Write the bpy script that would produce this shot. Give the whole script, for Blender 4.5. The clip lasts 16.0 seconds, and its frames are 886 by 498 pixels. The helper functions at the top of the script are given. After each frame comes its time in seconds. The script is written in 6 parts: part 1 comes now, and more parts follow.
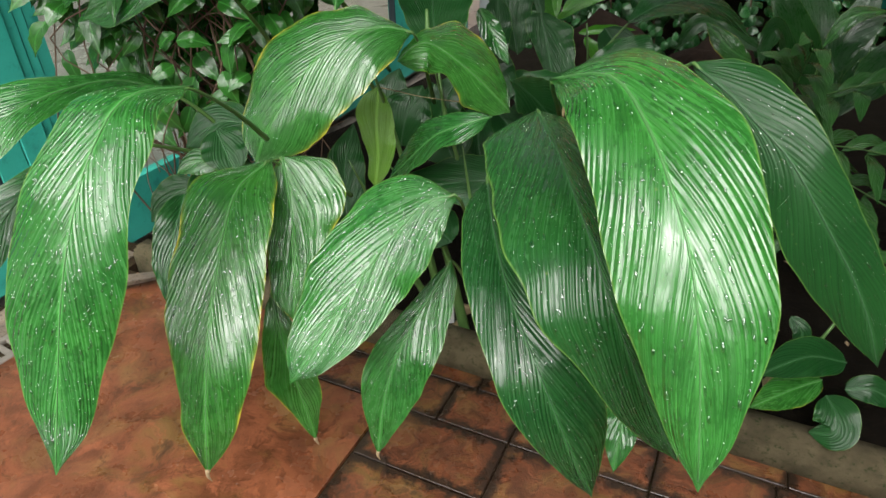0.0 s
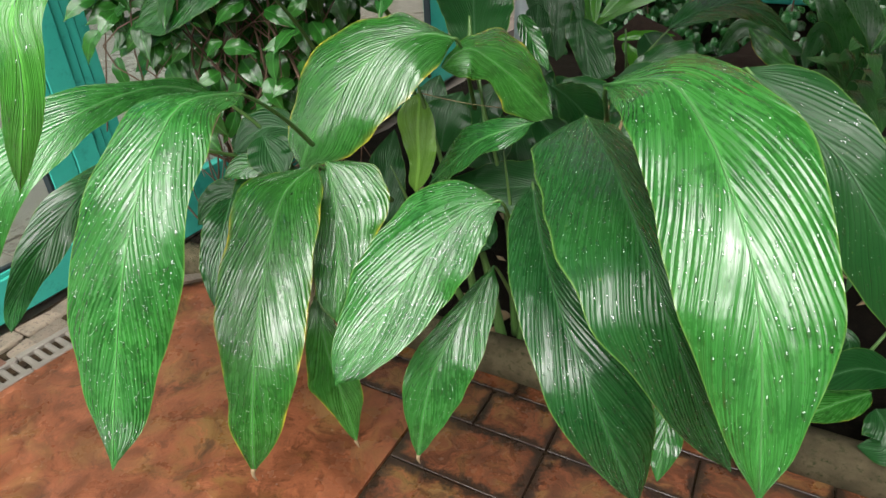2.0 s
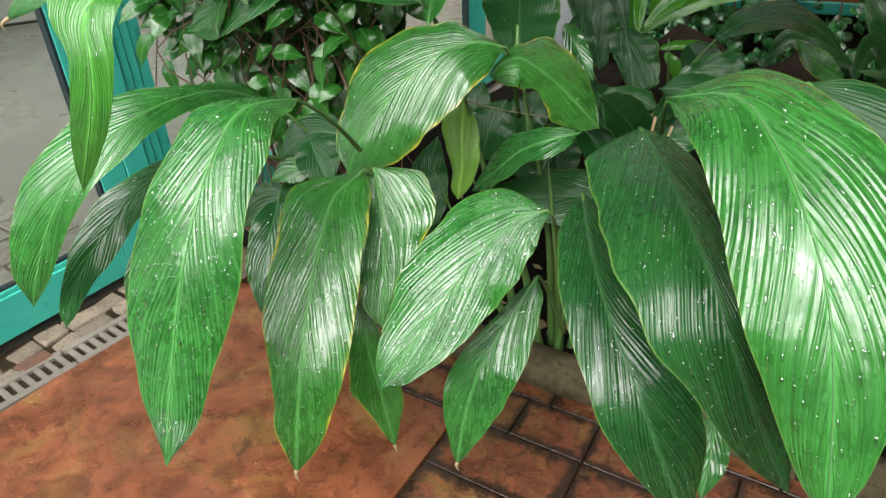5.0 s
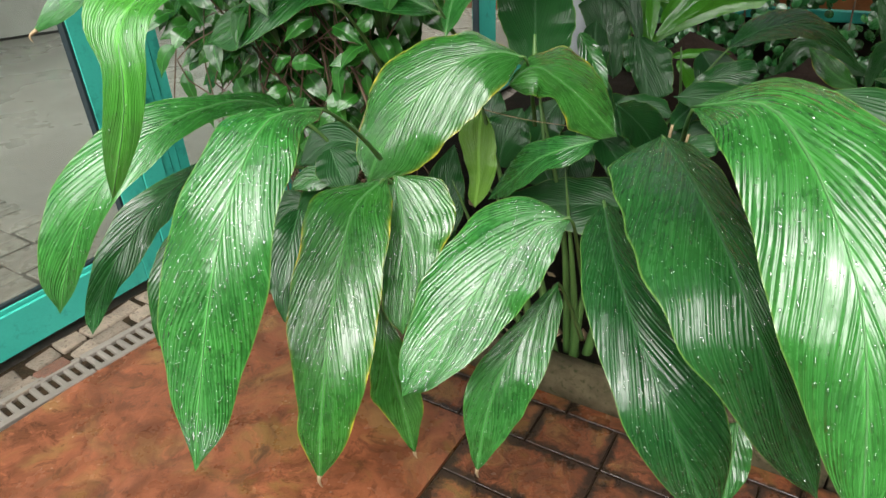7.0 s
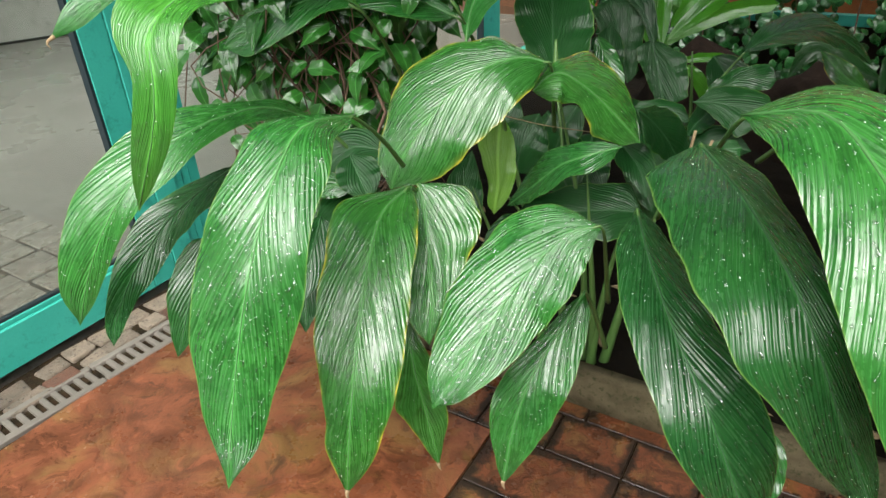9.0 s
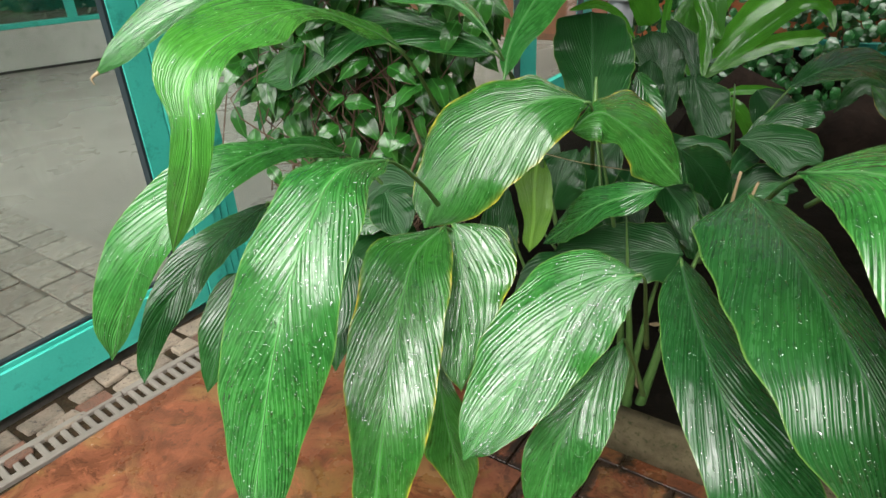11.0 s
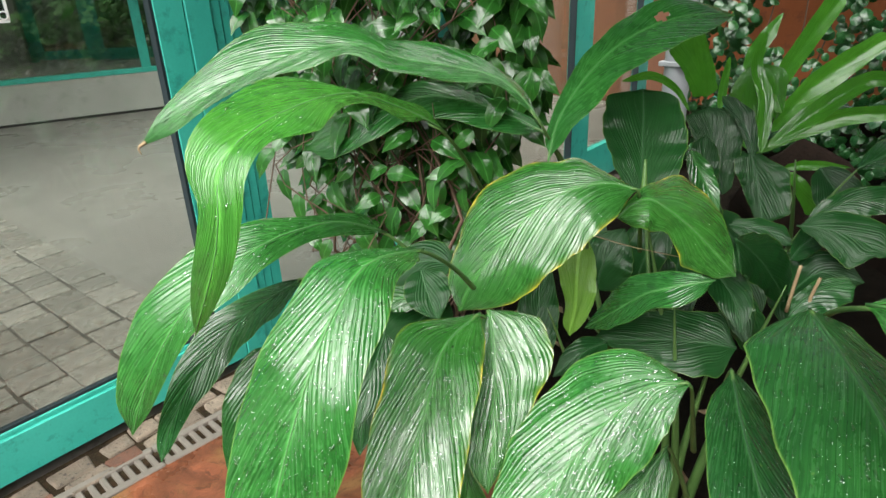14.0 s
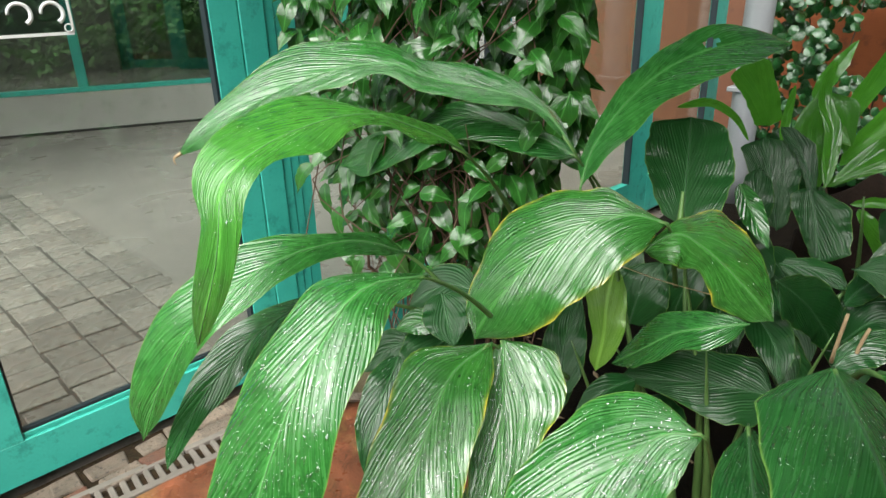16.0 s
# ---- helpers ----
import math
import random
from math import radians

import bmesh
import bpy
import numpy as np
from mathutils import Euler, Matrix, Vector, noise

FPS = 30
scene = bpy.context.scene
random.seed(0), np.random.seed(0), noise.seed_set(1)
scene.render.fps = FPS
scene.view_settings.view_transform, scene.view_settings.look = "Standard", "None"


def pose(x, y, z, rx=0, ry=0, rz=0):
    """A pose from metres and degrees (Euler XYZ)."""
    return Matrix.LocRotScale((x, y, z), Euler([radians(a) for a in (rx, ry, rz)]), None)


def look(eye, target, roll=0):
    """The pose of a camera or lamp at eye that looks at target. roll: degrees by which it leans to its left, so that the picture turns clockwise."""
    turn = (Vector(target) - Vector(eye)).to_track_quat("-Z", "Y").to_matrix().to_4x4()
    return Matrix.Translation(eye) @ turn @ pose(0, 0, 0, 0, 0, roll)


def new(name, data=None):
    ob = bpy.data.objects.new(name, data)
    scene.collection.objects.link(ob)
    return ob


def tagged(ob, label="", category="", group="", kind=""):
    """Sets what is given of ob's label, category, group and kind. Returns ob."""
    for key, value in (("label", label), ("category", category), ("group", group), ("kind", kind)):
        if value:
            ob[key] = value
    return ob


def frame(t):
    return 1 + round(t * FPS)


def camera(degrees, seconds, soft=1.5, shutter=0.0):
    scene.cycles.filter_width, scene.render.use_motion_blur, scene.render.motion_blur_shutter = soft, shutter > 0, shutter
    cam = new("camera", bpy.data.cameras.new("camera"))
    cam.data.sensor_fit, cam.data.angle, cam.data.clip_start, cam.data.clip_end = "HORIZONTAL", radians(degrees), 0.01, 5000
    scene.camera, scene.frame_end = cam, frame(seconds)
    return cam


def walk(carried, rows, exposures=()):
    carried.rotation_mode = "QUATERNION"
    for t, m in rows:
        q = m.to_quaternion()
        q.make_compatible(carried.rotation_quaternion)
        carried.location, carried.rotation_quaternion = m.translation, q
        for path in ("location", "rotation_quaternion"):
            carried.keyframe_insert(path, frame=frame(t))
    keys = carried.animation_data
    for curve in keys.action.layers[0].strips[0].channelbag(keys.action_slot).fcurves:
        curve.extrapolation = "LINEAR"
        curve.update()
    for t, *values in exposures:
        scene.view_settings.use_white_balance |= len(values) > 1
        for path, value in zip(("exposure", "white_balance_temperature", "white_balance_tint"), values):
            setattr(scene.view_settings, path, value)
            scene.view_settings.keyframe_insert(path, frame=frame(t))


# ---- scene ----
cam = camera(69.0, 16.0)
PATH = [
    (0, (0.044, 0.051, 1.331), (-0.011, 1.742, 0.264), -1.4),
    (0.5, (0.036, 0.056, 1.329), (-0.04, 1.747, 0.264), -1.1),
    (1, (0.026, 0.053, 1.333), (-0.067, 1.745, 0.271), -1.6),
    (1.5, (0.022, 0.047, 1.334), (-0.097, 1.74, 0.275), -2.2),
    (2, (0.017, 0.045, 1.333), (-0.127, 1.742, 0.284), -2.4),
    (2.5, (0.01, 0.043, 1.335), (-0.151, 1.738, 0.286), -2.5),
    (3, (0.007, 0.04, 1.337), (-0.172, 1.735, 0.292), -2.6),
    (3.5, (0.003, 0.039, 1.337), (-0.188, 1.738, 0.299), -2.2),
    (4, (-0.005, 0.043, 1.337), (-0.211, 1.739, 0.297), -2.2),
    (6.5, (-0.036, 0.033, 1.347), (-0.277, 1.74, 0.332), -2.5),
    (7, (-0.044, 0.029, 1.345), (-0.292, 1.737, 0.335), -2.7),
    (7.5, (-0.057, 0.029, 1.349), (-0.31, 1.738, 0.341), -2.8),
    (8, (-0.065, 0.039, 1.349), (-0.315, 1.748, 0.339), -2.8),
    (8.5, (-0.073, 0.047, 1.347), (-0.327, 1.755, 0.337), -2.6),
    (9, (-0.104, 0.044, 1.347), (-0.341, 1.758, 0.345), -2.7),
    (11.5, (-0.119, 0.095, 1.381), (-0.465, 1.838, 0.464), -2.9),
    (12, (-0.124, 0.099, 1.39), (-0.448, 1.862, 0.502), -2.4),
    (12.5, (-0.122, 0.109, 1.397), (-0.446, 1.882, 0.531), -2.4),
    (13, (-0.116, 0.121, 1.405), (-0.482, 1.896, 0.56), -2.5),
    (13.5, (-0.108, 0.14, 1.409), (-0.523, 1.917, 0.588), -2.4),
    (14, (-0.103, 0.166, 1.413), (-0.591, 1.931, 0.608), -2.3),
    (14.5, (-0.093, 0.177, 1.422), (-0.626, 1.945, 0.652), -2.2),
    (15, (-0.073, 0.191, 1.418), (-0.644, 1.949, 0.654), -1.8),
    (15.5, (-0.052, 0.204, 1.416), (-0.663, 1.948, 0.649), -1.9),
    (16, (-0.029, 0.221, 1.417), (-0.707, 1.944, 0.662), -1.5),
]
walk(cam, [(t, look(eye, target, roll)) for t, eye, target, roll in PATH], exposures=[(0, 1.07), (4, 1.27), (9, 1.28), (12, 1.31), (16, 1.35)])

# ---- light ----
world = bpy.data.worlds.new("world")
scene.world = world
world.use_nodes = True
wn = world.node_tree
sky = wn.nodes.new("ShaderNodeTexSky")
sky.sky_type = "NISHITA"
sky.sun_disc = False
sky.sun_elevation = radians(54)
sky.sun_rotation = radians(180)
sky.air_density, sky.dust_density = 1.0, 7.0
grey_sky = wn.nodes.new("ShaderNodeHueSaturation")
grey_sky.inputs["Saturation"].default_value = 0.22
wn.links.new(sky.outputs[0], grey_sky.inputs["Color"])
wn.links.new(grey_sky.outputs[0], wn.nodes["Background"].inputs[0])
wn.nodes["Background"].inputs[1].default_value = 0.075
sun = new("sun", bpy.data.lights.new("sun", "SUN"))
sun.data.energy, sun.data.angle, sun.data.color = 3.3, radians(70), (1.0, 0.98, 0.94)
sun.matrix_world = look((-0.06, -0.60, 0.80), (0, 0, 0))


# ---- materials ----
class Net:
    """Short ways to wire a node material."""

    def __init__(self, name):
        self.mat = bpy.data.materials.new(name)
        self.mat.use_nodes = True
        self.tree = self.mat.node_tree
        self.bsdf = self.tree.nodes["Principled BSDF"]
        self.output = self.tree.nodes["Material Output"]

    def add(self, kind, operation=None, uv_map=None, interpolation_type=None, data_type=None, blend_type=None):
        n = self.tree.nodes.new(kind)
        if operation:
            n.operation = operation
        if uv_map:
            n.uv_map = uv_map
        if interpolation_type:
            n.interpolation_type = interpolation_type
        if data_type:
            n.data_type = data_type
        if blend_type:
            n.blend_type = blend_type
        return n

    def link(self, a, b):
        self.tree.links.new(a, b)

    def put(self, socket, value):
        if isinstance(value, (int, float, tuple, list)):
            socket.default_value = value
        else:
            self.link(value, socket)

    def math(self, op, a, b=None, c=None):
        n = self.add("ShaderNodeMath", operation=op)
        for i, v in enumerate((a, b, c)):
            if v is not None:
                self.put(n.inputs[i], v)
        return n.outputs[0]

    def coords(self, kind="Object"):
        return self.add("ShaderNodeTexCoord").outputs[kind]

    def scaled(self, vector, scale):
        n = self.add("ShaderNodeMapping")
        self.link(vector, n.inputs[0])
        n.inputs["Scale"].default_value = scale
        return n.outputs[0]

    def noise(self, vector, scale, detail=4.0, rough=0.55):
        n = self.add("ShaderNodeTexNoise")
        self.link(vector, n.inputs["Vector"])
        n.inputs["Scale"].default_value, n.inputs["Detail"].default_value, n.inputs["Roughness"].default_value = scale, detail, rough
        return n.outputs["Fac"]

    def step(self, value, lo, hi, a=0.0, b=1.0):
        n = self.add("ShaderNodeMapRange", interpolation_type="SMOOTHSTEP")
        for i, v in enumerate((value, lo, hi, a, b)):
            self.put(n.inputs[i], v)
        return n.outputs[0]

    def mix(self, fac, a, b, blend="MIX"):
        n = self.add("ShaderNodeMix", data_type="RGBA", blend_type=blend)
        self.put(n.inputs[0], fac)
        for socket, v in ((n.inputs[6], a), (n.inputs[7], b)):
            self.put(socket, (*v, 1.0) if isinstance(v, tuple) else v)
        return n.outputs[2]

    def bump(self, height, distance, strength=1.0, normal=None):
        n = self.add("ShaderNodeBump")
        self.link(height, n.inputs["Height"])
        n.inputs["Distance"].default_value, n.inputs["Strength"].default_value = distance, strength
        if normal is not None:
            self.link(normal, n.inputs["Normal"])
        return n.outputs[0]

    def set(self, **values):
        for key, value in values.items():
            socket = self.bsdf.inputs[key.replace("_", " ")]
            self.put(socket, (*value, 1.0) if isinstance(value, tuple) and len(value) == 3 else value)
        return self


def leaf_material(name, dark, light, margin=None, wet=0.9, pleat=0.0225, stripe=0.0055, glow=0.16, relief=0.0009, rough=0.27, spec=0.42):
    """A pleated leaf: close veins sweep from a pale midrib to the tip; dry parts have a dull sheen, wet films lie dark and glassy on it."""
    m = Net(name)
    vein = m.add("ShaderNodeUVMap", uv_map="vein").outputs[0]
    flat = m.add("ShaderNodeUVMap", uv_map="blade").outputs[0]
    sep = m.add("ShaderNodeSeparateXYZ")
    m.link(vein, sep.inputs[0])
    sep2 = m.add("ShaderNodeSeparateXYZ")
    m.link(flat, sep2.inputs[0])
    across, lateral = m.math("ABSOLUTE", sep.outputs[1]), m.math("ABSOLUTE", sep2.outputs[1])
    at = m.coords("Object")
    luck = m.add("ShaderNodeObjectInfo").outputs["Random"]
    # grain runs along the veins: x counts across them, y along them, z tells the two halves and the leaves apart
    run = m.add("ShaderNodeCombineXYZ")
    m.link(sep.outputs[0], run.inputs[0])
    m.link(sep2.outputs[0], run.inputs[1])
    m.link(m.math("ADD", m.math("MULTIPLY", luck, 9.0), m.math("MULTIPLY", m.step(sep.outputs[1], -0.001, 0.001), 3.0)), run.inputs[2])
    run = run.outputs[0]
    wob = m.noise(m.scaled(run, (22.0, 5.0, 1.0)), 1.0, 2.0)
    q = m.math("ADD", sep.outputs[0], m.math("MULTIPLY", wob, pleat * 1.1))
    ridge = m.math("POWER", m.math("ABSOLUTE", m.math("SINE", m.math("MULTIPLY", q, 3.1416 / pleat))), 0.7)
    rows = m.noise(m.scaled(run, (2.6 / pleat, 2.5, 1.0)), 1.0, 2.0, 0.6)
    fine = m.noise(m.scaled(run, (9.0 / pleat, 7.0, 1.0)), 1.0, 2.0, 0.6)
    big = m.noise(at, 11.0, 3.0)
    # films of rain water: patches that follow the veins, broken at the ridges
    blot = m.math("ADD", m.math("MULTIPLY", m.noise(m.scaled(run, (1.3 / pleat, 48.0, 1.0)), 1.0, 4.0, 0.65), 0.55), m.math("MULTIPLY", m.noise(at, 34.0, 4.0, 0.65), 0.45))
    film = m.math("MULTIPLY", m.step(blot, 0.505, 0.545), m.step(m.noise(at, 6.5, 2.0), 0.36, 0.58, 0.2, 1.0))
    tint = m.math("MULTIPLY_ADD", luck, 0.30, m.math("MULTIPLY", big, 0.8))
    body = m.mix(m.step(tint, 0.3, 0.85), dark, light)
    body = m.mix(m.step(rows, 0.42, 0.72, 0.0, 0.35), body, tuple(min(1, c * 1.45) for c in light))
    # pleat valleys darkened in the colour, on top of the relief's own shading
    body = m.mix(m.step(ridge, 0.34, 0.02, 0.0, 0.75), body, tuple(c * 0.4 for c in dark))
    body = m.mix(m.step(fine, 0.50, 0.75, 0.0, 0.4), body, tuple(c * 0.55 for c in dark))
    body = m.mix(m.math("MULTIPLY", film, 0.55 * wet), body, tuple(c * 0.5 for c in dark))
    fleck = m.step(m.noise(at, 140.0, 1.0), 0.76, 0.80)
    body = m.mix(m.math("MULTIPLY", fleck, 0.25), body, (0.20, 0.26, 0.06))
    if stripe:
        rib = tuple(min(1, c * 1.6 + 0.018) for c in light)
        body = m.mix(m.step(lateral, stripe, 0.0016, 0.0, 0.6), body, rib)
    ragged = m.math("ADD", across, m.math("MULTIPLY", m.math("SUBTRACT", m.noise(at, 20.0, 3.0), 0.5), 0.22))
    if margin:
        worn = m.step(m.noise(at, 9.0, 2.0), 0.38, 0.60, 0.2, 1.0)
        body = m.mix(m.math("MULTIPLY", m.step(ragged, 0.96, 1.02, 0.0, 0.85), worn), body, margin)
        body = m.mix(m.math("MULTIPLY", m.step(ragged, 0.86, 1.08, 0.0, 0.25), worn), body, margin)
    else:
        body = m.mix(m.step(across, 0.965, 0.995, 0.0, 0.55), body, (0.14, 0.26, 0.05))
        body = m.mix(m.step(ragged, 1.03, 1.07, 0.0, 0.75), body, (0.45, 0.34, 0.06))
    depth = m.step(m.noise(m.scaled(run, (14.0, 4.0, 1.0)), 1.0, 2.0), 0.3, 0.7, 0.15, 1.05)
    fold = m.math("MULTIPLY", m.math("POWER", m.math("SINE", m.math("MULTIPLY", q, 3.1416 / pleat)), 2.0), depth)
    slow = m.noise(m.scaled(run, (1.15 / pleat, 3.0, 1.0)), 1.0, 1.0, 0.5)
    h = m.math("ADD", fold, m.math("MULTIPLY", slow, 2.6))
    h = m.math("ADD", h, m.math("MULTIPLY", m.noise(at, 26.0, 2.0), 1.1))
    dry_h = m.math("ADD", h, m.math("MULTIPLY", rows, 0.35))
    normal = m.bump(dry_h, relief)
    gloss = m.math("ADD", m.math("MULTIPLY", film, -0.62 * rough * wet), m.math("MULTIPLY_ADD", rows, 0.16, rough - 0.08))
    wet_h = m.math("ADD", h, m.math("MULTIPLY", m.noise(m.scaled(run, (2.0 / pleat, 26.0, 1.0)), 1.0, 1.0, 0.5), 0.8))
    m.link(m.bump(wet_h, relief * 1.35), m.bsdf.inputs["Coat Normal"])
    coat = m.math("MULTIPLY_ADD", m.step(blot, 0.45, 0.52), 0.8 * wet, 0.2 * wet)
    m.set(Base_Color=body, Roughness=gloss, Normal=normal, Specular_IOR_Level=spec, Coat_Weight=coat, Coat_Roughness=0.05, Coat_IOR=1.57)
    lit = m.add("ShaderNodeBsdfTranslucent")
    m.link(m.mix(0.4, body, (0.10, 0.36, 0.02)), lit.inputs[0])
    both = m.add("ShaderNodeMixShader")
    both.inputs[0].default_value = glow
    m.link(m.bsdf.outputs[0], both.inputs[1])
    m.link(lit.outputs[0], both.inputs[2])
    m.link(both.outputs[0], m.output.inputs[0])
    return m.mat


def tile_material(name, a, b, stain, scale, edges=True):
    """Worn red clay or cement: swirled tones, olive patches painted for wet reflections, dark scuffs, black grime that
    creeps in from a tile's edges, patchily wet.
    """
    m = Net(name)
    at = m.add("ShaderNodeNewGeometry").outputs["Position"]
    warp = m.add("ShaderNodeTexNoise")
    m.link(at, warp.inputs["Vector"])
    warp.inputs["Scale"].default_value, warp.inputs["Detail"].default_value = scale * 1.6, 3.0
    moved = m.add("ShaderNodeVectorMath", operation="MULTIPLY_ADD")
    m.link(warp.outputs["Color"], moved.inputs[0])
    moved.inputs[1].default_value = (0.22, 0.22, 0.0)
    m.link(at, moved.inputs[2])
    swirl = moved.outputs[0]
    broad, mid, fine = m.noise(at, scale, 5.0, 0.65), m.noise(swirl, scale * 3.2, 5.0, 0.62), m.noise(at, scale * 30, 3.0, 0.6)
    body = m.mix(m.step(mid, 0.36, 0.64), a, b)
    body = m.mix(m.step(m.noise(swirl, scale * 1.3, 4.0, 0.6), 0.50, 0.66, 0.0, 0.75), body, tuple(min(1, c * k) for c, k in zip(b, (1.15, 1.9, 1.5))))
    # olive-gold reflections of the wet floor, painted as colour patches
    body = m.mix(m.step(m.noise(swirl, scale * 0.9, 5.0, 0.7), 0.52, 0.66, 0.0, 0.7), body, (0.14, 0.085, 0.022))
    body = m.mix(m.step(m.noise(swirl, scale * 2.2, 6.0, 0.72), 0.56, 0.70, 0.0, 0.8), body, stain)
    body = m.mix(m.step(m.noise(swirl, scale * 7.0, 5.0, 0.75), 0.53, 0.64, 0.0, 0.55), body, tuple(c * 0.4 for c in a))
    body = m.mix(m.step(m.noise(swirl, scale * 5.0, 4.0, 0.7), 0.57, 0.66, 0.0, 0.5), body, tuple(min(1, c * 1.45) for c in b))
    body = m.mix(m.step(fine, 0.55, 0.75, 0.0, 0.3), body, tuple(c * 0.45 for c in a))
    body = m.mix(m.step(m.noise(at, scale * 14, 4.0, 0.7), 0.63, 0.72, 0.0, 0.5), body, tuple(c * 0.3 for c in a))
    if edges:
        sep = m.add("ShaderNodeSeparateXYZ")
        m.link(m.coords("Generated"), sep.inputs[0])
        rim = m.math("MINIMUM", m.math("MINIMUM", sep.outputs[0], m.math("SUBTRACT", 1.0, sep.outputs[0])), m.math("MULTIPLY", m.math("MINIMUM", sep.outputs[1], m.math("SUBTRACT", 1.0, sep.outputs[1])), 0.6))
        rim = m.math("ADD", rim, m.math("MULTIPLY", m.math("SUBTRACT", m.noise(at, scale * 5, 5.0, 0.7), 0.5), 0.34))
        body = m.mix(m.step(rim, 0.12, 0.02, 0.0, 0.9), body, (0.016, 0.012, 0.008))
    h = m.math("ADD", m.math("MULTIPLY", mid, 0.7), m.math("MULTIPLY", fine, 0.2))
    m.set(Base_Color=body, Roughness=m.math("MULTIPLY_ADD", m.step(broad, 0.40, 0.58), -0.34, 0.50), Normal=m.bump(h, 0.006), Specular_IOR_Level=0.45)
    return m.mat


def rough_material(name, a, b, c, scale, roughness=0.6, relief=0.002, spec=0.5, wet=0.0, vary=0.15):
    """A mottled mineral or painted surface: broad stains, fine grain, worn relief, lighter and darker pieces."""
    m = Net(name)
    at = m.coords("Object")
    broad, mid, fine = m.noise(at, scale, 5.0, 0.6), m.noise(at, scale * 5, 5.0, 0.65), m.noise(at, scale * 40, 3.0)
    body = m.mix(m.step(broad, 0.35, 0.65), a, b)
    body = m.mix(m.step(mid, 0.52, 0.7), body, c)
    body = m.mix(m.math("MULTIPLY", fine, 0.3), body, tuple(v * 0.55 for v in a))
    if vary:
        luck = m.add("ShaderNodeObjectInfo").outputs["Random"]
        hsv = m.add("ShaderNodeHueSaturation")
        m.link(body, hsv.inputs["Color"])
        m.link(m.math("MULTIPLY_ADD", luck, 2 * vary, 1 - vary), hsv.inputs["Value"])
        body = hsv.outputs[0]
    h = m.math("ADD", m.math("MULTIPLY", mid, 0.7), m.math("MULTIPLY", fine, 0.3))
    gloss = m.math("MULTIPLY_ADD", m.step(broad, 0.4, 0.6), -wet, roughness)
    m.set(Base_Color=body, Roughness=gloss, Normal=m.bump(h, relief), Specular_IOR_Level=spec)
    return m.mat


def plain_material(name, colour, roughness=0.5, metal=0.0, grain=0.12, scale=60.0, relief=0.0005):
    m = Net(name)
    at = m.coords("Object")
    n, broad = m.noise(at, scale, 4.0), m.noise(at, scale * 0.08, 3.0)
    body = m.mix(m.math("MULTIPLY", n, 2 * grain), colour, tuple(v * 0.55 for v in colour))
    body = m.mix(m.math("MULTIPLY", m.step(broad, 0.4, 0.7), grain), body, tuple(min(1.0, v * 1.4 + 0.02) for v in colour))
    m.set(Base_Color=body, Roughness=m.math("MULTIPLY_ADD", n, 0.2, roughness - 0.1), Metallic=metal, Normal=m.bump(n, relief))
    return m.mat


def glass_material(name, tint=(0.9, 0.96, 0.94), least=0.06):
    m = Net(name)
    clear = m.add("ShaderNodeBsdfTransparent")
    clear.inputs[0].default_value = (*tint, 1)
    shine = m.add("ShaderNodeBsdfGlossy")
    shine.inputs["Roughness"].default_value = 0.02
    rim = m.add("ShaderNodeLayerWeight")
    rim.inputs[0].default_value = 0.5
    gloss = m.math("MULTIPLY_ADD", m.math("POWER", rim.outputs["Facing"], 4.0), 0.7, least)
    both = m.add("ShaderNodeMixShader")
    m.link(gloss, both.inputs[0])
    m.link(clear.outputs[0], both.inputs[1])
    m.link(shine.outputs[0], both.inputs[2])
    m.link(both.outputs[0], m.output.inputs[0])
    return m.mat


YELLOW = (0.55, 0.45, 0.04)
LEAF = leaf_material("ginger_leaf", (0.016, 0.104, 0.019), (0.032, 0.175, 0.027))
# ginger leaf with shade put into its colour, for leaves under others
LEAF_SHADED = leaf_material("ginger_leaf_shaded", (0.009, 0.058, 0.013), (0.017, 0.090, 0.018), glow=0.08, wet=0.5, spec=0.34)
# darker again and less glossy: clump shade painted into the leaf colour
LEAF_SHADED_MATT = leaf_material("ginger_leaf_shaded_matt", (0.007, 0.044, 0.010), (0.012, 0.064, 0.014), glow=0.06, wet=0.15, rough=0.34, spec=0.16, relief=0.0007)
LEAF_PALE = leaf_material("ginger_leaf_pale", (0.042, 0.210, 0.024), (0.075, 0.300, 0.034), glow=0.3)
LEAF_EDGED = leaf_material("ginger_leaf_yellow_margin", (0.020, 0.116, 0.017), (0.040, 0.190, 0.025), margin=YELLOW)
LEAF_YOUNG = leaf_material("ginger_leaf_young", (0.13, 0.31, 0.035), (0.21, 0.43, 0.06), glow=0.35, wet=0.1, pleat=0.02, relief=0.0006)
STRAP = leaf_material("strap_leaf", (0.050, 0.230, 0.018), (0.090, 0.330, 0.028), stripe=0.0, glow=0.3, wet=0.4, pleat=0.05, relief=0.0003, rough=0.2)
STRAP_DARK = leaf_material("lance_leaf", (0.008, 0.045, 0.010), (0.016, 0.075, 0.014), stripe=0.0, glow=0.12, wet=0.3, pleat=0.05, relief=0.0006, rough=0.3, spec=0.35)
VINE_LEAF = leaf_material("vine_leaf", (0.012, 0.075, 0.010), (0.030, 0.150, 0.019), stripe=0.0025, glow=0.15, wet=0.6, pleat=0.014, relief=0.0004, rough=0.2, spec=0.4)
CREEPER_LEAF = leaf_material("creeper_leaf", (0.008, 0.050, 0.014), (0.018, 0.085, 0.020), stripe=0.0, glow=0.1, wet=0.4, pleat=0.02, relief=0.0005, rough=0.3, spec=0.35)
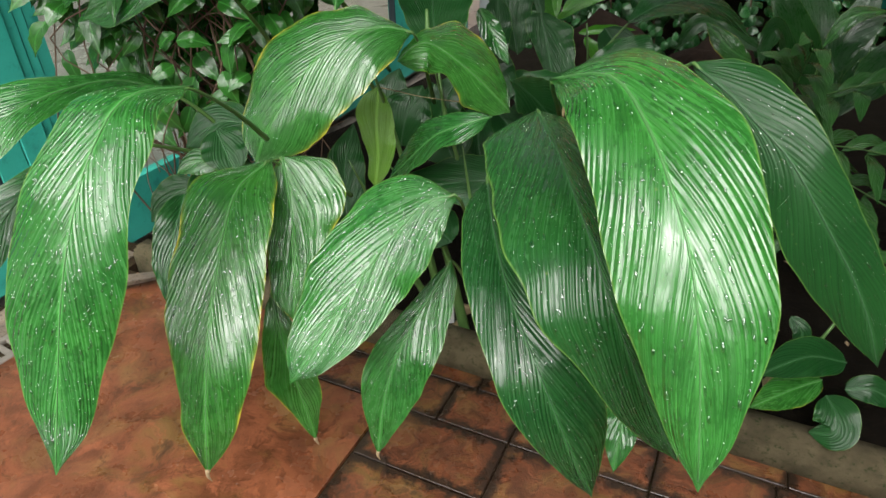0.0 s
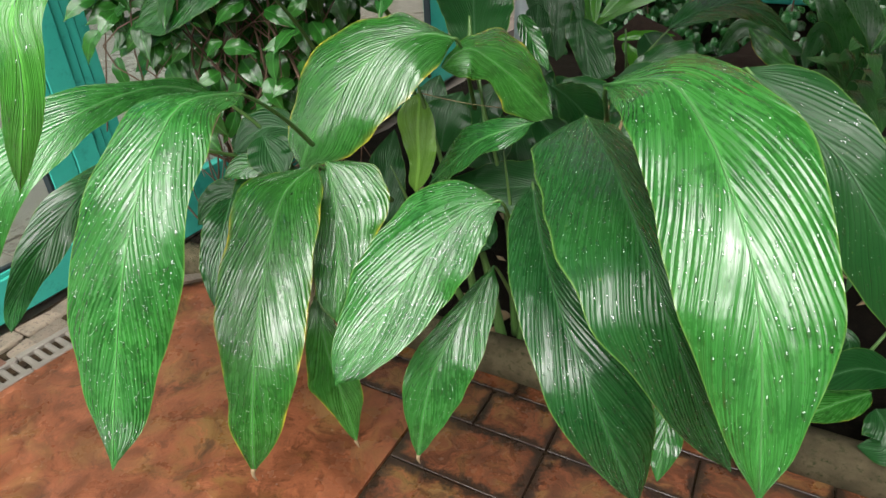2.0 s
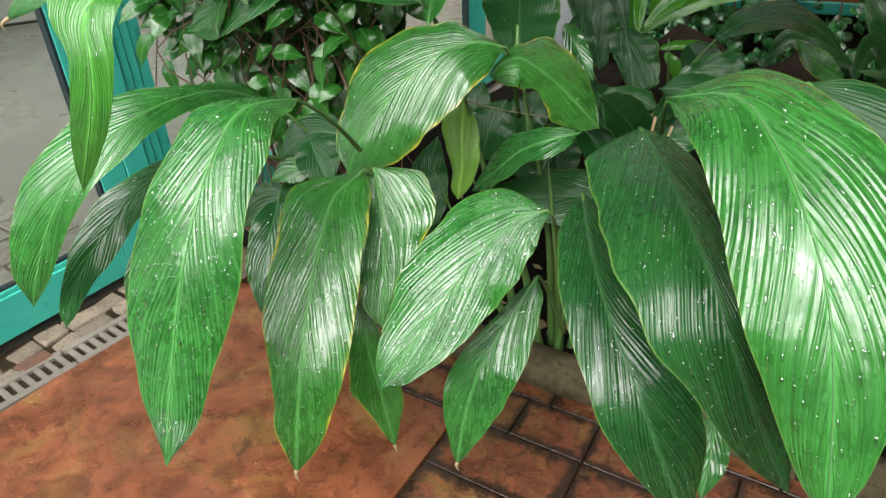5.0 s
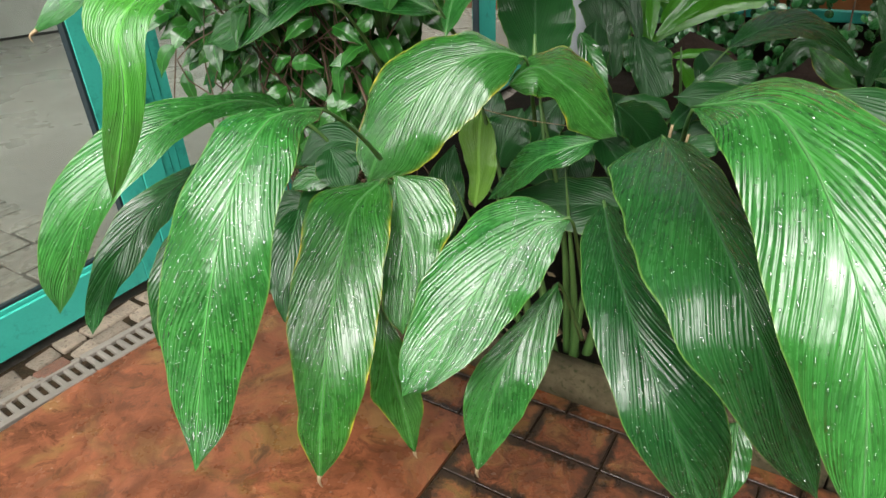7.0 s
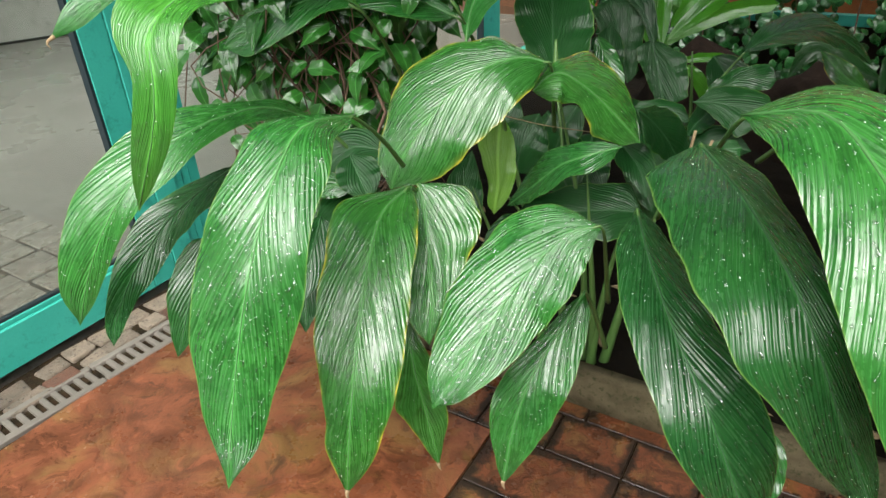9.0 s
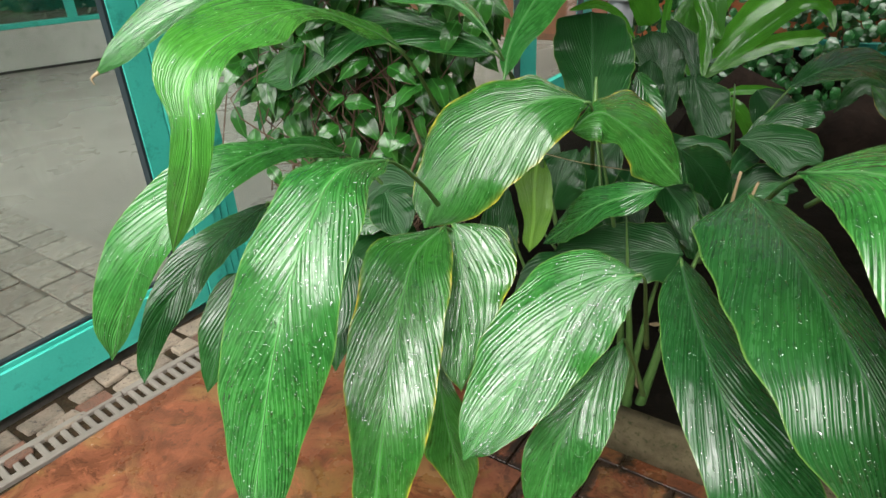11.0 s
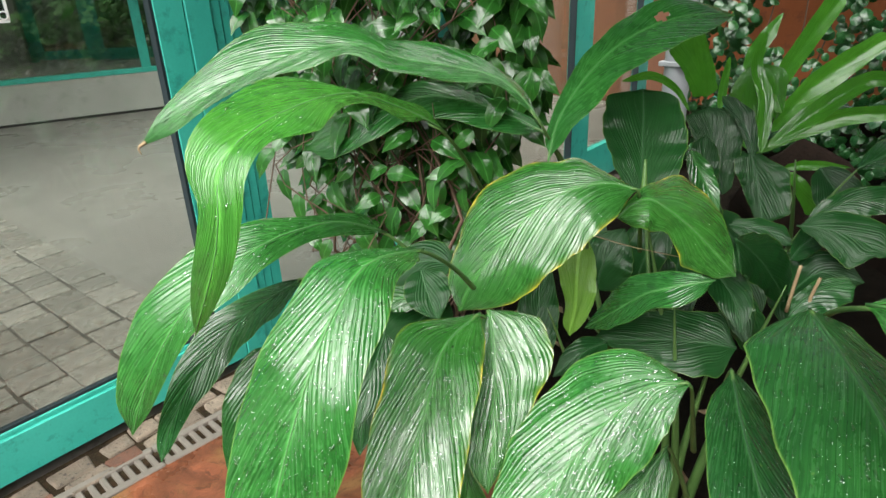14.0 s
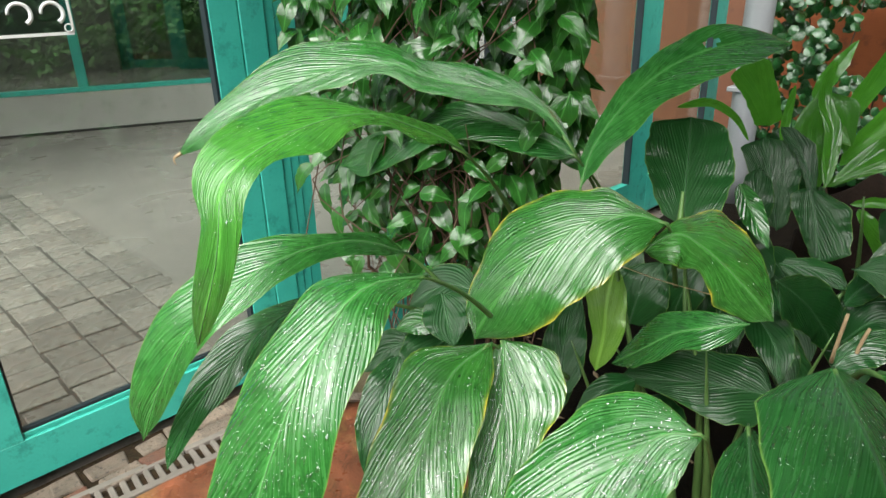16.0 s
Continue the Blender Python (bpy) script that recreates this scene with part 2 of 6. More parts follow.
# midrib colour darkened to go with the shade-coloured leaves
RIB_SHADED = plain_material("shaded_midrib", (0.024, 0.085, 0.028), 0.4, grain=0.1, scale=90)
RIB = plain_material("midrib", (0.062, 0.19, 0.052), 0.4, grain=0.1, scale=90)
STALK = plain_material("green_stalk", (0.085, 0.185, 0.045), 0.45, grain=0.25, scale=30)
TWIG = plain_material("brown_twig", (0.10, 0.06, 0.035), 0.8, grain=0.3, scale=50)
DRY = plain_material("dry_stub", (0.30, 0.22, 0.12), 0.8, grain=0.3, scale=50)
TERRACOTTA = tile_material("terracotta", (0.082, 0.030, 0.014), (0.165, 0.056, 0.025), (0.024, 0.015, 0.009), 6.0)
SMEAR = tile_material("red_render", (0.100, 0.034, 0.015), (0.195, 0.066, 0.030), (0.040, 0.020, 0.011), 3.0, edges=False)
GROUT = rough_material("dark_joint", (0.018, 0.013, 0.008), (0.04, 0.025, 0.014), (0.045, 0.045, 0.02), 20.0, 0.9, 0.003, spec=0.08, vary=0)
JOINT = rough_material("paving_joint", (0.055, 0.050, 0.040), (0.085, 0.078, 0.064), (0.030, 0.030, 0.020), 9.0, 0.7, 0.003, vary=0)
KERB = rough_material("mossy_concrete", (0.095, 0.078, 0.044), (0.160, 0.130, 0.076), (0.040, 0.052, 0.014), 14.0, 0.8, 0.010, spec=0.2)
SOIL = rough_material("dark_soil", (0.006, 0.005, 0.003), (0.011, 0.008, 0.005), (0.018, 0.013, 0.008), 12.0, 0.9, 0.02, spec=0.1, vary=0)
TEAL = rough_material("teal_paint", (0.032, 0.38, 0.300), (0.046, 0.44, 0.350), (0.022, 0.27, 0.215), 3.0, 0.45, 0.0008, vary=0.04)
TEAL_DARK = plain_material("dark_seal", (0.01, 0.02, 0.025), 0.5)
GRATE = plain_material("cast_grate", (0.175, 0.155, 0.130), 0.55, grain=0.35, scale=45)
PIT = plain_material("drain_pit", (0.012, 0.010, 0.008), 0.9)
EDGING = rough_material("broken_stone", (0.30, 0.235, 0.175), (0.20, 0.165, 0.125), (0.07, 0.055, 0.04), 16.0, 0.7, 0.010, vary=0.35)
EDGING_BRICK = rough_material("broken_brick", (0.17, 0.075, 0.045), (0.13, 0.070, 0.045), (0.06, 0.045, 0.035), 16.0, 0.7, 0.010, vary=0.35)
PAVING = rough_material("grey_paving", (0.185, 0.166, 0.142), (0.245, 0.222, 0.190), (0.105, 0.093, 0.076), 7.0, 0.42, 0.003, wet=0.22, vary=0.2)
SCREED = rough_material("grey_screed", (0.180, 0.162, 0.142), (0.215, 0.195, 0.170), (0.145, 0.130, 0.112), 1.3, 0.4, 0.001, wet=0.15, vary=0)
# for the added unseen canopy and walls, dark so they bounce little light
SURROUND_DARK = rough_material("dark_surround", (0.16, 0.15, 0.14), (0.20, 0.19, 0.175), (0.12, 0.115, 0.10), 2.0, 0.8, 0.001, vary=0)
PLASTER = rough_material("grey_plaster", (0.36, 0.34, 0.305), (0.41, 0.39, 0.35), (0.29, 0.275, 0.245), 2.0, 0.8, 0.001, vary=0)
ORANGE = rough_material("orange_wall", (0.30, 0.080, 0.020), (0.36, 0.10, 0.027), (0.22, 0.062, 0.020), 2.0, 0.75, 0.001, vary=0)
# darker copy of the orange: dimming through the glass put into the colour
ORANGE_DIMMED = rough_material("dimmed_orange_wall", (0.11, 0.042, 0.018), (0.13, 0.052, 0.022), (0.085, 0.034, 0.016), 2.0, 0.75, 0.001, vary=0)
PIPE = plain_material("grey_pipe", (0.28, 0.30, 0.31), 0.35, metal=0.2)
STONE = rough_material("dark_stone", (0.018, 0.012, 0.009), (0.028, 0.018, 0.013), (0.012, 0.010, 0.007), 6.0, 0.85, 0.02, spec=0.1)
GLASS = glass_material("window_glass")
MURKY = glass_material("misted_glass", (0.55, 0.64, 0.56), 0.18)
PLATE = glass_material("clear_plate", (0.66, 0.74, 0.73), 0.05)
MARK = plain_material("white_print", (0.70, 0.74, 0.72), 0.5)
WHITE = plain_material("white_plastic", (0.72, 0.74, 0.74), 0.4)
BUSH = plain_material("far_foliage", (0.11, 0.20, 0.05), 0.6, grain=0.4, scale=9)
DROP = glass_material("water", (0.76, 0.84, 0.76), 0.13)


# ---- making meshes ----
def mesh_object(name, bm_or_data, material, parent=None, label="", smooth=True):
    if isinstance(bm_or_data, bmesh.types.BMesh):
        data = bpy.data.meshes.new(name)
        bm_or_data.normal_update()
        bm_or_data.to_mesh(data)
        bm_or_data.free()
    else:
        data = bm_or_data
    if smooth:
        data.polygons.foreach_set("use_smooth", [True] * len(data.polygons))
    if material and not data.materials:
        data.materials.append(material)
    ob = new(name, data)
    if parent is not None:
        ob.parent = parent
    if label:
        tagged(ob, label)
    return ob


def part(name, bm, material, parent, label="", smooth=True):
    return mesh_object(name, bm, material, parent, label, smooth)


def empty(name, at, label, category, group="", kind=""):
    ob = new(name)
    ob.location = at
    ob.empty_display_size = 0.05
    return tagged(ob, label, category, group, kind)


def under(ob, parent):
    """Keep a child built in world places where it is under a parent that stands elsewhere."""
    ob.matrix_parent_inverse = Matrix.Translation(-parent.location)
    return ob


def box_bm(size, at=(0, 0, 0), turn=0.0, bevel=0.003, bm=None):
    made = bm or bmesh.new()
    m = Matrix.Translation(at) @ Matrix.Rotation(turn, 4, "Z") @ Matrix.Diagonal((*size, 1))
    got = bmesh.ops.create_cube(made, size=1, matrix=m)
    if bevel:
        edges = list({e for v in got["verts"] for e in v.link_edges})
        bmesh.ops.bevel(made, geom=edges, offset=bevel, segments=1, affect="EDGES")
    return made


def curve_points(points, n):
    """A smooth line through the points, sampled n + 1 times at even lengths."""
    p = [Vector(q) for q in points]
    p = [p[0] * 2 - p[1]] + p + [p[-1] * 2 - p[-2]]
    raw = []
    for i in range(1, len(p) - 2):
        for k in range(16):
            t = k / 16
            a, b, c, d = p[i - 1], p[i], p[i + 1], p[i + 2]
            raw.append(0.5 * (2 * b + (c - a) * t + (2 * a - 5 * b + 4 * c - d) * t * t + (3 * b - a - 3 * c + d) * t ** 3))
    raw.append(p[-2])
    lengths = [0.0]
    for a, b in zip(raw, raw[1:]):
        lengths.append(lengths[-1] + (b - a).length)
    out, j = [], 0
    for k in range(n + 1):
        want = lengths[-1] * k / n
        while j < len(raw) - 2 and lengths[j + 1] < want:
            j += 1
        span = max(lengths[j + 1] - lengths[j], 1e-9)
        out.append(raw[j].lerp(raw[j + 1], (want - lengths[j]) / span))
    return out, lengths[-1]


def tube_bm(points, r0, r1, n=14, sides=8, bm=None, ribbed=0.0):
    """A tapered round stalk along a smooth line."""
    line, _ = curve_points(points, n)
    made = bm or bmesh.new()
    rings, side = [], None
    for k, p in enumerate(line):
        t = (line[min(k + 1, n)] - line[max(k - 1, 0)]).normalized()
        side = (side - t * side.dot(t)).normalized() if side is not None else t.orthogonal().normalized()
        other = t.cross(side)
        r = r0 + (r1 - r0) * k / n
        rings.append([made.verts.new(p + (side * math.cos(a) + other * math.sin(a)) * r * (1 + ribbed * math.cos(3 * a))) for a in (2 * math.pi * i / sides for i in range(sides))])
    for a, b in zip(rings, rings[1:]):
        for i in range(sides):
            made.faces.new((a[i], a[(i + 1) % sides], b[(i + 1) % sides], b[i]))
    made.faces.new(rings[0][::-1])
    made.faces.new(rings[-1])
    return made


def outline(s, peak, blunt, tip):
    """Half width of a leaf along its length, 0 to 1."""
    if s < peak:
        return max(0.0, 1 - (1 - s / peak) ** blunt) ** (1 / blunt)
    return max(0.0, math.cos((s - peak) / (1 - peak) * math.pi / 2)) ** tip


def along(values, s):
    """A smooth reading of evenly spaced values at s, 0 to 1."""
    x = s * (len(values) - 1)
    i = min(int(x), len(values) - 2)
    f = x - i
    a, b, c, d = values[max(i - 1, 0)], values[i], values[i + 1], values[min(i + 2, len(values) - 1)]
    return max(0.0, 0.5 * (2 * b + (c - a) * f + (2 * a - 5 * b + 4 * c - d) * f * f + (3 * b - a - 3 * c + d) * f ** 3))


def blade(points, width, normals, fold=0.12, curl=-0.1, wave=0.028, peak=0.42, blunt=2.0, tip=0.95, slant=0.62, seed=0, ns=52, nv=22, sides=None, hole=None):
    """A leaf blade: its midrib runs through the points; the normals are those of its upper face from base to tip;
    sides are the half widths in metres on either side, evenly spaced from base to tip.
    Returns the bmesh, the midrib line, and a function that gives the place and normal at (s, v)."""
    line, length = curve_points(points, ns)
    rng = random.Random(seed)
    ph = [rng.uniform(0, 6.28) for _ in range(4)]
    nvec = [Vector(n).normalized() for n in normals]
    reach = max(2, ns // 11)

    def frame_at(k):
        t = (line[min(k + reach, ns)] - line[max(k - reach, 0)]).normalized()
        f = k / ns * (len(nvec) - 1)
        i = min(int(f), len(nvec) - 2)
        n = nvec[i].lerp(nvec[i + 1], f - i)
        n = (n - t * n.dot(t)).normalized()
        return t, n, t.cross(n)

    frames = [frame_at(k) for k in range(ns + 1)]

    def half_at(s, v):
        if sides:
            return along(sides[0] if v > 0 else sides[1], s) * min(1.0, s / 0.07) ** 0.5
        return width / 2 * outline(s, peak, blunt, tip)

    def place(k, v):
        t, n, side = frames[k]
        s = k / ns
        half = half_at(s, v)
        w = 1 + 0.02 * math.sin(s * 17 + ph[0] + (2.0 if v > 0 else 0)) * abs(v) + 0.012 * math.sin(s * 41 + ph[1] + (1.0 if v > 0 else 0)) * abs(v)
        rise = half * (fold * abs(v) + curl * v * v) + width * wave * v * v * outline(s, 0.5, 2, 1) * (math.sin(s * 15 + ph[2] + (1.7 if v > 0 else 0)) + 0.5 * math.sin(s * 33 + ph[3] + (0.6 if v < 0 else 0)))
        return line[k] + side * (half * v * w) + n * rise

    widest = max(half_at(k / ns, v) for k in range(ns + 1) for v in (-1, 1))
    bm = bmesh.new()
    vein_uv, blade_uv = bm.loops.layers.uv.new("vein"), bm.loops.layers.uv.new("blade")
    grid = [[bm.verts.new(place(k, -1 + 2 * j / nv)) for j in range(nv + 1)] for k in range(ns + 1)]
    for k in range(ns):
        for j in range(nv):
            if hole and math.hypot((k + 0.5) / ns - hole[0], ((j + 0.5) * 2 / nv - 1 - hole[1]) * 0.1) < hole[2]:
                continue
            face = bm.faces.new((grid[k][j], grid[k][j + 1], grid[k + 1][j + 1], grid[k + 1][j]))
            for loop, (a, b) in zip(face.loops, ((k, j), (k, j + 1), (k + 1, j + 1), (k + 1, j))):
                s, v = a / ns, -1 + 2 * b / nv
                loop[vein_uv].uv = (length * s - slant * 4.7 * widest * abs(v) ** 0.95, v)
                loop[blade_uv].uv = (length * s, half_at(s, v) * v)
    bmesh.ops.remove_doubles(bm, verts=bm.verts, dist=1e-5)
    return bm, line, place, frames


def drops_bm(place, frames, ns, count, seed, lo=0.0006, hi=0.0023):
    """Beads of rain lying on a blade."""
    rng = random.Random(seed)
    verts, faces = [], []
    widest = max((place(k, 1) - place(k, -1)).length for k in range(ns))
    for _ in range(int(count * 3.2)):
        k, v, f = rng.randint(2, ns - 3), rng.uniform(-0.9, 0.9), rng.random()
        t, n, side = frames[k]
        c = place(k, v).lerp(place(k + 1, v), f)
        if (place(k, 1) - place(k, -1)).length < rng.random() * widest:
            continue
        r = lo + (hi - lo) * rng.random() ** 2.2
        long = rng.choice((1.0, 1.3, 1.8, 2.8))
        base = len(verts)
        for ring, (rad, up) in enumerate(((1.0, -0.1), (0.8, 0.38), (0.4, 0.58))):
            for i in range(7):
                a = 2 * math.pi * i / 7
                verts.append(c + t * (math.cos(a) * r * rad * long) + side * (math.sin(a) * r * rad) + n * (up * r))
        verts.append(c + n * (0.62 * r))
        for ring in range(2):
            for i in range(7):
                a, b = base + ring * 7 + i, base + ring * 7 + (i + 1) % 7
                faces.append((a, b, b + 7, a + 7))
        for i in range(7):
            faces.append((base + 14 + i, base + 14 + (i + 1) % 7, base + 21))
    data = bpy.data.meshes.new("rainwater")
    data.from_pydata(verts, [], faces)
    return data


def leaf(plant, points, width, normals, material=None, label="", drops=0, rib=0.0021, petiole=None, seed=1, browned=False, **shape):
    """One leaf of a plant: the blade, with its midrib and the rain on it as parts of it, and its stalk."""
    bm, line, place, frames = blade(points, width, normals, seed=seed, **shape)
    ob = under(part("leaf", bm, material or LEAF, plant, label), plant)
    n = len(line) - 1
    if rib:
        lift = [p + frames[k][1] * 0.0006 for k, p in enumerate(line)]
        part("midrib", tube_bm(lift[: n - 1 : 3] + [lift[-2]], rib, rib * 0.3, n=20, sides=6), RIB_SHADED if material in (LEAF_SHADED, LEAF_SHADED_MATT, STRAP_DARK) else RIB, ob, "pale green midrib")
    if drops:
        d = part("rainwater", drops_bm(place, frames, n, drops, seed), DROP, ob, "clear beads of rain water")
        tagged(d, kind="stuff")
    if petiole:
        foot, base = Vector(petiole[0]), Vector(points[0])
        below = line[3] - frames[3][1] * 0.006
        under(part("leaf_stalk", tube_bm([foot, foot.lerp(base, 0.55) + Vector((0, 0, 0.012)), base - frames[0][1] * 0.004, below], 0.0062, 0.0024, n=16, ribbed=0.08), STALK, plant, "green channelled leaf stalk"), plant)
    if browned:
        part("dry_tip", tube_bm([line[-2], line[-1], line[-1] + Vector((0.004, 0, -0.014))], 0.0048, 0.0008, n=6, sides=6), DRY, ob, "withered brown leaf tip")
    return ob


# ---- the setting ----
# the courtyard's two directions: along the kerb and along the glass wall
ALONG, BACK = Vector((0.911, -0.412, 0)), Vector((0.412, 0.911, 0))
TURN_V = math.atan2(BACK.y, BACK.x)
TURN_U = math.atan2(ALONG.y, ALONG.x)
WALL0 = Vector((-1.632, 1.610, 0))


def wall_at(s, out=0.0, z=0.0):
    """A place on the glass wall: s metres along it, out metres towards the garden."""
    return WALL0 + BACK * s + ALONG * out + Vector((0, 0, z))


def setting(name, bm, material, label, category, smooth=False):
    return tagged(mesh_object(name, bm, material, smooth=smooth), label, category, kind="structure")


def slab(corners, z0, z1, bm=None):
    made = bm or bmesh.new()
    low = [made.verts.new((p.x, p.y, z0)) for p in corners]
    top = [made.verts.new((p.x, p.y, z1)) for p in corners]
    made.faces.new(top)
    made.faces.new(low[::-1])
    for i in range(len(corners)):
        j = (i + 1) % len(corners)
        made.faces.new((low[i], low[j], top[j], top[i]))
    bmesh.ops.recalc_face_normals(made, faces=made.faces)
    return made


# ground out to the horizon
bm = bmesh.new()
bmesh.ops.create_grid(bm, x_segments=2, y_segments=2, size=150, matrix=Matrix.Translation((0, 0, -0.12)))
setting("ground", bm, SCREED, "wide grey ground beyond the courtyard", "ground")

KERB0 = Vector((0.0, 1.50, 0))  # where the kerb's foot stands


def court(a, b):
    """a metres along the kerb from KERB0, b metres behind its foot."""
    return KERB0 + ALONG * a + BACK * b


floor = setting("floor", slab([court(-1.55, 0.0), court(-1.55, -3.5), court(3.5, -3.5), court(3.5, 0.0)], -0.1, -0.012), GROUT, "dark mossy bed between worn terracotta tiles", "floor")
part("smooth_patch", slab([court(-1.27, -0.01), court(-1.27, -3.4), court(-0.095, -3.4), court(-0.095, -0.205), court(-0.365, -0.205), court(-0.365, 0.01)], -0.05, -0.001), SMEAR, floor, "red cement smeared smooth over the tiles", smooth=False)
soil = bmesh.new()
grid_n = 34
rows_v = []
for i in range(grid_n + 1):
    row = []
    for j in range(grid_n + 1):
        p = court(-1.3 + 5.3 * i / grid_n, 0.06 + 4.6 * j / grid_n)
        z = 0.045 + 0.05 * noise.noise(p * 3) + 0.02 * noise.noise(p * 11)
        row.append(soil.verts.new((p.x, p.y, max(z, -0.02))))
    rows_v.append(row)
for i in range(grid_n):
    for j in range(grid_n):
        soil.faces.new((rows_v[i][j], rows_v[i + 1][j], rows_v[i + 1][j + 1], rows_v[i][j + 1]))
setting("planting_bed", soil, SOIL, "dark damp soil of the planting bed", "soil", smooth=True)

# kerb in three lengths
kerb = empty("kerb", court(0, 0.05), "low rounded concrete kerb, weathered and mossy, round the bed", "kerb", kind="structure")
for a, b in ((-1.3, -0.45), (-0.445, 0.765), (0.772, 1.9), (1.907, 3.4)):
    c = court((a + b) / 2, 0.052)
    k = box_bm((b - a, 0.10, 0.15), (c.x, c.y, 0.02), TURN_U, bevel=0)
    bmesh.ops.bevel(k, geom=list(k.edges), offset=0.022, segments=3, affect="EDGES")
    under(part("kerb_stone", k, KERB, kerb), kerb)

# ---- glass wall beside the bed ----


def bar(a, b, z0, z1, out0, out1, bevel=0.002):
    """A straight bar of the glass wall between two stations along it."""
    c = wall_at((a + b) / 2, (out0 + out1) / 2, (z0 + z1) / 2)
    return box_bm((b - a, out1 - out0, z1 - z0), c, TURN_V, bevel)


TOP = 2.55
glass_door = empty("glass_door", wall_at(0, 0, 0.04), "teal painted glass door with a wide bottom rail, closed", "door")
for name, bm, mat, lab in (
    ("bottom_rail", bar(-0.536, 0.378, 0.035, 0.178, -0.045, 0.0), TEAL, "scuffed teal bottom rail"),
    ("glazing_bead", bar(-0.405, 0.375, 0.178, 0.196, -0.040, -0.012, 0.003), TEAL, "teal sloped glazing bead"),
    ("hinge_stile", bar(0.380, 0.478, 0.036, 2.1, -0.045, 0.0), TEAL, ""),
    ("lock_stile", bar(-0.536, -0.410, 0.178, 2.1, -0.045, 0.0), TEAL, ""),
    ("top_rail", bar(-0.41, 0.38, 2.0, 2.1, -0.045, 0.0), TEAL, ""),
    ("seal", bar(-0.408, 0.378, 0.196, 0.206, -0.036, -0.016, 0), TEAL_DARK, "black rubber seal"),
    ("seal", bar(0.370, 0.380, 0.206, 2.0, -0.036, -0.004, 0), TEAL_DARK, "black rubber seal"),
    ("seal", bar(-0.410, -0.402, 0.206, 2.0, -0.036, -0.016, 0), TEAL_DARK, "black rubber seal"),
    ("glass_pane", bar(-0.402, 0.370, 0.206, 2.0, -0.030, -0.022, 0), GLASS, "clear rain-spotted glass"),
):
    ob = under(part(name, bm, mat, glass_door, lab, smooth=False), glass_door)
    if name == "glass_pane":
        ob.visible_shadow = False

frame_wall = tagged(new("wall_glass"), "teal framed glass wall between garden and paved yard", "wall", kind="structure")
for name, a, b, z0, z1, o0, o1 in (
    ("post", 0.482, 0.572, -0.05, TOP, -0.05, 0.004),
    ("post", 0.576, 0.612, -0.05, TOP, -0.05, -0.006),
    ("post", 0.616, 0.650, -0.05, TOP, -0.05, -0.012),
    ("post", 0.654, 0.700, -0.05, TOP, -0.05, -0.018),
    ("post", 1.72, 1.86, -0.05, TOP, -0.05, 0.0),
    ("post", 3.06, 3.30, -0.05, TOP, -0.05, 0.0),
    ("post", 4.06, 4.24, -0.05, TOP, -0.05, 0.0),
    ("post", -0.66, -0.540, -0.05, TOP, -0.05, 0.004),
    ("bottom_rail", 0.70, 1.72, -0.05, 0.20, -0.05, 0.0),
    ("bottom_rail", 1.86, 3.06, -0.05, 0.20, -0.05, 0.0),
    ("bottom_rail", 3.30, 4.06, -0.05, 0.20, -0.05, 0.0),
    ("head_rail", -0.54, 0.48, 2.105, TOP, -0.05, 0.0),
):
    part(name, bar(a, b, z0, z1, o0, o1), TEAL, frame_wall, smooth=False)
for a, b in ((0.70, 1.72), (1.86, 3.06), (3.30, 4.06)):
    part("seal", bar(b - 0.012, b + 0.001, 0.2, TOP, -0.04, 0.003, 0), TEAL_DARK, frame_wall, "black rubber seal", smooth=False)
    part("glass_pane", bar(a, b - 0.012, 0.2, TOP, -0.03, -0.022, 0), GLASS, frame_wall, "clear glass", smooth=False).visible_shadow = False
# the wall goes on behind the camera's side
setting("wall_west", bar(-6.0, -0.66, -0.05, 3.0, -0.15, 0.0), PLASTER, "plain grey rendered wall added out of view", "wall")

# ---- paved yard behind the glass ----
yard = setting("floor_yard", slab([wall_at(-6, -0.06), wall_at(9, -0.06), wall_at(9, -12), wall_at(-6, -12)], -0.1, -0.004), SCREED, "smooth pale grey screed floor of the paved yard", "floor")
low = Vector((-6.36, 5.64, 0))
low_dir = Vector((0.725, 0.689, 0))
low_turn = math.atan2(low_dir.y, low_dir.x)
part("foot_joint", box_bm((9, 0.29, 0.03), low + Vector((-0.08, 0.09, 0.004)), low_turn, 0.006), PIT, yard, "dark dirt along the foot of the low wall", smooth=False)
setting("wall_low", box_bm((9, 0.25, 0.42), low + Vector((-0.08, 0.09, 0.205)), low_turn, 0.004), PLASTER, "low grey plastered wall with dirt along its foot", "wall")
sill = setting("window_far", box_bm((9, 0.12, 0.05), low + Vector((-0.08, 0.09, 0.442)), low_turn, 0.004), TEAL, "teal framed window above the low wall", "window")
for k in (-1.55, -0.05, 1.45, 3.0):
    c = low + low_dir * k + Vector((-0.08, 0.09, 1.6))
    part("mullion", box_bm((0.1, 0.08, 2.3), c, low_turn, 0.003), TEAL, sill, smooth=False)
pane = part("pane", box_bm((9, 0.012, 2.2), low + Vector((-0.08, 0.09, 1.57)), low_turn, 0), MURKY, sill, "dirty misted glass", smooth=False)
pane.visible_shadow = False
setting("wall_orange_yard", box_bm((2.6, 0.15, 3.0), wall_at(6.0, -1.75, 1.4), TURN_U, 0), ORANGE_DIMMED, "orange painted wall of the paved yard", "wall")
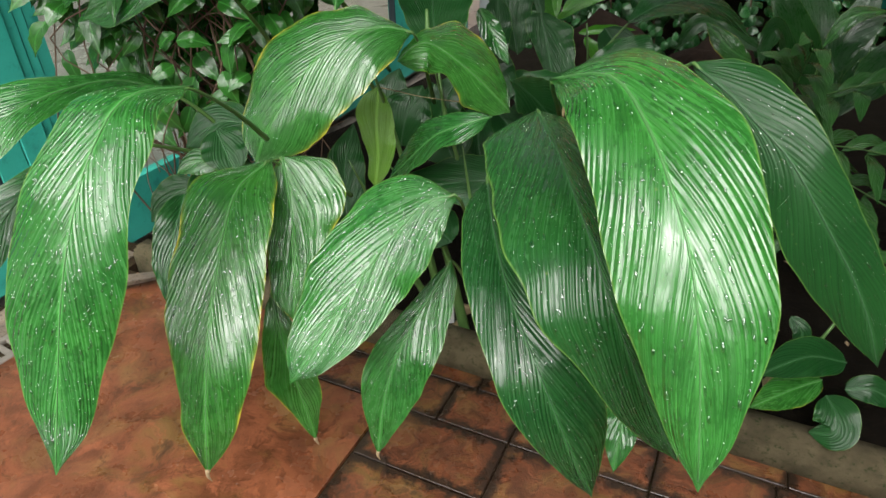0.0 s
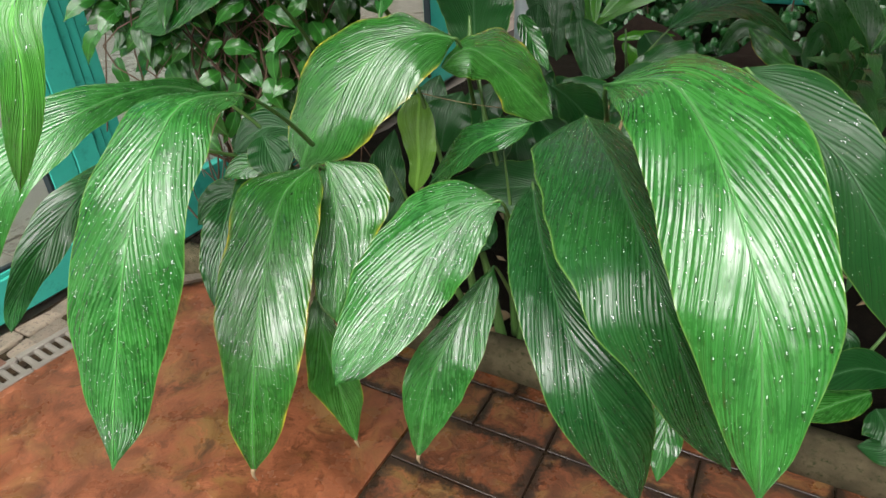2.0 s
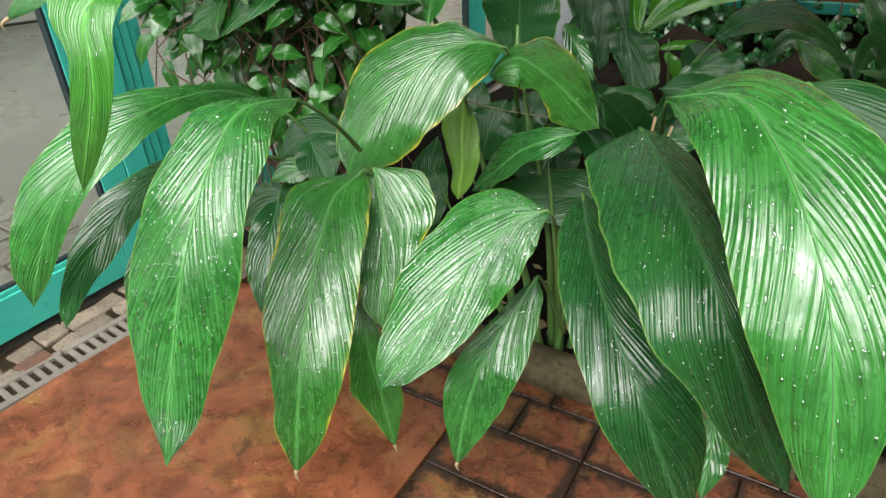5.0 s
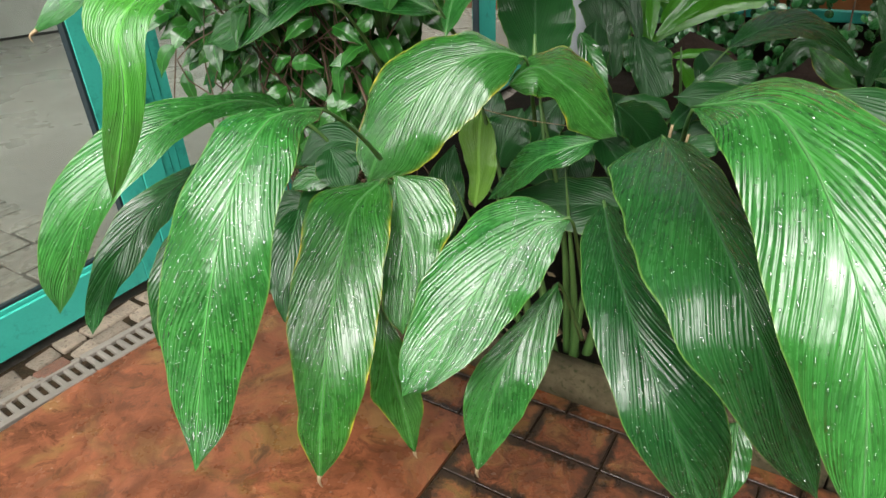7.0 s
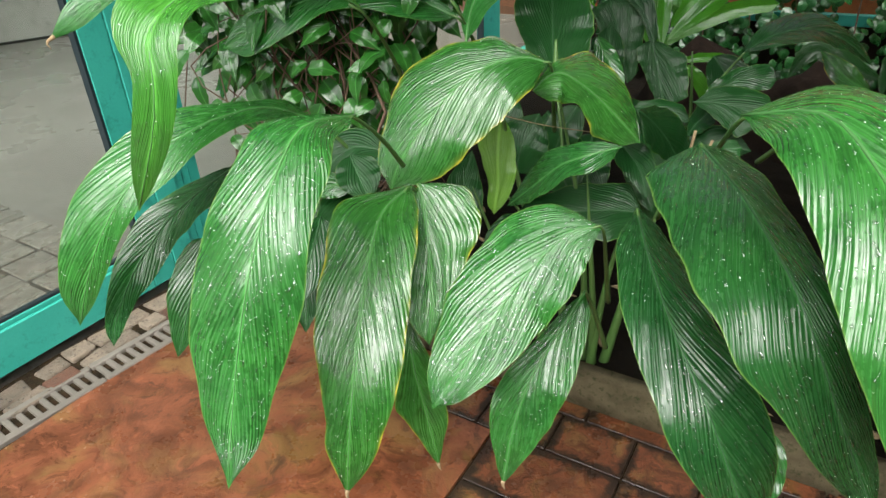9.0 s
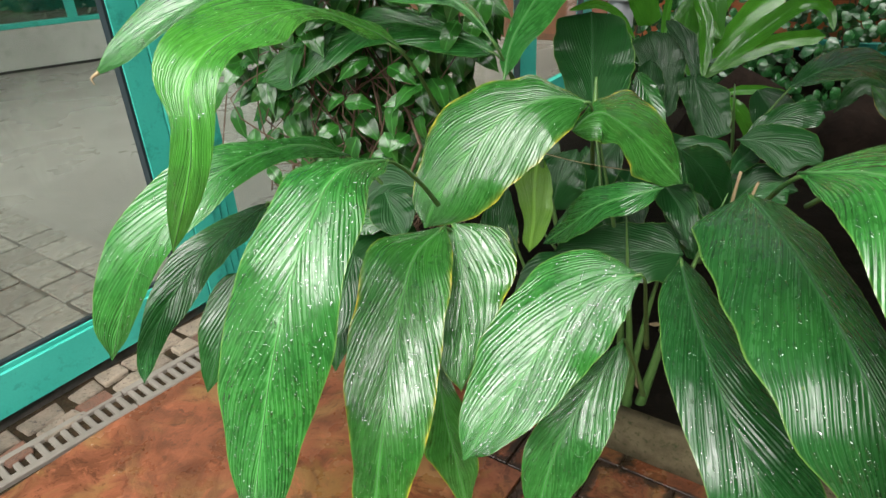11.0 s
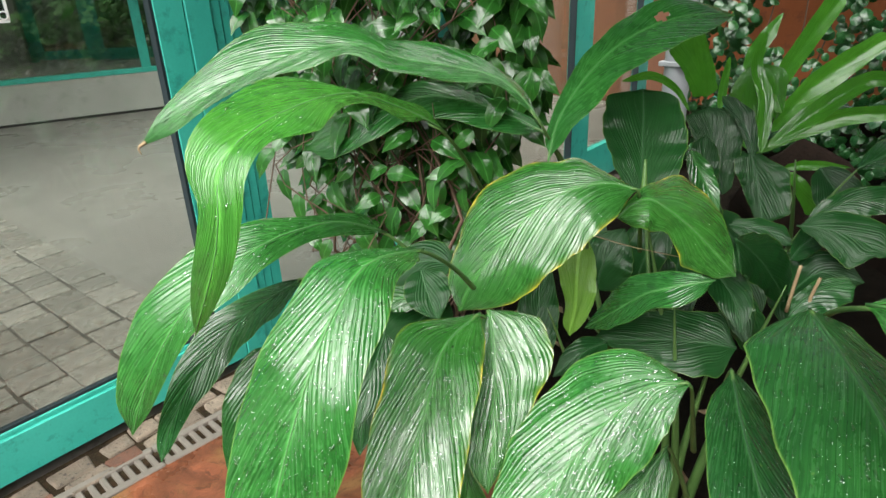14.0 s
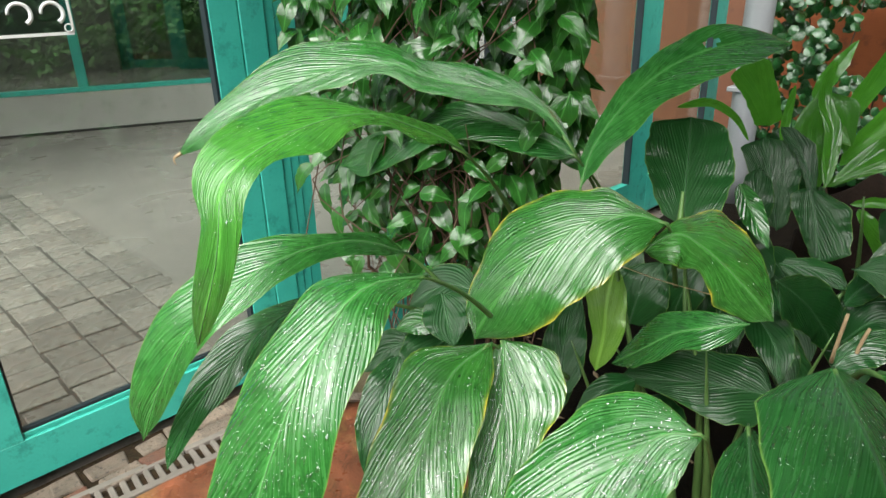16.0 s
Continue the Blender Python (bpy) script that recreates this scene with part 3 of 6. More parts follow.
# orange outer wall behind the bed
setting("wall_orange", box_bm((7.0, 0.2, 3.2), wall_at(4.35, 3.75, 1.5), TURN_U, 0), ORANGE, "orange painted rendered wall behind the creeper", "wall")
# unseen canopy, added and sized to keep light off the back of the bed
roof = slab([court(-1.52, -0.8), court(2.8, -0.8), court(2.8, 1.2), court(-1.52, 1.2)], 2.56, 2.7)
slab([court(0.2, -1.1), court(2.8, -1.1), court(2.8, -0.804), court(0.2, -0.804)], 2.56, 2.7, roof)
setting("roof", roof, SURROUND_DARK, "plain unseen canopy added to shade the planting bed", "roof")
# two walls out of view, added to cut low light onto the leaves
setting("wall_south", box_bm((4.4, 0.2, 2.85), court(0.64, -6.3) + Vector((0, 0, 1.32)), TURN_U, 0), SURROUND_DARK, "plain grey rendered end wall added out of view", "wall")
setting("wall_east", box_bm((0.2, 11.4, 3.3), court(2.9, -0.7) + Vector((0, 0, 1.55)), TURN_U, 0), SURROUND_DARK, "plain grey rendered wall added out of view", "wall")
# roof out of view, added to hold back light from the far yard
setting("roof_yard", slab([wall_at(-6, -3.6), wall_at(9, -3.6), low + low_dir * 4.5, low - low_dir * 4.5], 2.8, 2.95), PLASTER, "plain pale unseen roof added to dim the paved yard", "roof")


# ---- drain and stone edging along the glass wall ----
GRATE_DIR = Vector((0.486, 0.874, 0))
GRATE_SIDE = Vector((0.874, -0.486, 0))
GRATE_TURN = math.atan2(GRATE_DIR.y, GRATE_DIR.x)
GRATE0 = Vector((-1.396, 1.475, 0))  # joint between two lengths, garden side


def grate_at(s, out, z):
    p = GRATE0 + GRATE_DIR * s + GRATE_SIDE * out
    return Vector((p.x, p.y, z))


pit = slab([grate_at(-3, -0.13, 0), grate_at(-3, 0.0, 0), grate_at(0.75, 0.0, 0), grate_at(0.75, -0.13, 0)], -0.2, -0.06)
setting("drain_channel", pit, PIT, "dark wet drain channel under the grate", "drain")
for unit, (a, b) in enumerate(((-1.012, -0.512), (-0.508, -0.004), (0.0, 0.504), (-1.52, -1.016), (-2.03, -1.526))):
    grate = empty("drain_grate", grate_at((a + b) / 2, -0.062, -0.02), "worn grey cast drain grate with cross slots", "drain grate", "drain grates along the wall")
    for o in (-0.112, -0.013):
        under(part("side_rail", box_bm((b - a, 0.026, 0.022), grate_at((a + b) / 2, o, -0.007), GRATE_TURN, 0.003), GRATE, grate, smooth=False), grate)
    count = 14
    for i in range(count):
        s = a + (b - a) * (i + 0.5) / count
        under(part("crossbar", box_bm((0.019, 0.078, 0.018), grate_at(s, -0.0625, -0.009), GRATE_TURN, 0.003), GRATE, grate, smooth=False), grate)
rng = random.Random(5)
edging = tagged(new("stone_edging"), "strip of broken mixed stone and old mortar beside the drain", "edging", kind="structure")
part("mortar", slab([wall_at(-1.9, -0.02), wall_at(-1.9, 0.26), wall_at(0.72, 0.19), wall_at(0.72, -0.02)], -0.15, -0.010), GROUT, edging, "dark mortar between the stones", smooth=False)
s = -1.8
while s < 0.66:
    step_len = rng.uniform(0.09, 0.19)
    for o0, o1 in ((0.006, rng.uniform(0.075, 0.09)), (0.095, rng.uniform(0.145, 0.16))):
        if rng.random() < 0.04:
            continue
        shift = rng.uniform(-0.02, 0.02)
        wedge = 0.03 * (0.6 - s) * 0.4 if o0 > 0.05 else 0.0
        c = wall_at(s + step_len / 2 + shift, (o0 + o1 + wedge) / 2, -0.012 + rng.uniform(-0.006, 0.004))
        bm = box_bm((step_len - rng.uniform(0.008, 0.02), o1 + wedge - o0, 0.03), c, TURN_V + rng.uniform(-0.05, 0.05), 0)
        for v in bm.verts:
            v.co += Vector((rng.uniform(-1, 1), rng.uniform(-1, 1), rng.uniform(-0.4, 0.4))) * 0.007
        bmesh.ops.bevel(bm, geom=list(bm.edges), offset=0.005, segments=1, affect="EDGES")
        part("stone", bm, EDGING_BRICK if rng.random() < 0.2 else EDGING, edging, smooth=False)
    s += step_len

# ---- yard fittings seen through the glass ----
door_plate = empty("door_plate", wall_at(-0.2, -0.018, 1.36), "clear square plate with white printed scrolls on the glass", "sign")
under(part("plate", bar(-0.46 + 0.06, -0.012, 1.325, 1.72, -0.0215, -0.0185, 0), PLATE, door_plate, smooth=False), door_plate)
under(part("edge_line", bar(-0.40, -0.010, 1.318, 1.326, -0.0215, -0.016, 0), MARK, door_plate, "white printed border", smooth=False), door_plate)
under(part("edge_line", bar(-0.014, -0.008, 1.326, 1.72, -0.0215, -0.016, 0), MARK, door_plate, "white printed border", smooth=False), door_plate)
for row_z in (1.375, 1.455, 1.535):
    for i in range(5):
        c = wall_at(-0.055 - 0.078 * i, -0.015, row_z)
        pts = [c + BACK * (0.027 * math.cos(a)) + Vector((0, 0, 0.027 * math.sin(a))) for a in (radians(q) for q in range(-60, 200, 30))]
        under(part("scroll", tube_bm(pts, 0.006, 0.004, n=16, sides=6), MARK, door_plate), door_plate)
ring_c = wall_at(-0.022, -0.015, 1.336)
under(part("fixing", tube_bm([ring_c + BACK * (0.010 * math.cos(a)) + Vector((0, 0, 0.010 * math.sin(a))) for a in (radians(q) for q in range(0, 361, 30))], 0.002, 0.002, n=20, sides=5), MARK, door_plate), door_plate)

for i, (a, d, z, size) in enumerate(((-1.6, 1.6, 0.8, 1.2), (-0.5, 2.2, 1.2, 1.4), (0.6, 1.7, 0.8, 1.3), (1.7, 2.2, 1.1, 1.5), (-2.8, 2.0, 0.9, 1.4), (3.0, 2.0, 1.0, 1.5), (-0.2, 1.5, 0.5, 1.0))):
    c = low + low_dir * a + Vector((-0.689, 0.725, 0)) * d
    bush = empty("shrub", c, "leafy green shrub outside the far window", "shrub", "shrubs outside the far window")
    trng = random.Random(40 + i)
    stem = tube_bm([(c.x, c.y, -0.12), (c.x + 0.1, c.y, z * 0.5), (c.x, c.y + 0.1, z)], 0.05, 0.02, n=8)
    under(part("trunk", stem, TWIG, bush), bush)
    verts, faces = [], []
    for _ in range(3200):
        d3 = Vector((trng.gauss(0, 1), trng.gauss(0, 1), trng.gauss(0, 1))).normalized() * size * 0.75 * trng.random() ** 0.4
        p = Vector((c.x, c.y, z)) + d3
        u3 = Vector((trng.gauss(0, 1), trng.gauss(0, 1), trng.gauss(0, 1))).normalized()
        v3 = u3.orthogonal().normalized()
        b0 = len(verts)
        verts += [p - u3 * 0.075, p + v3 * 0.035 - u3 * 0.015, p + u3 * 0.075, p - v3 * 0.035 - u3 * 0.015]
        faces.append((b0, b0 + 1, b0 + 2, b0 + 3))
    data = bpy.data.meshes.new("crown")
    data.from_pydata(verts, [], faces)
    under(part("crown", data, BUSH, bush, smooth=False), bush)

# pipe and stones at the back of the bed
pipe_at = Vector((0.27, 4.72, 0))
drain_pipe = empty("drain_pipe", pipe_at, "thick grey downpipe standing by the glass wall", "pipe")
under(part("pipe", tube_bm([pipe_at, pipe_at + Vector((0, 0, 1.3)), pipe_at + Vector((0, 0, 2.6))], 0.085, 0.085, n=10, sides=20), PIPE, drain_pipe), drain_pipe)
for z in (0.78, 1.7):
    under(part("bracket", box_bm((0.19, 0.19, 0.03), pipe_at + Vector((0, 0, z)), TURN_V, 0.004), PIPE, drain_pipe, "metal pipe bracket", smooth=False), drain_pipe)
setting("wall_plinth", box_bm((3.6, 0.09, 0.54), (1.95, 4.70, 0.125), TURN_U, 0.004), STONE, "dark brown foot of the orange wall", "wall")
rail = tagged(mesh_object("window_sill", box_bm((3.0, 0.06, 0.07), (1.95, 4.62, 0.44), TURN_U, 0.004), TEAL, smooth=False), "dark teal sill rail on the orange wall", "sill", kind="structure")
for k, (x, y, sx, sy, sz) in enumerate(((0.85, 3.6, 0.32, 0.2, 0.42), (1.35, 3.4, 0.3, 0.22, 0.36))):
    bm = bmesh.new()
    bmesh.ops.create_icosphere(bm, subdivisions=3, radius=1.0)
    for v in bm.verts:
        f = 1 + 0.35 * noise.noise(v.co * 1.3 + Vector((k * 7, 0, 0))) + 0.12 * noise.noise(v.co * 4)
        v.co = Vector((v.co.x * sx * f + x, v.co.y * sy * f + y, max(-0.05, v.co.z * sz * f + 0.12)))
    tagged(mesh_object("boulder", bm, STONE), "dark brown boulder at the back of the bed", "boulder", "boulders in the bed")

# ---- the ginger clump ----
ginger = empty("ginger_plant", (0.03, 1.36, 0.05), "clump of broad pleated ginger leaves wet with rain", "plant")
leaf(ginger, [(0.154, 0.82, 1.086), (0.204, 0.729, 1.118), (0.227, 0.65, 1.093), (0.238, 0.591, 1.059), (0.248, 0.547, 1.021), (0.254, 0.513, 0.977), (0.257, 0.485, 0.929), (0.258, 0.459, 0.878), (0.257, 0.431, 0.828)], 0.155, [(-0.3, -0.14, 0.94), (-0.22, -0.57, 0.79), (-0.32, -0.78, 0.54)], label="large glossy green leaf bright with wet highlights", petiole=[(0.272, 1.352, 0.756), (0.257, 1.147, 0.958)], seed=3, drops=221, fold=0.1, curl=-0.25, peak=0.45, blunt=2.2, wave=0.03, sides=((0.008, 0.029, 0.051, 0.062, 0.066, 0.068, 0.07, 0.071, 0.072, 0.07, 0.064, 0.054, 0.04, 0.024, 0.0), (0.091, 0.076, 0.075, 0.071, 0.069, 0.083, 0.085, 0.084, 0.078, 0.072, 0.066, 0.055, 0.039, 0.026, 0.0)))
leaf(ginger, [(0.384, 1.007, 1.049), (0.426, 0.959, 1.021), (0.462, 0.917, 0.987), (0.499, 0.881, 0.951), (0.529, 0.851, 0.905), (0.561, 0.825, 0.854), (0.595, 0.804, 0.8), (0.627, 0.786, 0.737), (0.656, 0.772, 0.664)], 0.112, [(-0.43, -0.71, 0.56), (-0.26, -0.89, 0.38), (-0.16, -0.98, 0.06)], LEAF_SHADED_MATT, label="large dark green leaf in shade", petiole=[(0.408, 1.428, 0.776), (0.414, 1.237, 0.941)], seed=4, drops=140, fold=0.05, curl=-0.2, blunt=2.2, sides=((0.002, 0.019, 0.024, 0.026, 0.033, 0.042, 0.051, 0.058, 0.063, 0.061, 0.059, 0.05, 0.039, 0.02, 0.0), (0.015, 0.041, 0.058, 0.063, 0.062, 0.054, 0.051, 0.052, 0.049, 0.046, 0.042, 0.037, 0.028, 0.019, 0.0)))
leaf(ginger, [(0.163, 1.007, 0.98), (0.176, 0.852, 0.978), (0.182, 0.742, 0.968), (0.19, 0.669, 0.95), (0.2, 0.623, 0.92), (0.217, 0.598, 0.878), (0.239, 0.585, 0.826), (0.268, 0.578, 0.765), (0.301, 0.571, 0.7)], 0.144, [(-0.25, 0.21, 0.94), (-0.13, -0.66, 0.74), (0.34, -0.94, -0.01)], LEAF_SHADED, label="broad dark green leaf beaded with rain", petiole=[(0.197, 1.356, 0.673), (0.188, 1.291, 0.852)], seed=5, drops=397, fold=0.08, curl=-0.2, blunt=3, peak=0.36, sides=((0.085, 0.092, 0.096, 0.1, 0.101, 0.101, 0.098, 0.096, 0.086, 0.082, 0.061, 0.047, 0.037, 0.022, 0.0), (0.016, 0.031, 0.036, 0.039, 0.04, 0.043, 0.042, 0.041, 0.041, 0.041, 0.039, 0.036, 0.03, 0.021, 0.0)))
leaf(ginger, [(0.09, 1.049, 0.848), (0.094, 0.945, 0.824), (0.103, 0.859, 0.801), (0.116, 0.792, 0.775), (0.134, 0.741, 0.744), (0.154, 0.705, 0.705), (0.176, 0.681, 0.653), (0.202, 0.668, 0.588), (0.235, 0.664, 0.509)], 0.140, [(-0.11, -0.12, 0.99), (0.01, -0.78, 0.62), (0.17, -0.91, 0.38)], LEAF_SHADED, label="dark green hanging leaf beaded with rain", petiole=[(0.129, 1.315, 0.518), (0.104, 1.258, 0.71)], seed=6, drops=351, fold=0.08, curl=-0.2, sides=((0.004, 0.029, 0.045, 0.051, 0.058, 0.059, 0.059, 0.06, 0.063, 0.064, 0.057, 0.044, 0.031, 0.017, 0.0), (0.016, 0.029, 0.039, 0.046, 0.052, 0.057, 0.061, 0.068, 0.073, 0.076, 0.076, 0.071, 0.055, 0.031, 0.0)))
leaf(ginger, [(0.039, 1.067, 0.801), (-0.014, 1.068, 0.79), (-0.056, 1.051, 0.755), (-0.094, 1.028, 0.719), (-0.128, 0.999, 0.682), (-0.159, 0.965, 0.646), (-0.189, 0.928, 0.614), (-0.218, 0.889, 0.585), (-0.247, 0.847, 0.561)], 0.199, [(-0.47, -0.56, 0.68), (-0.06, -0.63, 0.78), (-0.01, -0.7, 0.72)], label="broad green leaf with wet shine", petiole=[(0.1, 1.297, 0.484), (0.093, 1.276, 0.647)], seed=7, drops=612, fold=0.1, curl=-0.25, sides=((0.008, 0.031, 0.079, 0.108, 0.118, 0.116, 0.112, 0.106, 0.1, 0.092, 0.081, 0.069, 0.055, 0.032, 0.0), (0.015, 0.054, 0.07, 0.075, 0.081, 0.083, 0.082, 0.081, 0.078, 0.072, 0.065, 0.055, 0.043, 0.028, 0.0)))
leaf(ginger, [(0.026, 1.13, 0.623), (-0.002, 1.097, 0.591), (-0.029, 1.067, 0.557), (-0.056, 1.041, 0.521), (-0.08, 1.017, 0.481), (-0.098, 0.994, 0.436), (-0.111, 0.973, 0.387), (-0.12, 0.953, 0.334), (-0.128, 0.936, 0.277)], 0.129, [(-0.1, -0.8, 0.59), (-0.08, -0.78, 0.62), (-0.2, -0.94, 0.29)], label="green leaf hanging low over the tiles", petiole=[(0.096, 1.243, 0.394), (0.073, 1.246, 0.563)], seed=8, drops=324, fold=0.12, curl=-0.1, browned=True, sides=((0.002, 0.01, 0.017, 0.022, 0.027, 0.034, 0.042, 0.05, 0.055, 0.054, 0.049, 0.04, 0.027, 0.016, 0.0), (0.007, 0.031, 0.045, 0.056, 0.064, 0.071, 0.076, 0.076, 0.074, 0.069, 0.058, 0.046, 0.031, 0.017, 0.0)))
leaf(ginger, [(-0.372, 1.028, 1.017), (-0.42, 0.919, 1.039), (-0.44, 0.837, 1.002), (-0.452, 0.781, 0.951), (-0.466, 0.742, 0.891), (-0.479, 0.71, 0.826), (-0.489, 0.679, 0.757), (-0.494, 0.643, 0.692), (-0.491, 0.599, 0.636)], 0.161, [(0.09, -0.39, 0.92), (-0.03, -0.84, 0.54), (0.31, -0.84, 0.45)], label="long green leaf with rain beads and shine", petiole=[(-0.347, 1.344, 0.772), (-0.371, 1.176, 0.89)], seed=9, drops=612, fold=0.1, curl=-0.25, blunt=3.0, peak=0.34, sides=((0.026, 0.019, 0.041, 0.067, 0.069, 0.076, 0.082, 0.086, 0.084, 0.079, 0.072, 0.054, 0.039, 0.018, 0.0), (0.004, 0.029, 0.04, 0.057, 0.065, 0.068, 0.069, 0.075, 0.077, 0.073, 0.065, 0.056, 0.049, 0.034, 0.0)))
leaf(ginger, [(-0.32, 1.191, 0.821), (-0.362, 1.105, 0.804), (-0.372, 1.027, 0.764), (-0.376, 0.962, 0.72), (-0.377, 0.907, 0.672), (-0.38, 0.862, 0.62), (-0.384, 0.826, 0.56), (-0.389, 0.797, 0.493), (-0.395, 0.775, 0.415)], 0.175, [(-0.21, -0.57, 0.8), (0.03, -0.81, 0.58), (0.19, -0.8, 0.56)], LEAF_EDGED, label="long green leaf with yellowed tip", petiole=[(-0.277, 1.406, 0.564), (-0.308, 1.329, 0.738)], seed=10, drops=612, fold=0.1, curl=-0.2, blunt=3, peak=0.36, browned=True, sides=((0.022, 0.041, 0.094, 0.096, 0.093, 0.089, 0.086, 0.081, 0.075, 0.066, 0.054, 0.043, 0.04, 0.02, 0.0), (0.017, 0.049, 0.07, 0.079, 0.081, 0.083, 0.084, 0.083, 0.08, 0.078, 0.072, 0.062, 0.051, 0.03, 0.0)))
leaf(ginger, [(-0.31, 1.227, 0.809), (-0.3, 1.198, 0.778), (-0.291, 1.169, 0.747), (-0.284, 1.139, 0.718), (-0.279, 1.11, 0.689), (-0.275, 1.08, 0.661), (-0.271, 1.05, 0.634), (-0.269, 1.021, 0.607), (-0.269, 0.991, 0.582)], 0.152, [(0.25, -0.87, 0.43), (0.11, -0.51, 0.85), (0.1, -0.86, 0.51)], LEAF_EDGED, label="green leaf with pale ribs behind a longer one", petiole=[(-0.222, 1.442, 0.61), (-0.253, 1.402, 0.748)], seed=11, drops=252, fold=0.2, curl=-0.1, blunt=2.5, sides=((0.007, 0.023, 0.031, 0.039, 0.045, 0.047, 0.049, 0.05, 0.05, 0.05, 0.049, 0.047, 0.042, 0.027, 0.0), (0.073, 0.091, 0.102, 0.106, 0.107, 0.103, 0.09, 0.077, 0.065, 0.054, 0.042, 0.031, 0.02, 0.01, 0.0)))
leaf(ginger, [(-0.331, 1.078, 0.584), (-0.323, 1.057, 0.554), (-0.315, 1.038, 0.521), (-0.308, 1.023, 0.486), (-0.298, 1.011, 0.448), (-0.288, 1.001, 0.408), (-0.28, 0.993, 0.365), (-0.272, 0.987, 0.318), (-0.264, 0.982, 0.268)], 0.099, [(0.24, -0.88, 0.4), (0.29, -0.85, 0.43), (0.4, -0.91, 0.15)], LEAF_EDGED, label="small green leaf with yellow margin", petiole=[(-0.273, 1.335, 0.443), (-0.341, 1.228, 0.575)], seed=12, fold=0.2, curl=-0.1, drops=46, browned=True, sides=((0.009, 0.017, 0.025, 0.033, 0.041, 0.046, 0.052, 0.057, 0.049, 0.041, 0.033, 0.024, 0.017, 0.009, 0.0), (0, 0.016, 0.023, 0.03, 0.037, 0.04, 0.041, 0.042, 0.042, 0.042, 0.037, 0.028, 0.019, 0.01, 0.0)))
leaf(ginger, [(-0.048, 1.406, 1.002), (-0.105, 1.396, 1.017), (-0.161, 1.382, 1.01), (-0.212, 1.365, 0.989), (-0.255, 1.346, 0.956), (-0.293, 1.327, 0.917), (-0.328, 1.307, 0.874), (-0.358, 1.287, 0.827), (-0.38, 1.267, 0.775)], 0.243, [(0.19, -0.56, 0.81), (-0.21, -0.72, 0.66), (-0.13, -0.88, 0.45)], LEAF_EDGED, label="broad arched leaf with yellow margin", petiole=[(-0.022, 1.663, 0.763), (-0.008, 1.622, 0.91)], seed=13, drops=140, fold=0.05, curl=-0.25, blunt=1.6, peak=0.5, tip=0.5, wave=0.015, sides=((0.009, 0.009, 0.031, 0.073, 0.081, 0.109, 0.12, 0.129, 0.129, 0.115, 0.1, 0.082, 0.066, 0.045, 0.0), (0.003, 0.06, 0.085, 0.096, 0.105, 0.11, 0.113, 0.114, 0.112, 0.108, 0.103, 0.095, 0.083, 0.054, 0.0)))
leaf(ginger, [(-0.085, 1.395, 0.947), (-0.059, 1.419, 0.967), (-0.025, 1.437, 0.973), (0.01, 1.445, 0.953), (0.042, 1.45, 0.928), (0.073, 1.453, 0.9), (0.102, 1.455, 0.871), (0.131, 1.455, 0.84), (0.159, 1.454, 0.81)], 0.151, [(0.79, -0.22, 0.58), (0.37, -0.73, 0.58), (0.22, -0.87, 0.44)], LEAF_EDGED, label="broad green leaf bent over", seed=14, fold=0, curl=-0.3, blunt=1.8, peak=0.55, tip=0.6, drops=23, sides=((0.031, 0.047, 0.057, 0.059, 0.058, 0.052, 0.042, 0.042, 0.05, 0.056, 0.062, 0.054, 0.044, 0.032, 0.0), (0.006, 0.007, 0.011, 0.027, 0.053, 0.093, 0.109, 0.102, 0.098, 0.086, 0.076, 0.059, 0.044, 0.026, 0.0)))
leaf(ginger, [(-0.419, 1.367, 1.115), (-0.452, 1.306, 1.16), (-0.487, 1.241, 1.194), (-0.516, 1.175, 1.224), (-0.543, 1.107, 1.232), (-0.565, 1.043, 1.228), (-0.583, 0.985, 1.219), (-0.603, 0.919, 1.197), (-0.609, 0.885, 1.167), (-0.604, 0.868, 1.127), (-0.609, 0.859, 1.084), (-0.626, 0.856, 1.035), (-0.655, 0.862, 0.979), (-0.694, 0.878, 0.912)], 0.168, [(0.2, -0.6, 0.77), (0, -0.7, 0.71), (-0.1, -0.75, 0.66), (0.1, -0.97, 0.25), (0.15, -0.98, 0.1)], LEAF_PALE, label="bright green leaf folded over at a crease, tip hanging", petiole=[(-0.405, 1.704, 0.857), (-0.438, 1.632, 0.974)], seed=15, drops=117, fold=0.12, curl=-0.15, blunt=1.5, peak=0.36, tip=0.7, wave=0.04, sides=((0, 0.029, 0.022, 0.022, 0.029, 0.091, 0.107, 0.101, 0.078, 0.059, 0.035, 0.031, 0.029, 0.016, 0.0), (0, 0, 0.03, 0.049, 0.032, 0.035, 0.05, 0.067, 0.048, 0.045, 0.036, 0.027, 0.02, 0.013, 0.0)))
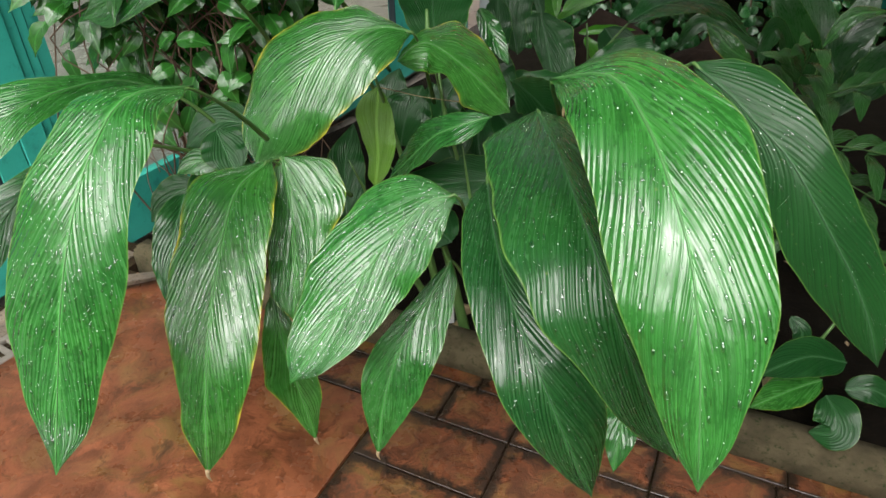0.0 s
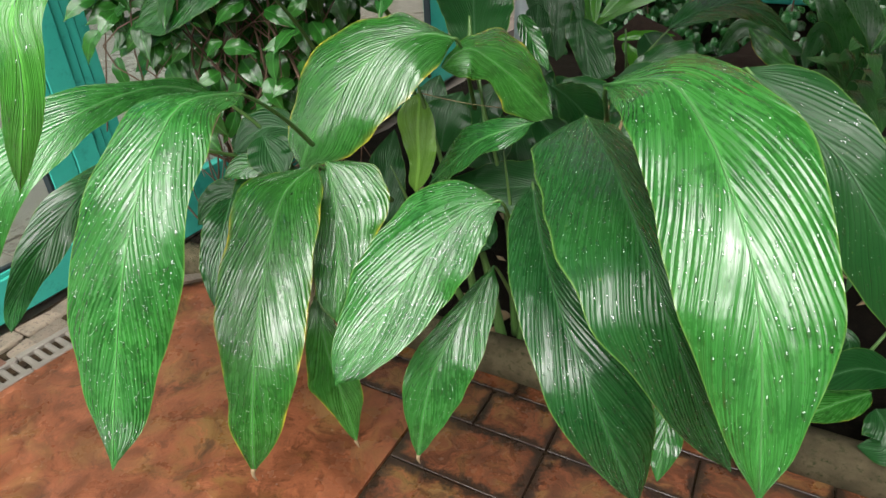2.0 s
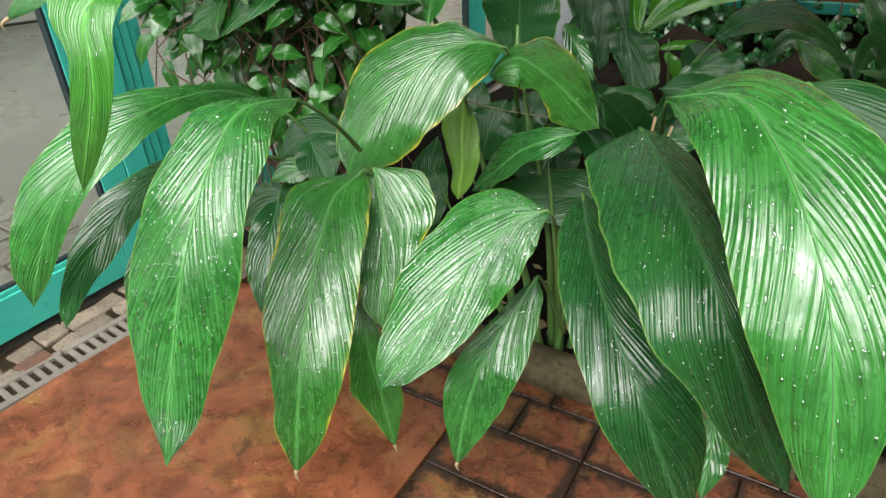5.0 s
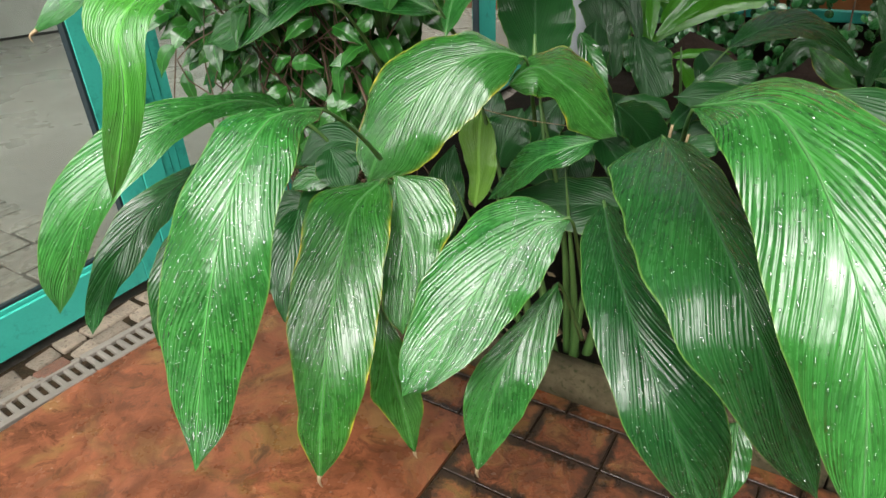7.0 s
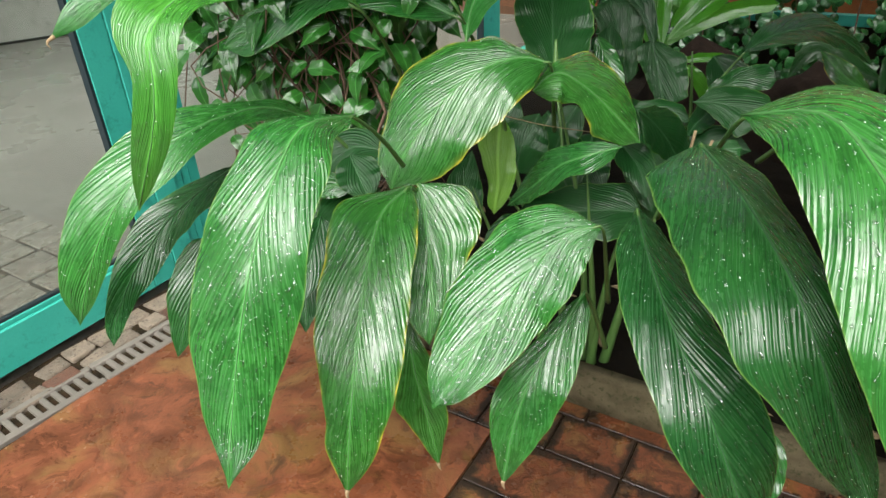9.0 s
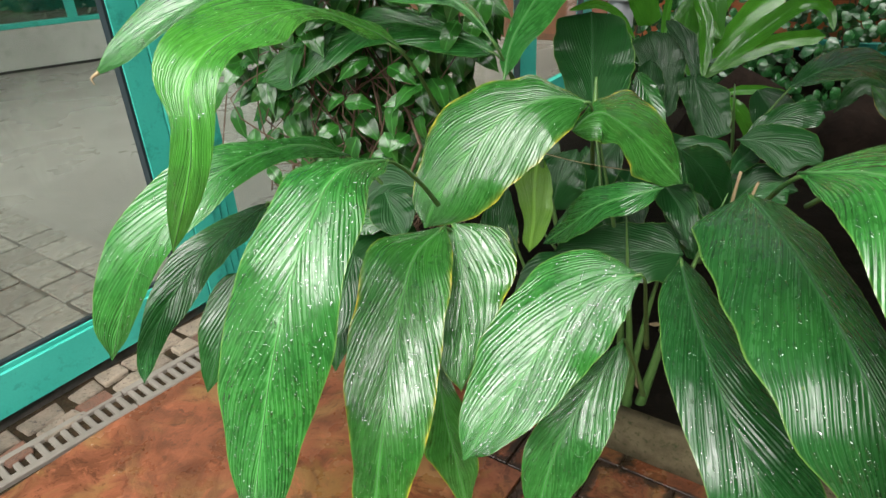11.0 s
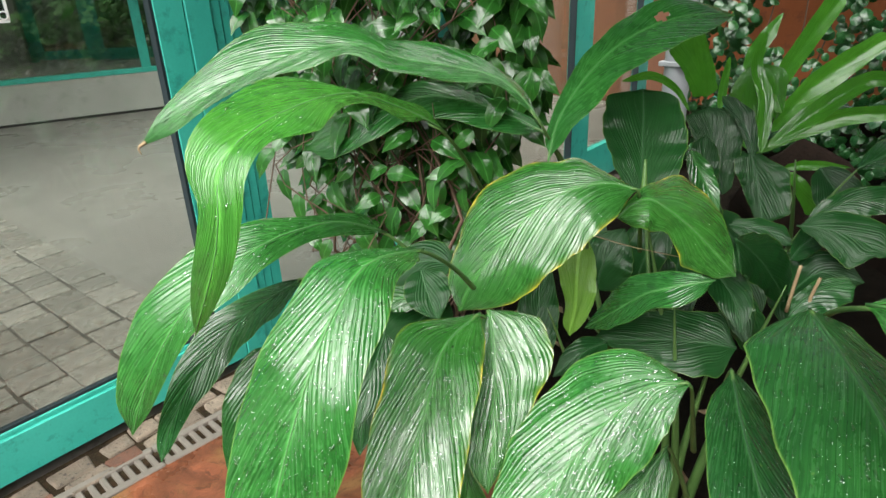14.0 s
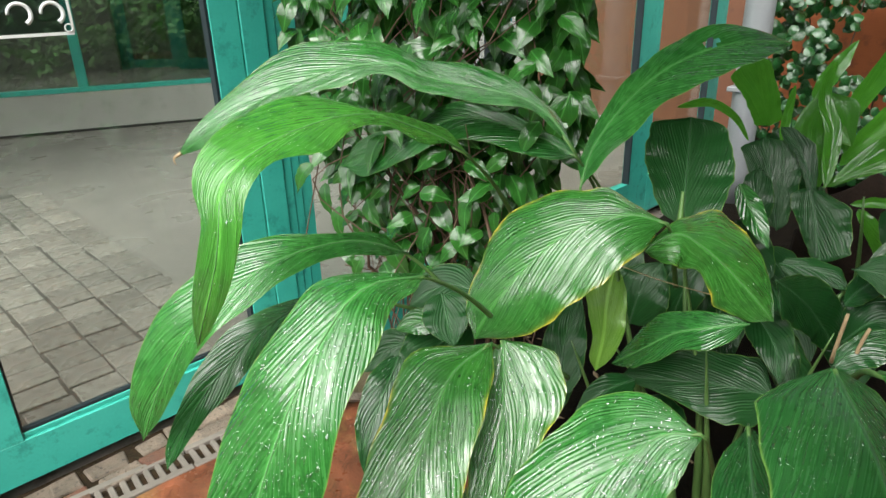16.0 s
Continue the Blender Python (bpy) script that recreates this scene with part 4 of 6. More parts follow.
leaf(ginger, [(-0.254, 1.58, 1.083), (-0.319, 1.59, 1.159), (-0.385, 1.588, 1.194), (-0.483, 1.574, 1.214), (-0.58, 1.554, 1.233), (-0.646, 1.539, 1.261), (-0.738, 1.506, 1.26), (-0.804, 1.476, 1.244), (-0.886, 1.431, 1.211), (-0.957, 1.38, 1.17), (-1.005, 1.338, 1.134), (-1.06, 1.277, 1.088)], 0.158, [(0.5, -0.49, 0.71), (0.22, -0.48, 0.85), (0.11, -0.78, 0.62)], label="long arching green leaf with a browned drooping tip", petiole=[(-0.189, 1.903, 0.775), (-0.282, 1.908, 0.98)], seed=16, fold=0.15, curl=-0.2, blunt=1.6, peak=0.5, tip=0.75, browned=True, sides=((0, 0.021, 0.023, 0.049, 0.068, 0.07, 0.058, 0.085, 0.09, 0.118, 0.106, 0.085, 0.059, 0.036, 0.0), (0, 0.015, 0.02, 0.037, 0.046, 0.047, 0.044, 0.03, 0.049, 0.04, 0.033, 0.027, 0.025, 0.023, 0.0)))
leaf(ginger, [(-0.261, 1.693, 1.038), (-0.331, 1.705, 1.07), (-0.406, 1.713, 1.096), (-0.485, 1.717, 1.113), (-0.566, 1.717, 1.117), (-0.646, 1.711, 1.091), (-0.726, 1.702, 1.062), (-0.803, 1.69, 1.022), (-0.881, 1.676, 0.982)], 0.122, [(0.05, -0.61, 0.79), (-0.01, -0.65, 0.76), (-0.48, -0.86, 0.17)], label="dark green glossy leaf leaning to the glass", petiole=[(-0.159, 1.912, 0.773), (-0.228, 1.929, 0.912)], seed=17, fold=0.15, curl=-0.1, blunt=1.7, sides=((0.004, 0.019, 0.02, 0.025, 0.034, 0.04, 0.043, 0.049, 0.046, 0.042, 0.035, 0.038, 0.044, 0.034, 0.0), (0.004, 0.038, 0.06, 0.065, 0.064, 0.064, 0.07, 0.073, 0.062, 0.065, 0.07, 0.07, 0.065, 0.055, 0.0)))
leaf(ginger, [(-0.24, 1.582, 1), (-0.234, 1.642, 1.06), (-0.208, 1.701, 1.115), (-0.169, 1.758, 1.167), (-0.12, 1.813, 1.213), (-0.059, 1.864, 1.249), (0.011, 1.913, 1.271), (0.089, 1.958, 1.279), (0.171, 1.999, 1.273)], 0.140, [(-0.03, -0.82, 0.58), (0, -0.72, 0.69), (0.1, -0.7, 0.7)], label="upright green leaf arching out, torn at one spot", petiole=[(-0.157, 1.672, 0.743), (-0.23, 1.659, 0.892)], seed=18, hole=(0.72, -0.25, 0.022), fold=0.2, curl=-0.15, blunt=1.7, peak=0.45, sides=((0, 0.024, 0.039, 0.056, 0.065, 0.063, 0.067, 0.076, 0.081, 0.082, 0.077, 0.07, 0.057, 0.032, 0.0), (0, 0.015, 0.018, 0.024, 0.029, 0.034, 0.041, 0.045, 0.054, 0.058, 0.062, 0.059, 0.042, 0.023, 0.0)))
leaf(ginger, [(-0.021, 1.802, 0.866), (-0.023, 1.828, 0.892), (-0.025, 1.854, 0.919), (-0.027, 1.879, 0.946), (-0.028, 1.904, 0.974), (-0.029, 1.928, 1.003), (-0.03, 1.952, 1.032), (-0.032, 1.975, 1.061), (-0.035, 1.998, 1.091)], 0.206, [(-0.05, -0.76, 0.65), (-0.04, -0.78, 0.62), (-0.04, -0.54, 0.84)], LEAF_SHADED_MATT, label="dark upright leaf with fine ribs", petiole=[(0.013, 1.676, 0.633), (-0.013, 1.711, 0.784)], seed=19, fold=0.2, curl=0.1, blunt=2.4, peak=0.5, tip=0.5, slant=0.62, sides=((0.071, 0.08, 0.088, 0.095, 0.102, 0.108, 0.108, 0.106, 0.105, 0.102, 0.095, 0.088, 0.081, 0.052, 0.0), (0.04, 0.05, 0.059, 0.069, 0.076, 0.084, 0.093, 0.098, 0.101, 0.103, 0.102, 0.099, 0.096, 0.084, 0.0)))
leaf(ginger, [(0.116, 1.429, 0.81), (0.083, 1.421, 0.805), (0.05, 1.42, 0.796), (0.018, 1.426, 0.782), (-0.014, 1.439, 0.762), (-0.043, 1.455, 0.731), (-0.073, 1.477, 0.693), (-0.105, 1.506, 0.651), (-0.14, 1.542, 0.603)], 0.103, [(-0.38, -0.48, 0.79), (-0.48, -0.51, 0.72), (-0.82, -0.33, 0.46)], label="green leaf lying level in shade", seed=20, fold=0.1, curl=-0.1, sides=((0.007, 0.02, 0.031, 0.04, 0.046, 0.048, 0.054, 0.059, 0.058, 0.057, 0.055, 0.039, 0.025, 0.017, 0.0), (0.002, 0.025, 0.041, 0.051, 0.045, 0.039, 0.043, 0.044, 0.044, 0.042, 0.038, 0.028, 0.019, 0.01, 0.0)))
leaf(ginger, [(0.138, 1.646, 0.747), (0.185, 1.577, 0.698), (0.202, 1.521, 0.639)], 0.087, [(-0.14, -0.64, 0.76), (-0.10, -0.68, 0.73), (-0.07, -0.74, 0.67)], LEAF_SHADED_MATT, label="dark leaf in the clump", seed=21, fold=0.3)
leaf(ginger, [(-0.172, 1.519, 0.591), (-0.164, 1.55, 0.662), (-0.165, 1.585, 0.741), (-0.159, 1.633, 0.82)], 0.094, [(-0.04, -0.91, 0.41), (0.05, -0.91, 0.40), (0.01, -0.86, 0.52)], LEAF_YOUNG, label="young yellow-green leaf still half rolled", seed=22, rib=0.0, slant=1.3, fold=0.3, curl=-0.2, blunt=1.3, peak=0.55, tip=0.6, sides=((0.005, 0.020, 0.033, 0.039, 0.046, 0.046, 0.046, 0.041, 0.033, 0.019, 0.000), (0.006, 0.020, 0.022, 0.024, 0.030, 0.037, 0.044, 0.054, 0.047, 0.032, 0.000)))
leaf(ginger, [(-0.12, 1.719, 0.619), (-0.103, 1.742, 0.694), (-0.058, 1.792, 0.767)], 0.154, [(-0.15, -0.93, 0.33), (-0.16, -0.86, 0.49), (-0.10, -0.79, 0.60)], LEAF_SHADED_MATT, label="dark leaf with silvery ribs deep in the clump", seed=23, fold=0.2, slant=0.62)
leaf(ginger, [(-0.173, 1.782, 0.679), (-0.146, 1.812, 0.744), (-0.123, 1.848, 0.798)], 0.099, [(-0.16, -0.87, 0.48), (-0.11, -0.85, 0.52), (-0.07, -0.82, 0.56)], LEAF_SHADED_MATT, label="dark leaf with silvery ribs deep in the clump", seed=24, fold=0.2, slant=0.62)
leaf(ginger, [(-0.249, 1.5, 0.518), (-0.255, 1.586, 0.626), (-0.238, 1.67, 0.705)], 0.106, [(0.09, -0.78, 0.63), (0.07, -0.74, 0.67), (0.07, -0.69, 0.72)], LEAF_SHADED_MATT, label="dark leaf deep in the clump", seed=25, fold=0.2)
leaf(ginger, [(0.028, 1.74, 0.558), (-0.015, 1.793, 0.658), (-0.034, 1.848, 0.757)], 0.181, [(0.15, -0.85, 0.51), (0.12, -0.86, 0.50), (0.07, -0.86, 0.50)], LEAF_SHADED_MATT, label="dark leaf deep in the clump", seed=26, fold=0.2)
leaf(ginger, [(0.592, 2.225, 0.823), (0.692, 2.264, 0.865), (0.821, 2.319, 0.869), (0.941, 2.332, 0.823), (1.036, 2.323, 0.746)], 0.135, [(-0.17, -0.49, 0.85), (0.27, -0.47, 0.84), (0.37, -0.76, 0.53)], LEAF_SHADED, label="long narrow arching leaf", petiole=[(0.359, 1.925, 0.663), (0.473, 2.111, 0.755)], seed=27, fold=0.3, curl=-0.2, blunt=1.5)
leaf(ginger, [(-0.425, 1.411, 0.808), (-0.493, 1.405, 0.814), (-0.563, 1.367, 0.769)], 0.106, [(0.13, -0.55, 0.82), (-0.03, -0.61, 0.79), (-0.02, -0.76, 0.65)], LEAF_SHADED_MATT, label="green leaf low in the clump", seed=28, fold=0.15)
leaf(ginger, [(-0.489, 1.377, 0.807), (-0.464, 1.338, 0.773), (-0.432, 1.295, 0.733)], 0.103, [(0.11, -0.61, 0.79), (0.11, -0.62, 0.77), (0.11, -0.64, 0.76)], LEAF_SHADED_MATT, label="small green leaf with yellow margin", seed=29, fold=0.2)
leaf(ginger, [(-0.491, 1.363, 0.743), (-0.543, 1.354, 0.74), (-0.584, 1.337, 0.722)], 0.059, [(0.12, -0.84, 0.53), (0.13, -0.86, 0.50), (0.14, -0.87, 0.48)], label="small ribbed leaf", seed=30, fold=0.2)
leaf(ginger, [(-0.534, 1.248, 0.717), (-0.542, 1.164, 0.657), (-0.553, 1.097, 0.586)], 0.085, [(0.33, -0.57, 0.75), (0.31, -0.65, 0.70), (0.30, -0.72, 0.63)], LEAF_SHADED, label="green leaf hanging behind others", seed=31, fold=0.15, drops=35)
leaf(ginger, [(-0.558, 1.372, 0.676), (-0.611, 1.355, 0.66), (-0.663, 1.317, 0.61)], 0.082, [(0.12, -0.85, 0.52), (0.15, -0.87, 0.48), (0.18, -0.87, 0.46)], LEAF_SHADED_MATT, label="dark leaf low in the clump", seed=32, fold=0.15)
leaf(ginger, [(-0.566, 1.251, 0.668), (-0.561, 1.17, 0.592), (-0.56, 1.115, 0.503)], 0.084, [(0.27, -0.65, 0.71), (0.27, -0.74, 0.62), (0.27, -0.82, 0.50)], LEAF_SHADED, label="green leaf hanging behind others", seed=33, fold=0.15)
leaf(ginger, [(-0.772, 1.173, 0.702), (-0.794, 1.091, 0.588), (-0.819, 1.037, 0.486)], 0.094, [(0.36, -0.79, 0.50), (0.35, -0.82, 0.45), (0.32, -0.87, 0.38)], LEAF_SHADED, label="green leaf tip hanging near the drain", seed=34, fold=0.15)
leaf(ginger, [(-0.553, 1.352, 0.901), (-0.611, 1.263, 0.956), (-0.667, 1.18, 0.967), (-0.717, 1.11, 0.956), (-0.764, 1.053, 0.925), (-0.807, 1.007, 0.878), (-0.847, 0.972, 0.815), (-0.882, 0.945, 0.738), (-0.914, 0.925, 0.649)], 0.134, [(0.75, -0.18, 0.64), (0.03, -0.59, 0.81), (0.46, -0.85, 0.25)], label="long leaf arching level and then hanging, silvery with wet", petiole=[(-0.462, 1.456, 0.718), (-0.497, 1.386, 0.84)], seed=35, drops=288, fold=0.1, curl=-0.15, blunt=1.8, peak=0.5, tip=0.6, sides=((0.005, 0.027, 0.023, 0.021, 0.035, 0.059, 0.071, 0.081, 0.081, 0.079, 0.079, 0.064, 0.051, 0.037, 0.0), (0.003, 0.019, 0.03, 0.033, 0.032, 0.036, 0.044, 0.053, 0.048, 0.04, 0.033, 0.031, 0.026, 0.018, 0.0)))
leaf(ginger, [(-0.667, 1.187, 0.865), (-0.739, 1.202, 0.817), (-0.802, 1.197, 0.774), (-0.85, 1.176, 0.734), (-0.881, 1.14, 0.694), (-0.896, 1.091, 0.663), (-0.893, 1.033, 0.64), (-0.874, 0.966, 0.628), (-0.836, 0.895, 0.627)], 0.098, [(-0.51, -0.69, 0.51), (0.48, -0.25, 0.84), (0.43, -0.72, 0.54)], LEAF_SHADED, label="green leaf hanging to the drain", petiole=[(-0.485, 1.534, 0.651), (-0.583, 1.352, 0.821)], seed=36, drops=70, fold=0.15, blunt=1.8, sides=((0.002, 0.011, 0.022, 0.031, 0.04, 0.047, 0.052, 0.049, 0.044, 0.038, 0.032, 0.025, 0.019, 0.012, 0.0), (0.009, 0.028, 0.052, 0.053, 0.051, 0.051, 0.046, 0.044, 0.045, 0.039, 0.027, 0.023, 0.019, 0.013, 0.0)))
leaf(ginger, [(0.347, 0.932, 0.462), (0.339, 0.893, 0.4), (0.325, 0.85, 0.333)], 0.065, [(-0.25, -0.80, 0.54), (-0.26, -0.79, 0.55), (-0.27, -0.78, 0.56)], label="small green leaf tip behind larger ones", seed=37, fold=0.2)
leaf(ginger, [(0.202, 1.544, 0.589), (0.088, 1.546, 0.594), (-0.119, 1.551, 0.569)], 0.164, [(0.02, -0.63, 0.77), (-0.06, -0.63, 0.78), (-0.11, -0.62, 0.77)], LEAF_SHADED_MATT, label="dark green leaf low in the clump", seed=38, fold=0.1, curl=-0.1, sides=((0.018, 0.073, 0.076, 0.078, 0.076, 0.073, 0.070, 0.062, 0.050, 0.039, 0.000), (0.021, 0.075, 0.080, 0.086, 0.079, 0.065, 0.050, 0.036, 0.025, 0.014, 0.000)))
leaf(ginger, [(-0.086, 1.531, 0.578), (-0.141, 1.487, 0.567), (-0.203, 1.448, 0.518)], 0.069, [(0.19, -0.46, 0.87), (-0.01, -0.57, 0.82), (-0.16, -0.66, 0.74)], LEAF_SHADED_MATT, label="green leaf low in the clump", seed=39, fold=0.1, curl=-0.1)
leaf(ginger, [(0.186, 1.742, 0.665), (0.22, 1.706, 0.61), (0.248, 1.648, 0.537)], 0.085, [(0.07, -0.81, 0.58), (0.01, -0.80, 0.59), (-0.03, -0.79, 0.61)], LEAF_SHADED_MATT, label="dark leaf hanging in the clump", seed=40, fold=0.1, curl=-0.1)
leaf(ginger, [(0.042, 1.777, 0.792), (0, 1.736, 0.728), (-0.026, 1.729, 0.625)], 0.103, [(-0.18, -0.77, 0.61), (-0.32, -0.87, 0.38), (-0.34, -0.93, 0.15)], LEAF_SHADED_MATT, label="dark leaf with fine ribs in the clump", seed=41, fold=0.1, curl=-0.1)
leaf(ginger, [(-0.445, 1.438, 0.699), (-0.497, 1.383, 0.679), (-0.565, 1.282, 0.625)], 0.141, [(0.34, -0.59, 0.73), (0.31, -0.59, 0.74), (0.29, -0.60, 0.75)], LEAF_SHADED_MATT, label="dark green leaf low in the clump", seed=42, fold=0.1, curl=-0.1)
leaf(ginger, [(0.24, 2.243, 0.721), (0.234, 2.261, 0.752), (0.228, 2.28, 0.782), (0.22, 2.298, 0.813), (0.212, 2.315, 0.844), (0.203, 2.332, 0.875), (0.196, 2.349, 0.906), (0.188, 2.364, 0.938), (0.181, 2.38, 0.97)], 0.156, [(-0.1, -0.92, 0.37), (-0.1, -0.87, 0.48), (-0.12, -0.83, 0.55)], LEAF_SHADED_MATT, label="dark upright leaf with fine ribs", seed=43, fold=0.2, curl=-0.1, slant=0.62, sides=((0.023, 0.031, 0.038, 0.046, 0.055, 0.065, 0.073, 0.082, 0.092, 0.1, 0.093, 0.084, 0.076, 0.049, 0.0), (0, 0.02, 0.027, 0.035, 0.041, 0.045, 0.048, 0.051, 0.053, 0.056, 0.058, 0.061, 0.063, 0.066, 0.0)))
leaf(ginger, [(0.318, 2.266, 0.84), (0.312, 2.279, 0.863), (0.304, 2.292, 0.886), (0.294, 2.304, 0.909), (0.283, 2.316, 0.93), (0.269, 2.328, 0.951), (0.253, 2.34, 0.969), (0.235, 2.352, 0.988), (0.218, 2.363, 1.006)], 0.060, [(-0.14, -0.84, 0.53), (-0.1, -0.89, 0.45), (-0.05, -0.92, 0.39)], LEAF_SHADED_MATT, label="dark narrow leaf tip", seed=44, fold=0.2, curl=-0.1, slant=0.62, sides=((0.009, 0.013, 0.016, 0.021, 0.026, 0.031, 0.034, 0.038, 0.043, 0.039, 0.034, 0.03, 0.026, 0.016, 0.0), (0, 0.014, 0.015, 0.016, 0.016, 0.016, 0.015, 0.015, 0.017, 0.018, 0.018, 0.018, 0.015, 0.011, 0.0)))
leaf(ginger, [(0.311, 2.277, 0.854), (0.318, 2.265, 0.829), (0.324, 2.252, 0.804), (0.33, 2.239, 0.779), (0.335, 2.226, 0.754), (0.34, 2.212, 0.729), (0.345, 2.198, 0.704), (0.35, 2.184, 0.68), (0.355, 2.17, 0.656)], 0.139, [(-0.17, -0.89, 0.42), (-0.17, -0.88, 0.44), (-0.18, -0.87, 0.46)], LEAF_SHADED_MATT, label="dark folded leaf with fine pale ribs", seed=45, fold=0.35, curl=-0.1, slant=0.62, sides=((0.05, 0.053, 0.055, 0.057, 0.053, 0.05, 0.046, 0.042, 0.038, 0.034, 0.031, 0.027, 0.024, 0.016, 0.0), (0.006, 0.024, 0.041, 0.059, 0.076, 0.089, 0.089, 0.089, 0.088, 0.088, 0.084, 0.081, 0.077, 0.073, 0.0)))
leaf(ginger, [(0.161, 1.544, 0.858), (0.186, 1.573, 0.833), (0.21, 1.602, 0.807), (0.234, 1.629, 0.779), (0.257, 1.656, 0.749), (0.279, 1.681, 0.716), (0.3, 1.706, 0.682), (0.32, 1.729, 0.647), (0.341, 1.752, 0.612)], 0.130, [(-0.1, -0.7, 0.7), (0.1, -0.75, 0.65), (0.2, -0.8, 0.55)], LEAF_SHADED_MATT, label="dark shiny leaf in the clump", seed=46, fold=0.1, curl=-0.2, sides=((0, 0.067, 0.067, 0.064, 0.061, 0.058, 0.055, 0.051, 0.047, 0.043, 0.039, 0.034, 0.029, 0.019, 0.0), (0, 0.01, 0.023, 0.037, 0.051, 0.06, 0.069, 0.079, 0.082, 0.082, 0.082, 0.076, 0.066, 0.058, 0.0)))
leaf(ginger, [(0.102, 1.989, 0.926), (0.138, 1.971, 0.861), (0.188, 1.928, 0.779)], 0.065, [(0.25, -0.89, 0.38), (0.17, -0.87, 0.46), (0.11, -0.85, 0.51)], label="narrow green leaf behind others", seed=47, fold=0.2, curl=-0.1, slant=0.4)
leaf(ginger, [(0.359, 1.848, 0.779), (0.386, 1.84, 0.782), (0.413, 1.832, 0.783), (0.438, 1.822, 0.781), (0.463, 1.811, 0.777), (0.486, 1.8, 0.771), (0.509, 1.787, 0.763), (0.531, 1.775, 0.755), (0.552, 1.762, 0.747)], 0.138, [(-0.32, -0.68, 0.66), (-0.13, -0.78, 0.61), (-0.03, -0.83, 0.56)], LEAF_SHADED_MATT, label="dark green leaf in shade", seed=48, fold=0.1, curl=-0.2, sides=((0, 0.013, 0.022, 0.031, 0.041, 0.048, 0.055, 0.062, 0.067, 0.071, 0.075, 0.054, 0.022, 0.015, 0.0), (0, 0.012, 0.027, 0.042, 0.047, 0.054, 0.061, 0.06, 0.06, 0.061, 0.063, 0.062, 0.046, 0.031, 0.0)))
leaf(ginger, [(0.23, 2.073, 0.616), (0.282, 1.949, 0.554), (0.31, 1.862, 0.464)], 0.129, [(-0.22, -0.51, 0.83), (-0.15, -0.61, 0.78), (-0.09, -0.73, 0.68)], LEAF_SHADED_MATT, label="dark leaf deep in the clump", seed=49, fold=0.2, curl=-0.1, ns=28, nv=10)
leaf(ginger, [(0.124, 2.091, 0.599), (0.103, 1.99, 0.513), (0.131, 1.9, 0.417)], 0.150, [(-0.07, -0.64, 0.77), (-0.06, -0.69, 0.72), (-0.03, -0.73, 0.68)], LEAF_SHADED_MATT, label="dark leaf deep in the clump", seed=50, fold=0.2, curl=-0.1, ns=28, nv=10)
leaf(ginger, [(0.404, 2.164, 0.573), (0.45, 2.076, 0.47), (0.462, 1.975, 0.36)], 0.152, [(-0.08, -0.78, 0.63), (-0.12, -0.76, 0.64), (-0.15, -0.74, 0.66)], LEAF_SHADED_MATT, label="dark leaf deep in the clump", seed=51, fold=0.2, curl=-0.1, ns=28, nv=10)
leaf(ginger, [(0.595, 2.57, 0.725), (0.66, 2.494, 0.634), (0.724, 2.404, 0.514)], 0.159, [(-0.10, -0.80, 0.60), (-0.10, -0.81, 0.58), (-0.09, -0.82, 0.56)], LEAF_SHADED_MATT, label="dark leaf deep in the clump", seed=52, fold=0.2, curl=-0.1, ns=28, nv=10)
leaf(ginger, [(0.298, 2.188, 0.571), (0.251, 2.25, 0.618), (0.187, 2.288, 0.618)], 0.114, [(-0.14, -0.66, 0.74), (-0.24, -0.62, 0.75), (-0.36, -0.61, 0.70)], LEAF_SHADED_MATT, label="dark leaf deep in the clump", seed=53, fold=0.2, curl=-0.1, ns=28, nv=10)
leaf(ginger, [(0.378, 1.872, 0.571), (0.443, 1.868, 0.646), (0.537, 1.837, 0.64)], 0.125, [(-0.60, -0.64, 0.48), (-0.42, -0.62, 0.66), (-0.18, -0.68, 0.71)], LEAF_SHADED_MATT, label="dark leaf deep in the clump", seed=54, fold=0.2, curl=-0.1, ns=28, nv=10)
leaf(ginger, [(-0.34, 1.468, 0.446), (-0.287, 1.555, 0.484), (-0.248, 1.659, 0.552)], 0.109, [(0.19, -0.48, 0.85), (0.13, -0.53, 0.84), (0.10, -0.57, 0.81)], LEAF_SHADED_MATT, label="dark leaf deep in the clump", seed=55, fold=0.2, curl=-0.1, ns=28, nv=10)
leaf(ginger, [(0.019, 1.552, 0.405), (-0.042, 1.619, 0.435), (-0.089, 1.674, 0.44)], 0.131, [(-0.16, -0.52, 0.84), (-0.24, -0.46, 0.86), (-0.36, -0.38, 0.85)], LEAF_SHADED_MATT, label="dark leaf deep in the clump", seed=56, fold=0.2, curl=-0.1, ns=28, nv=10)
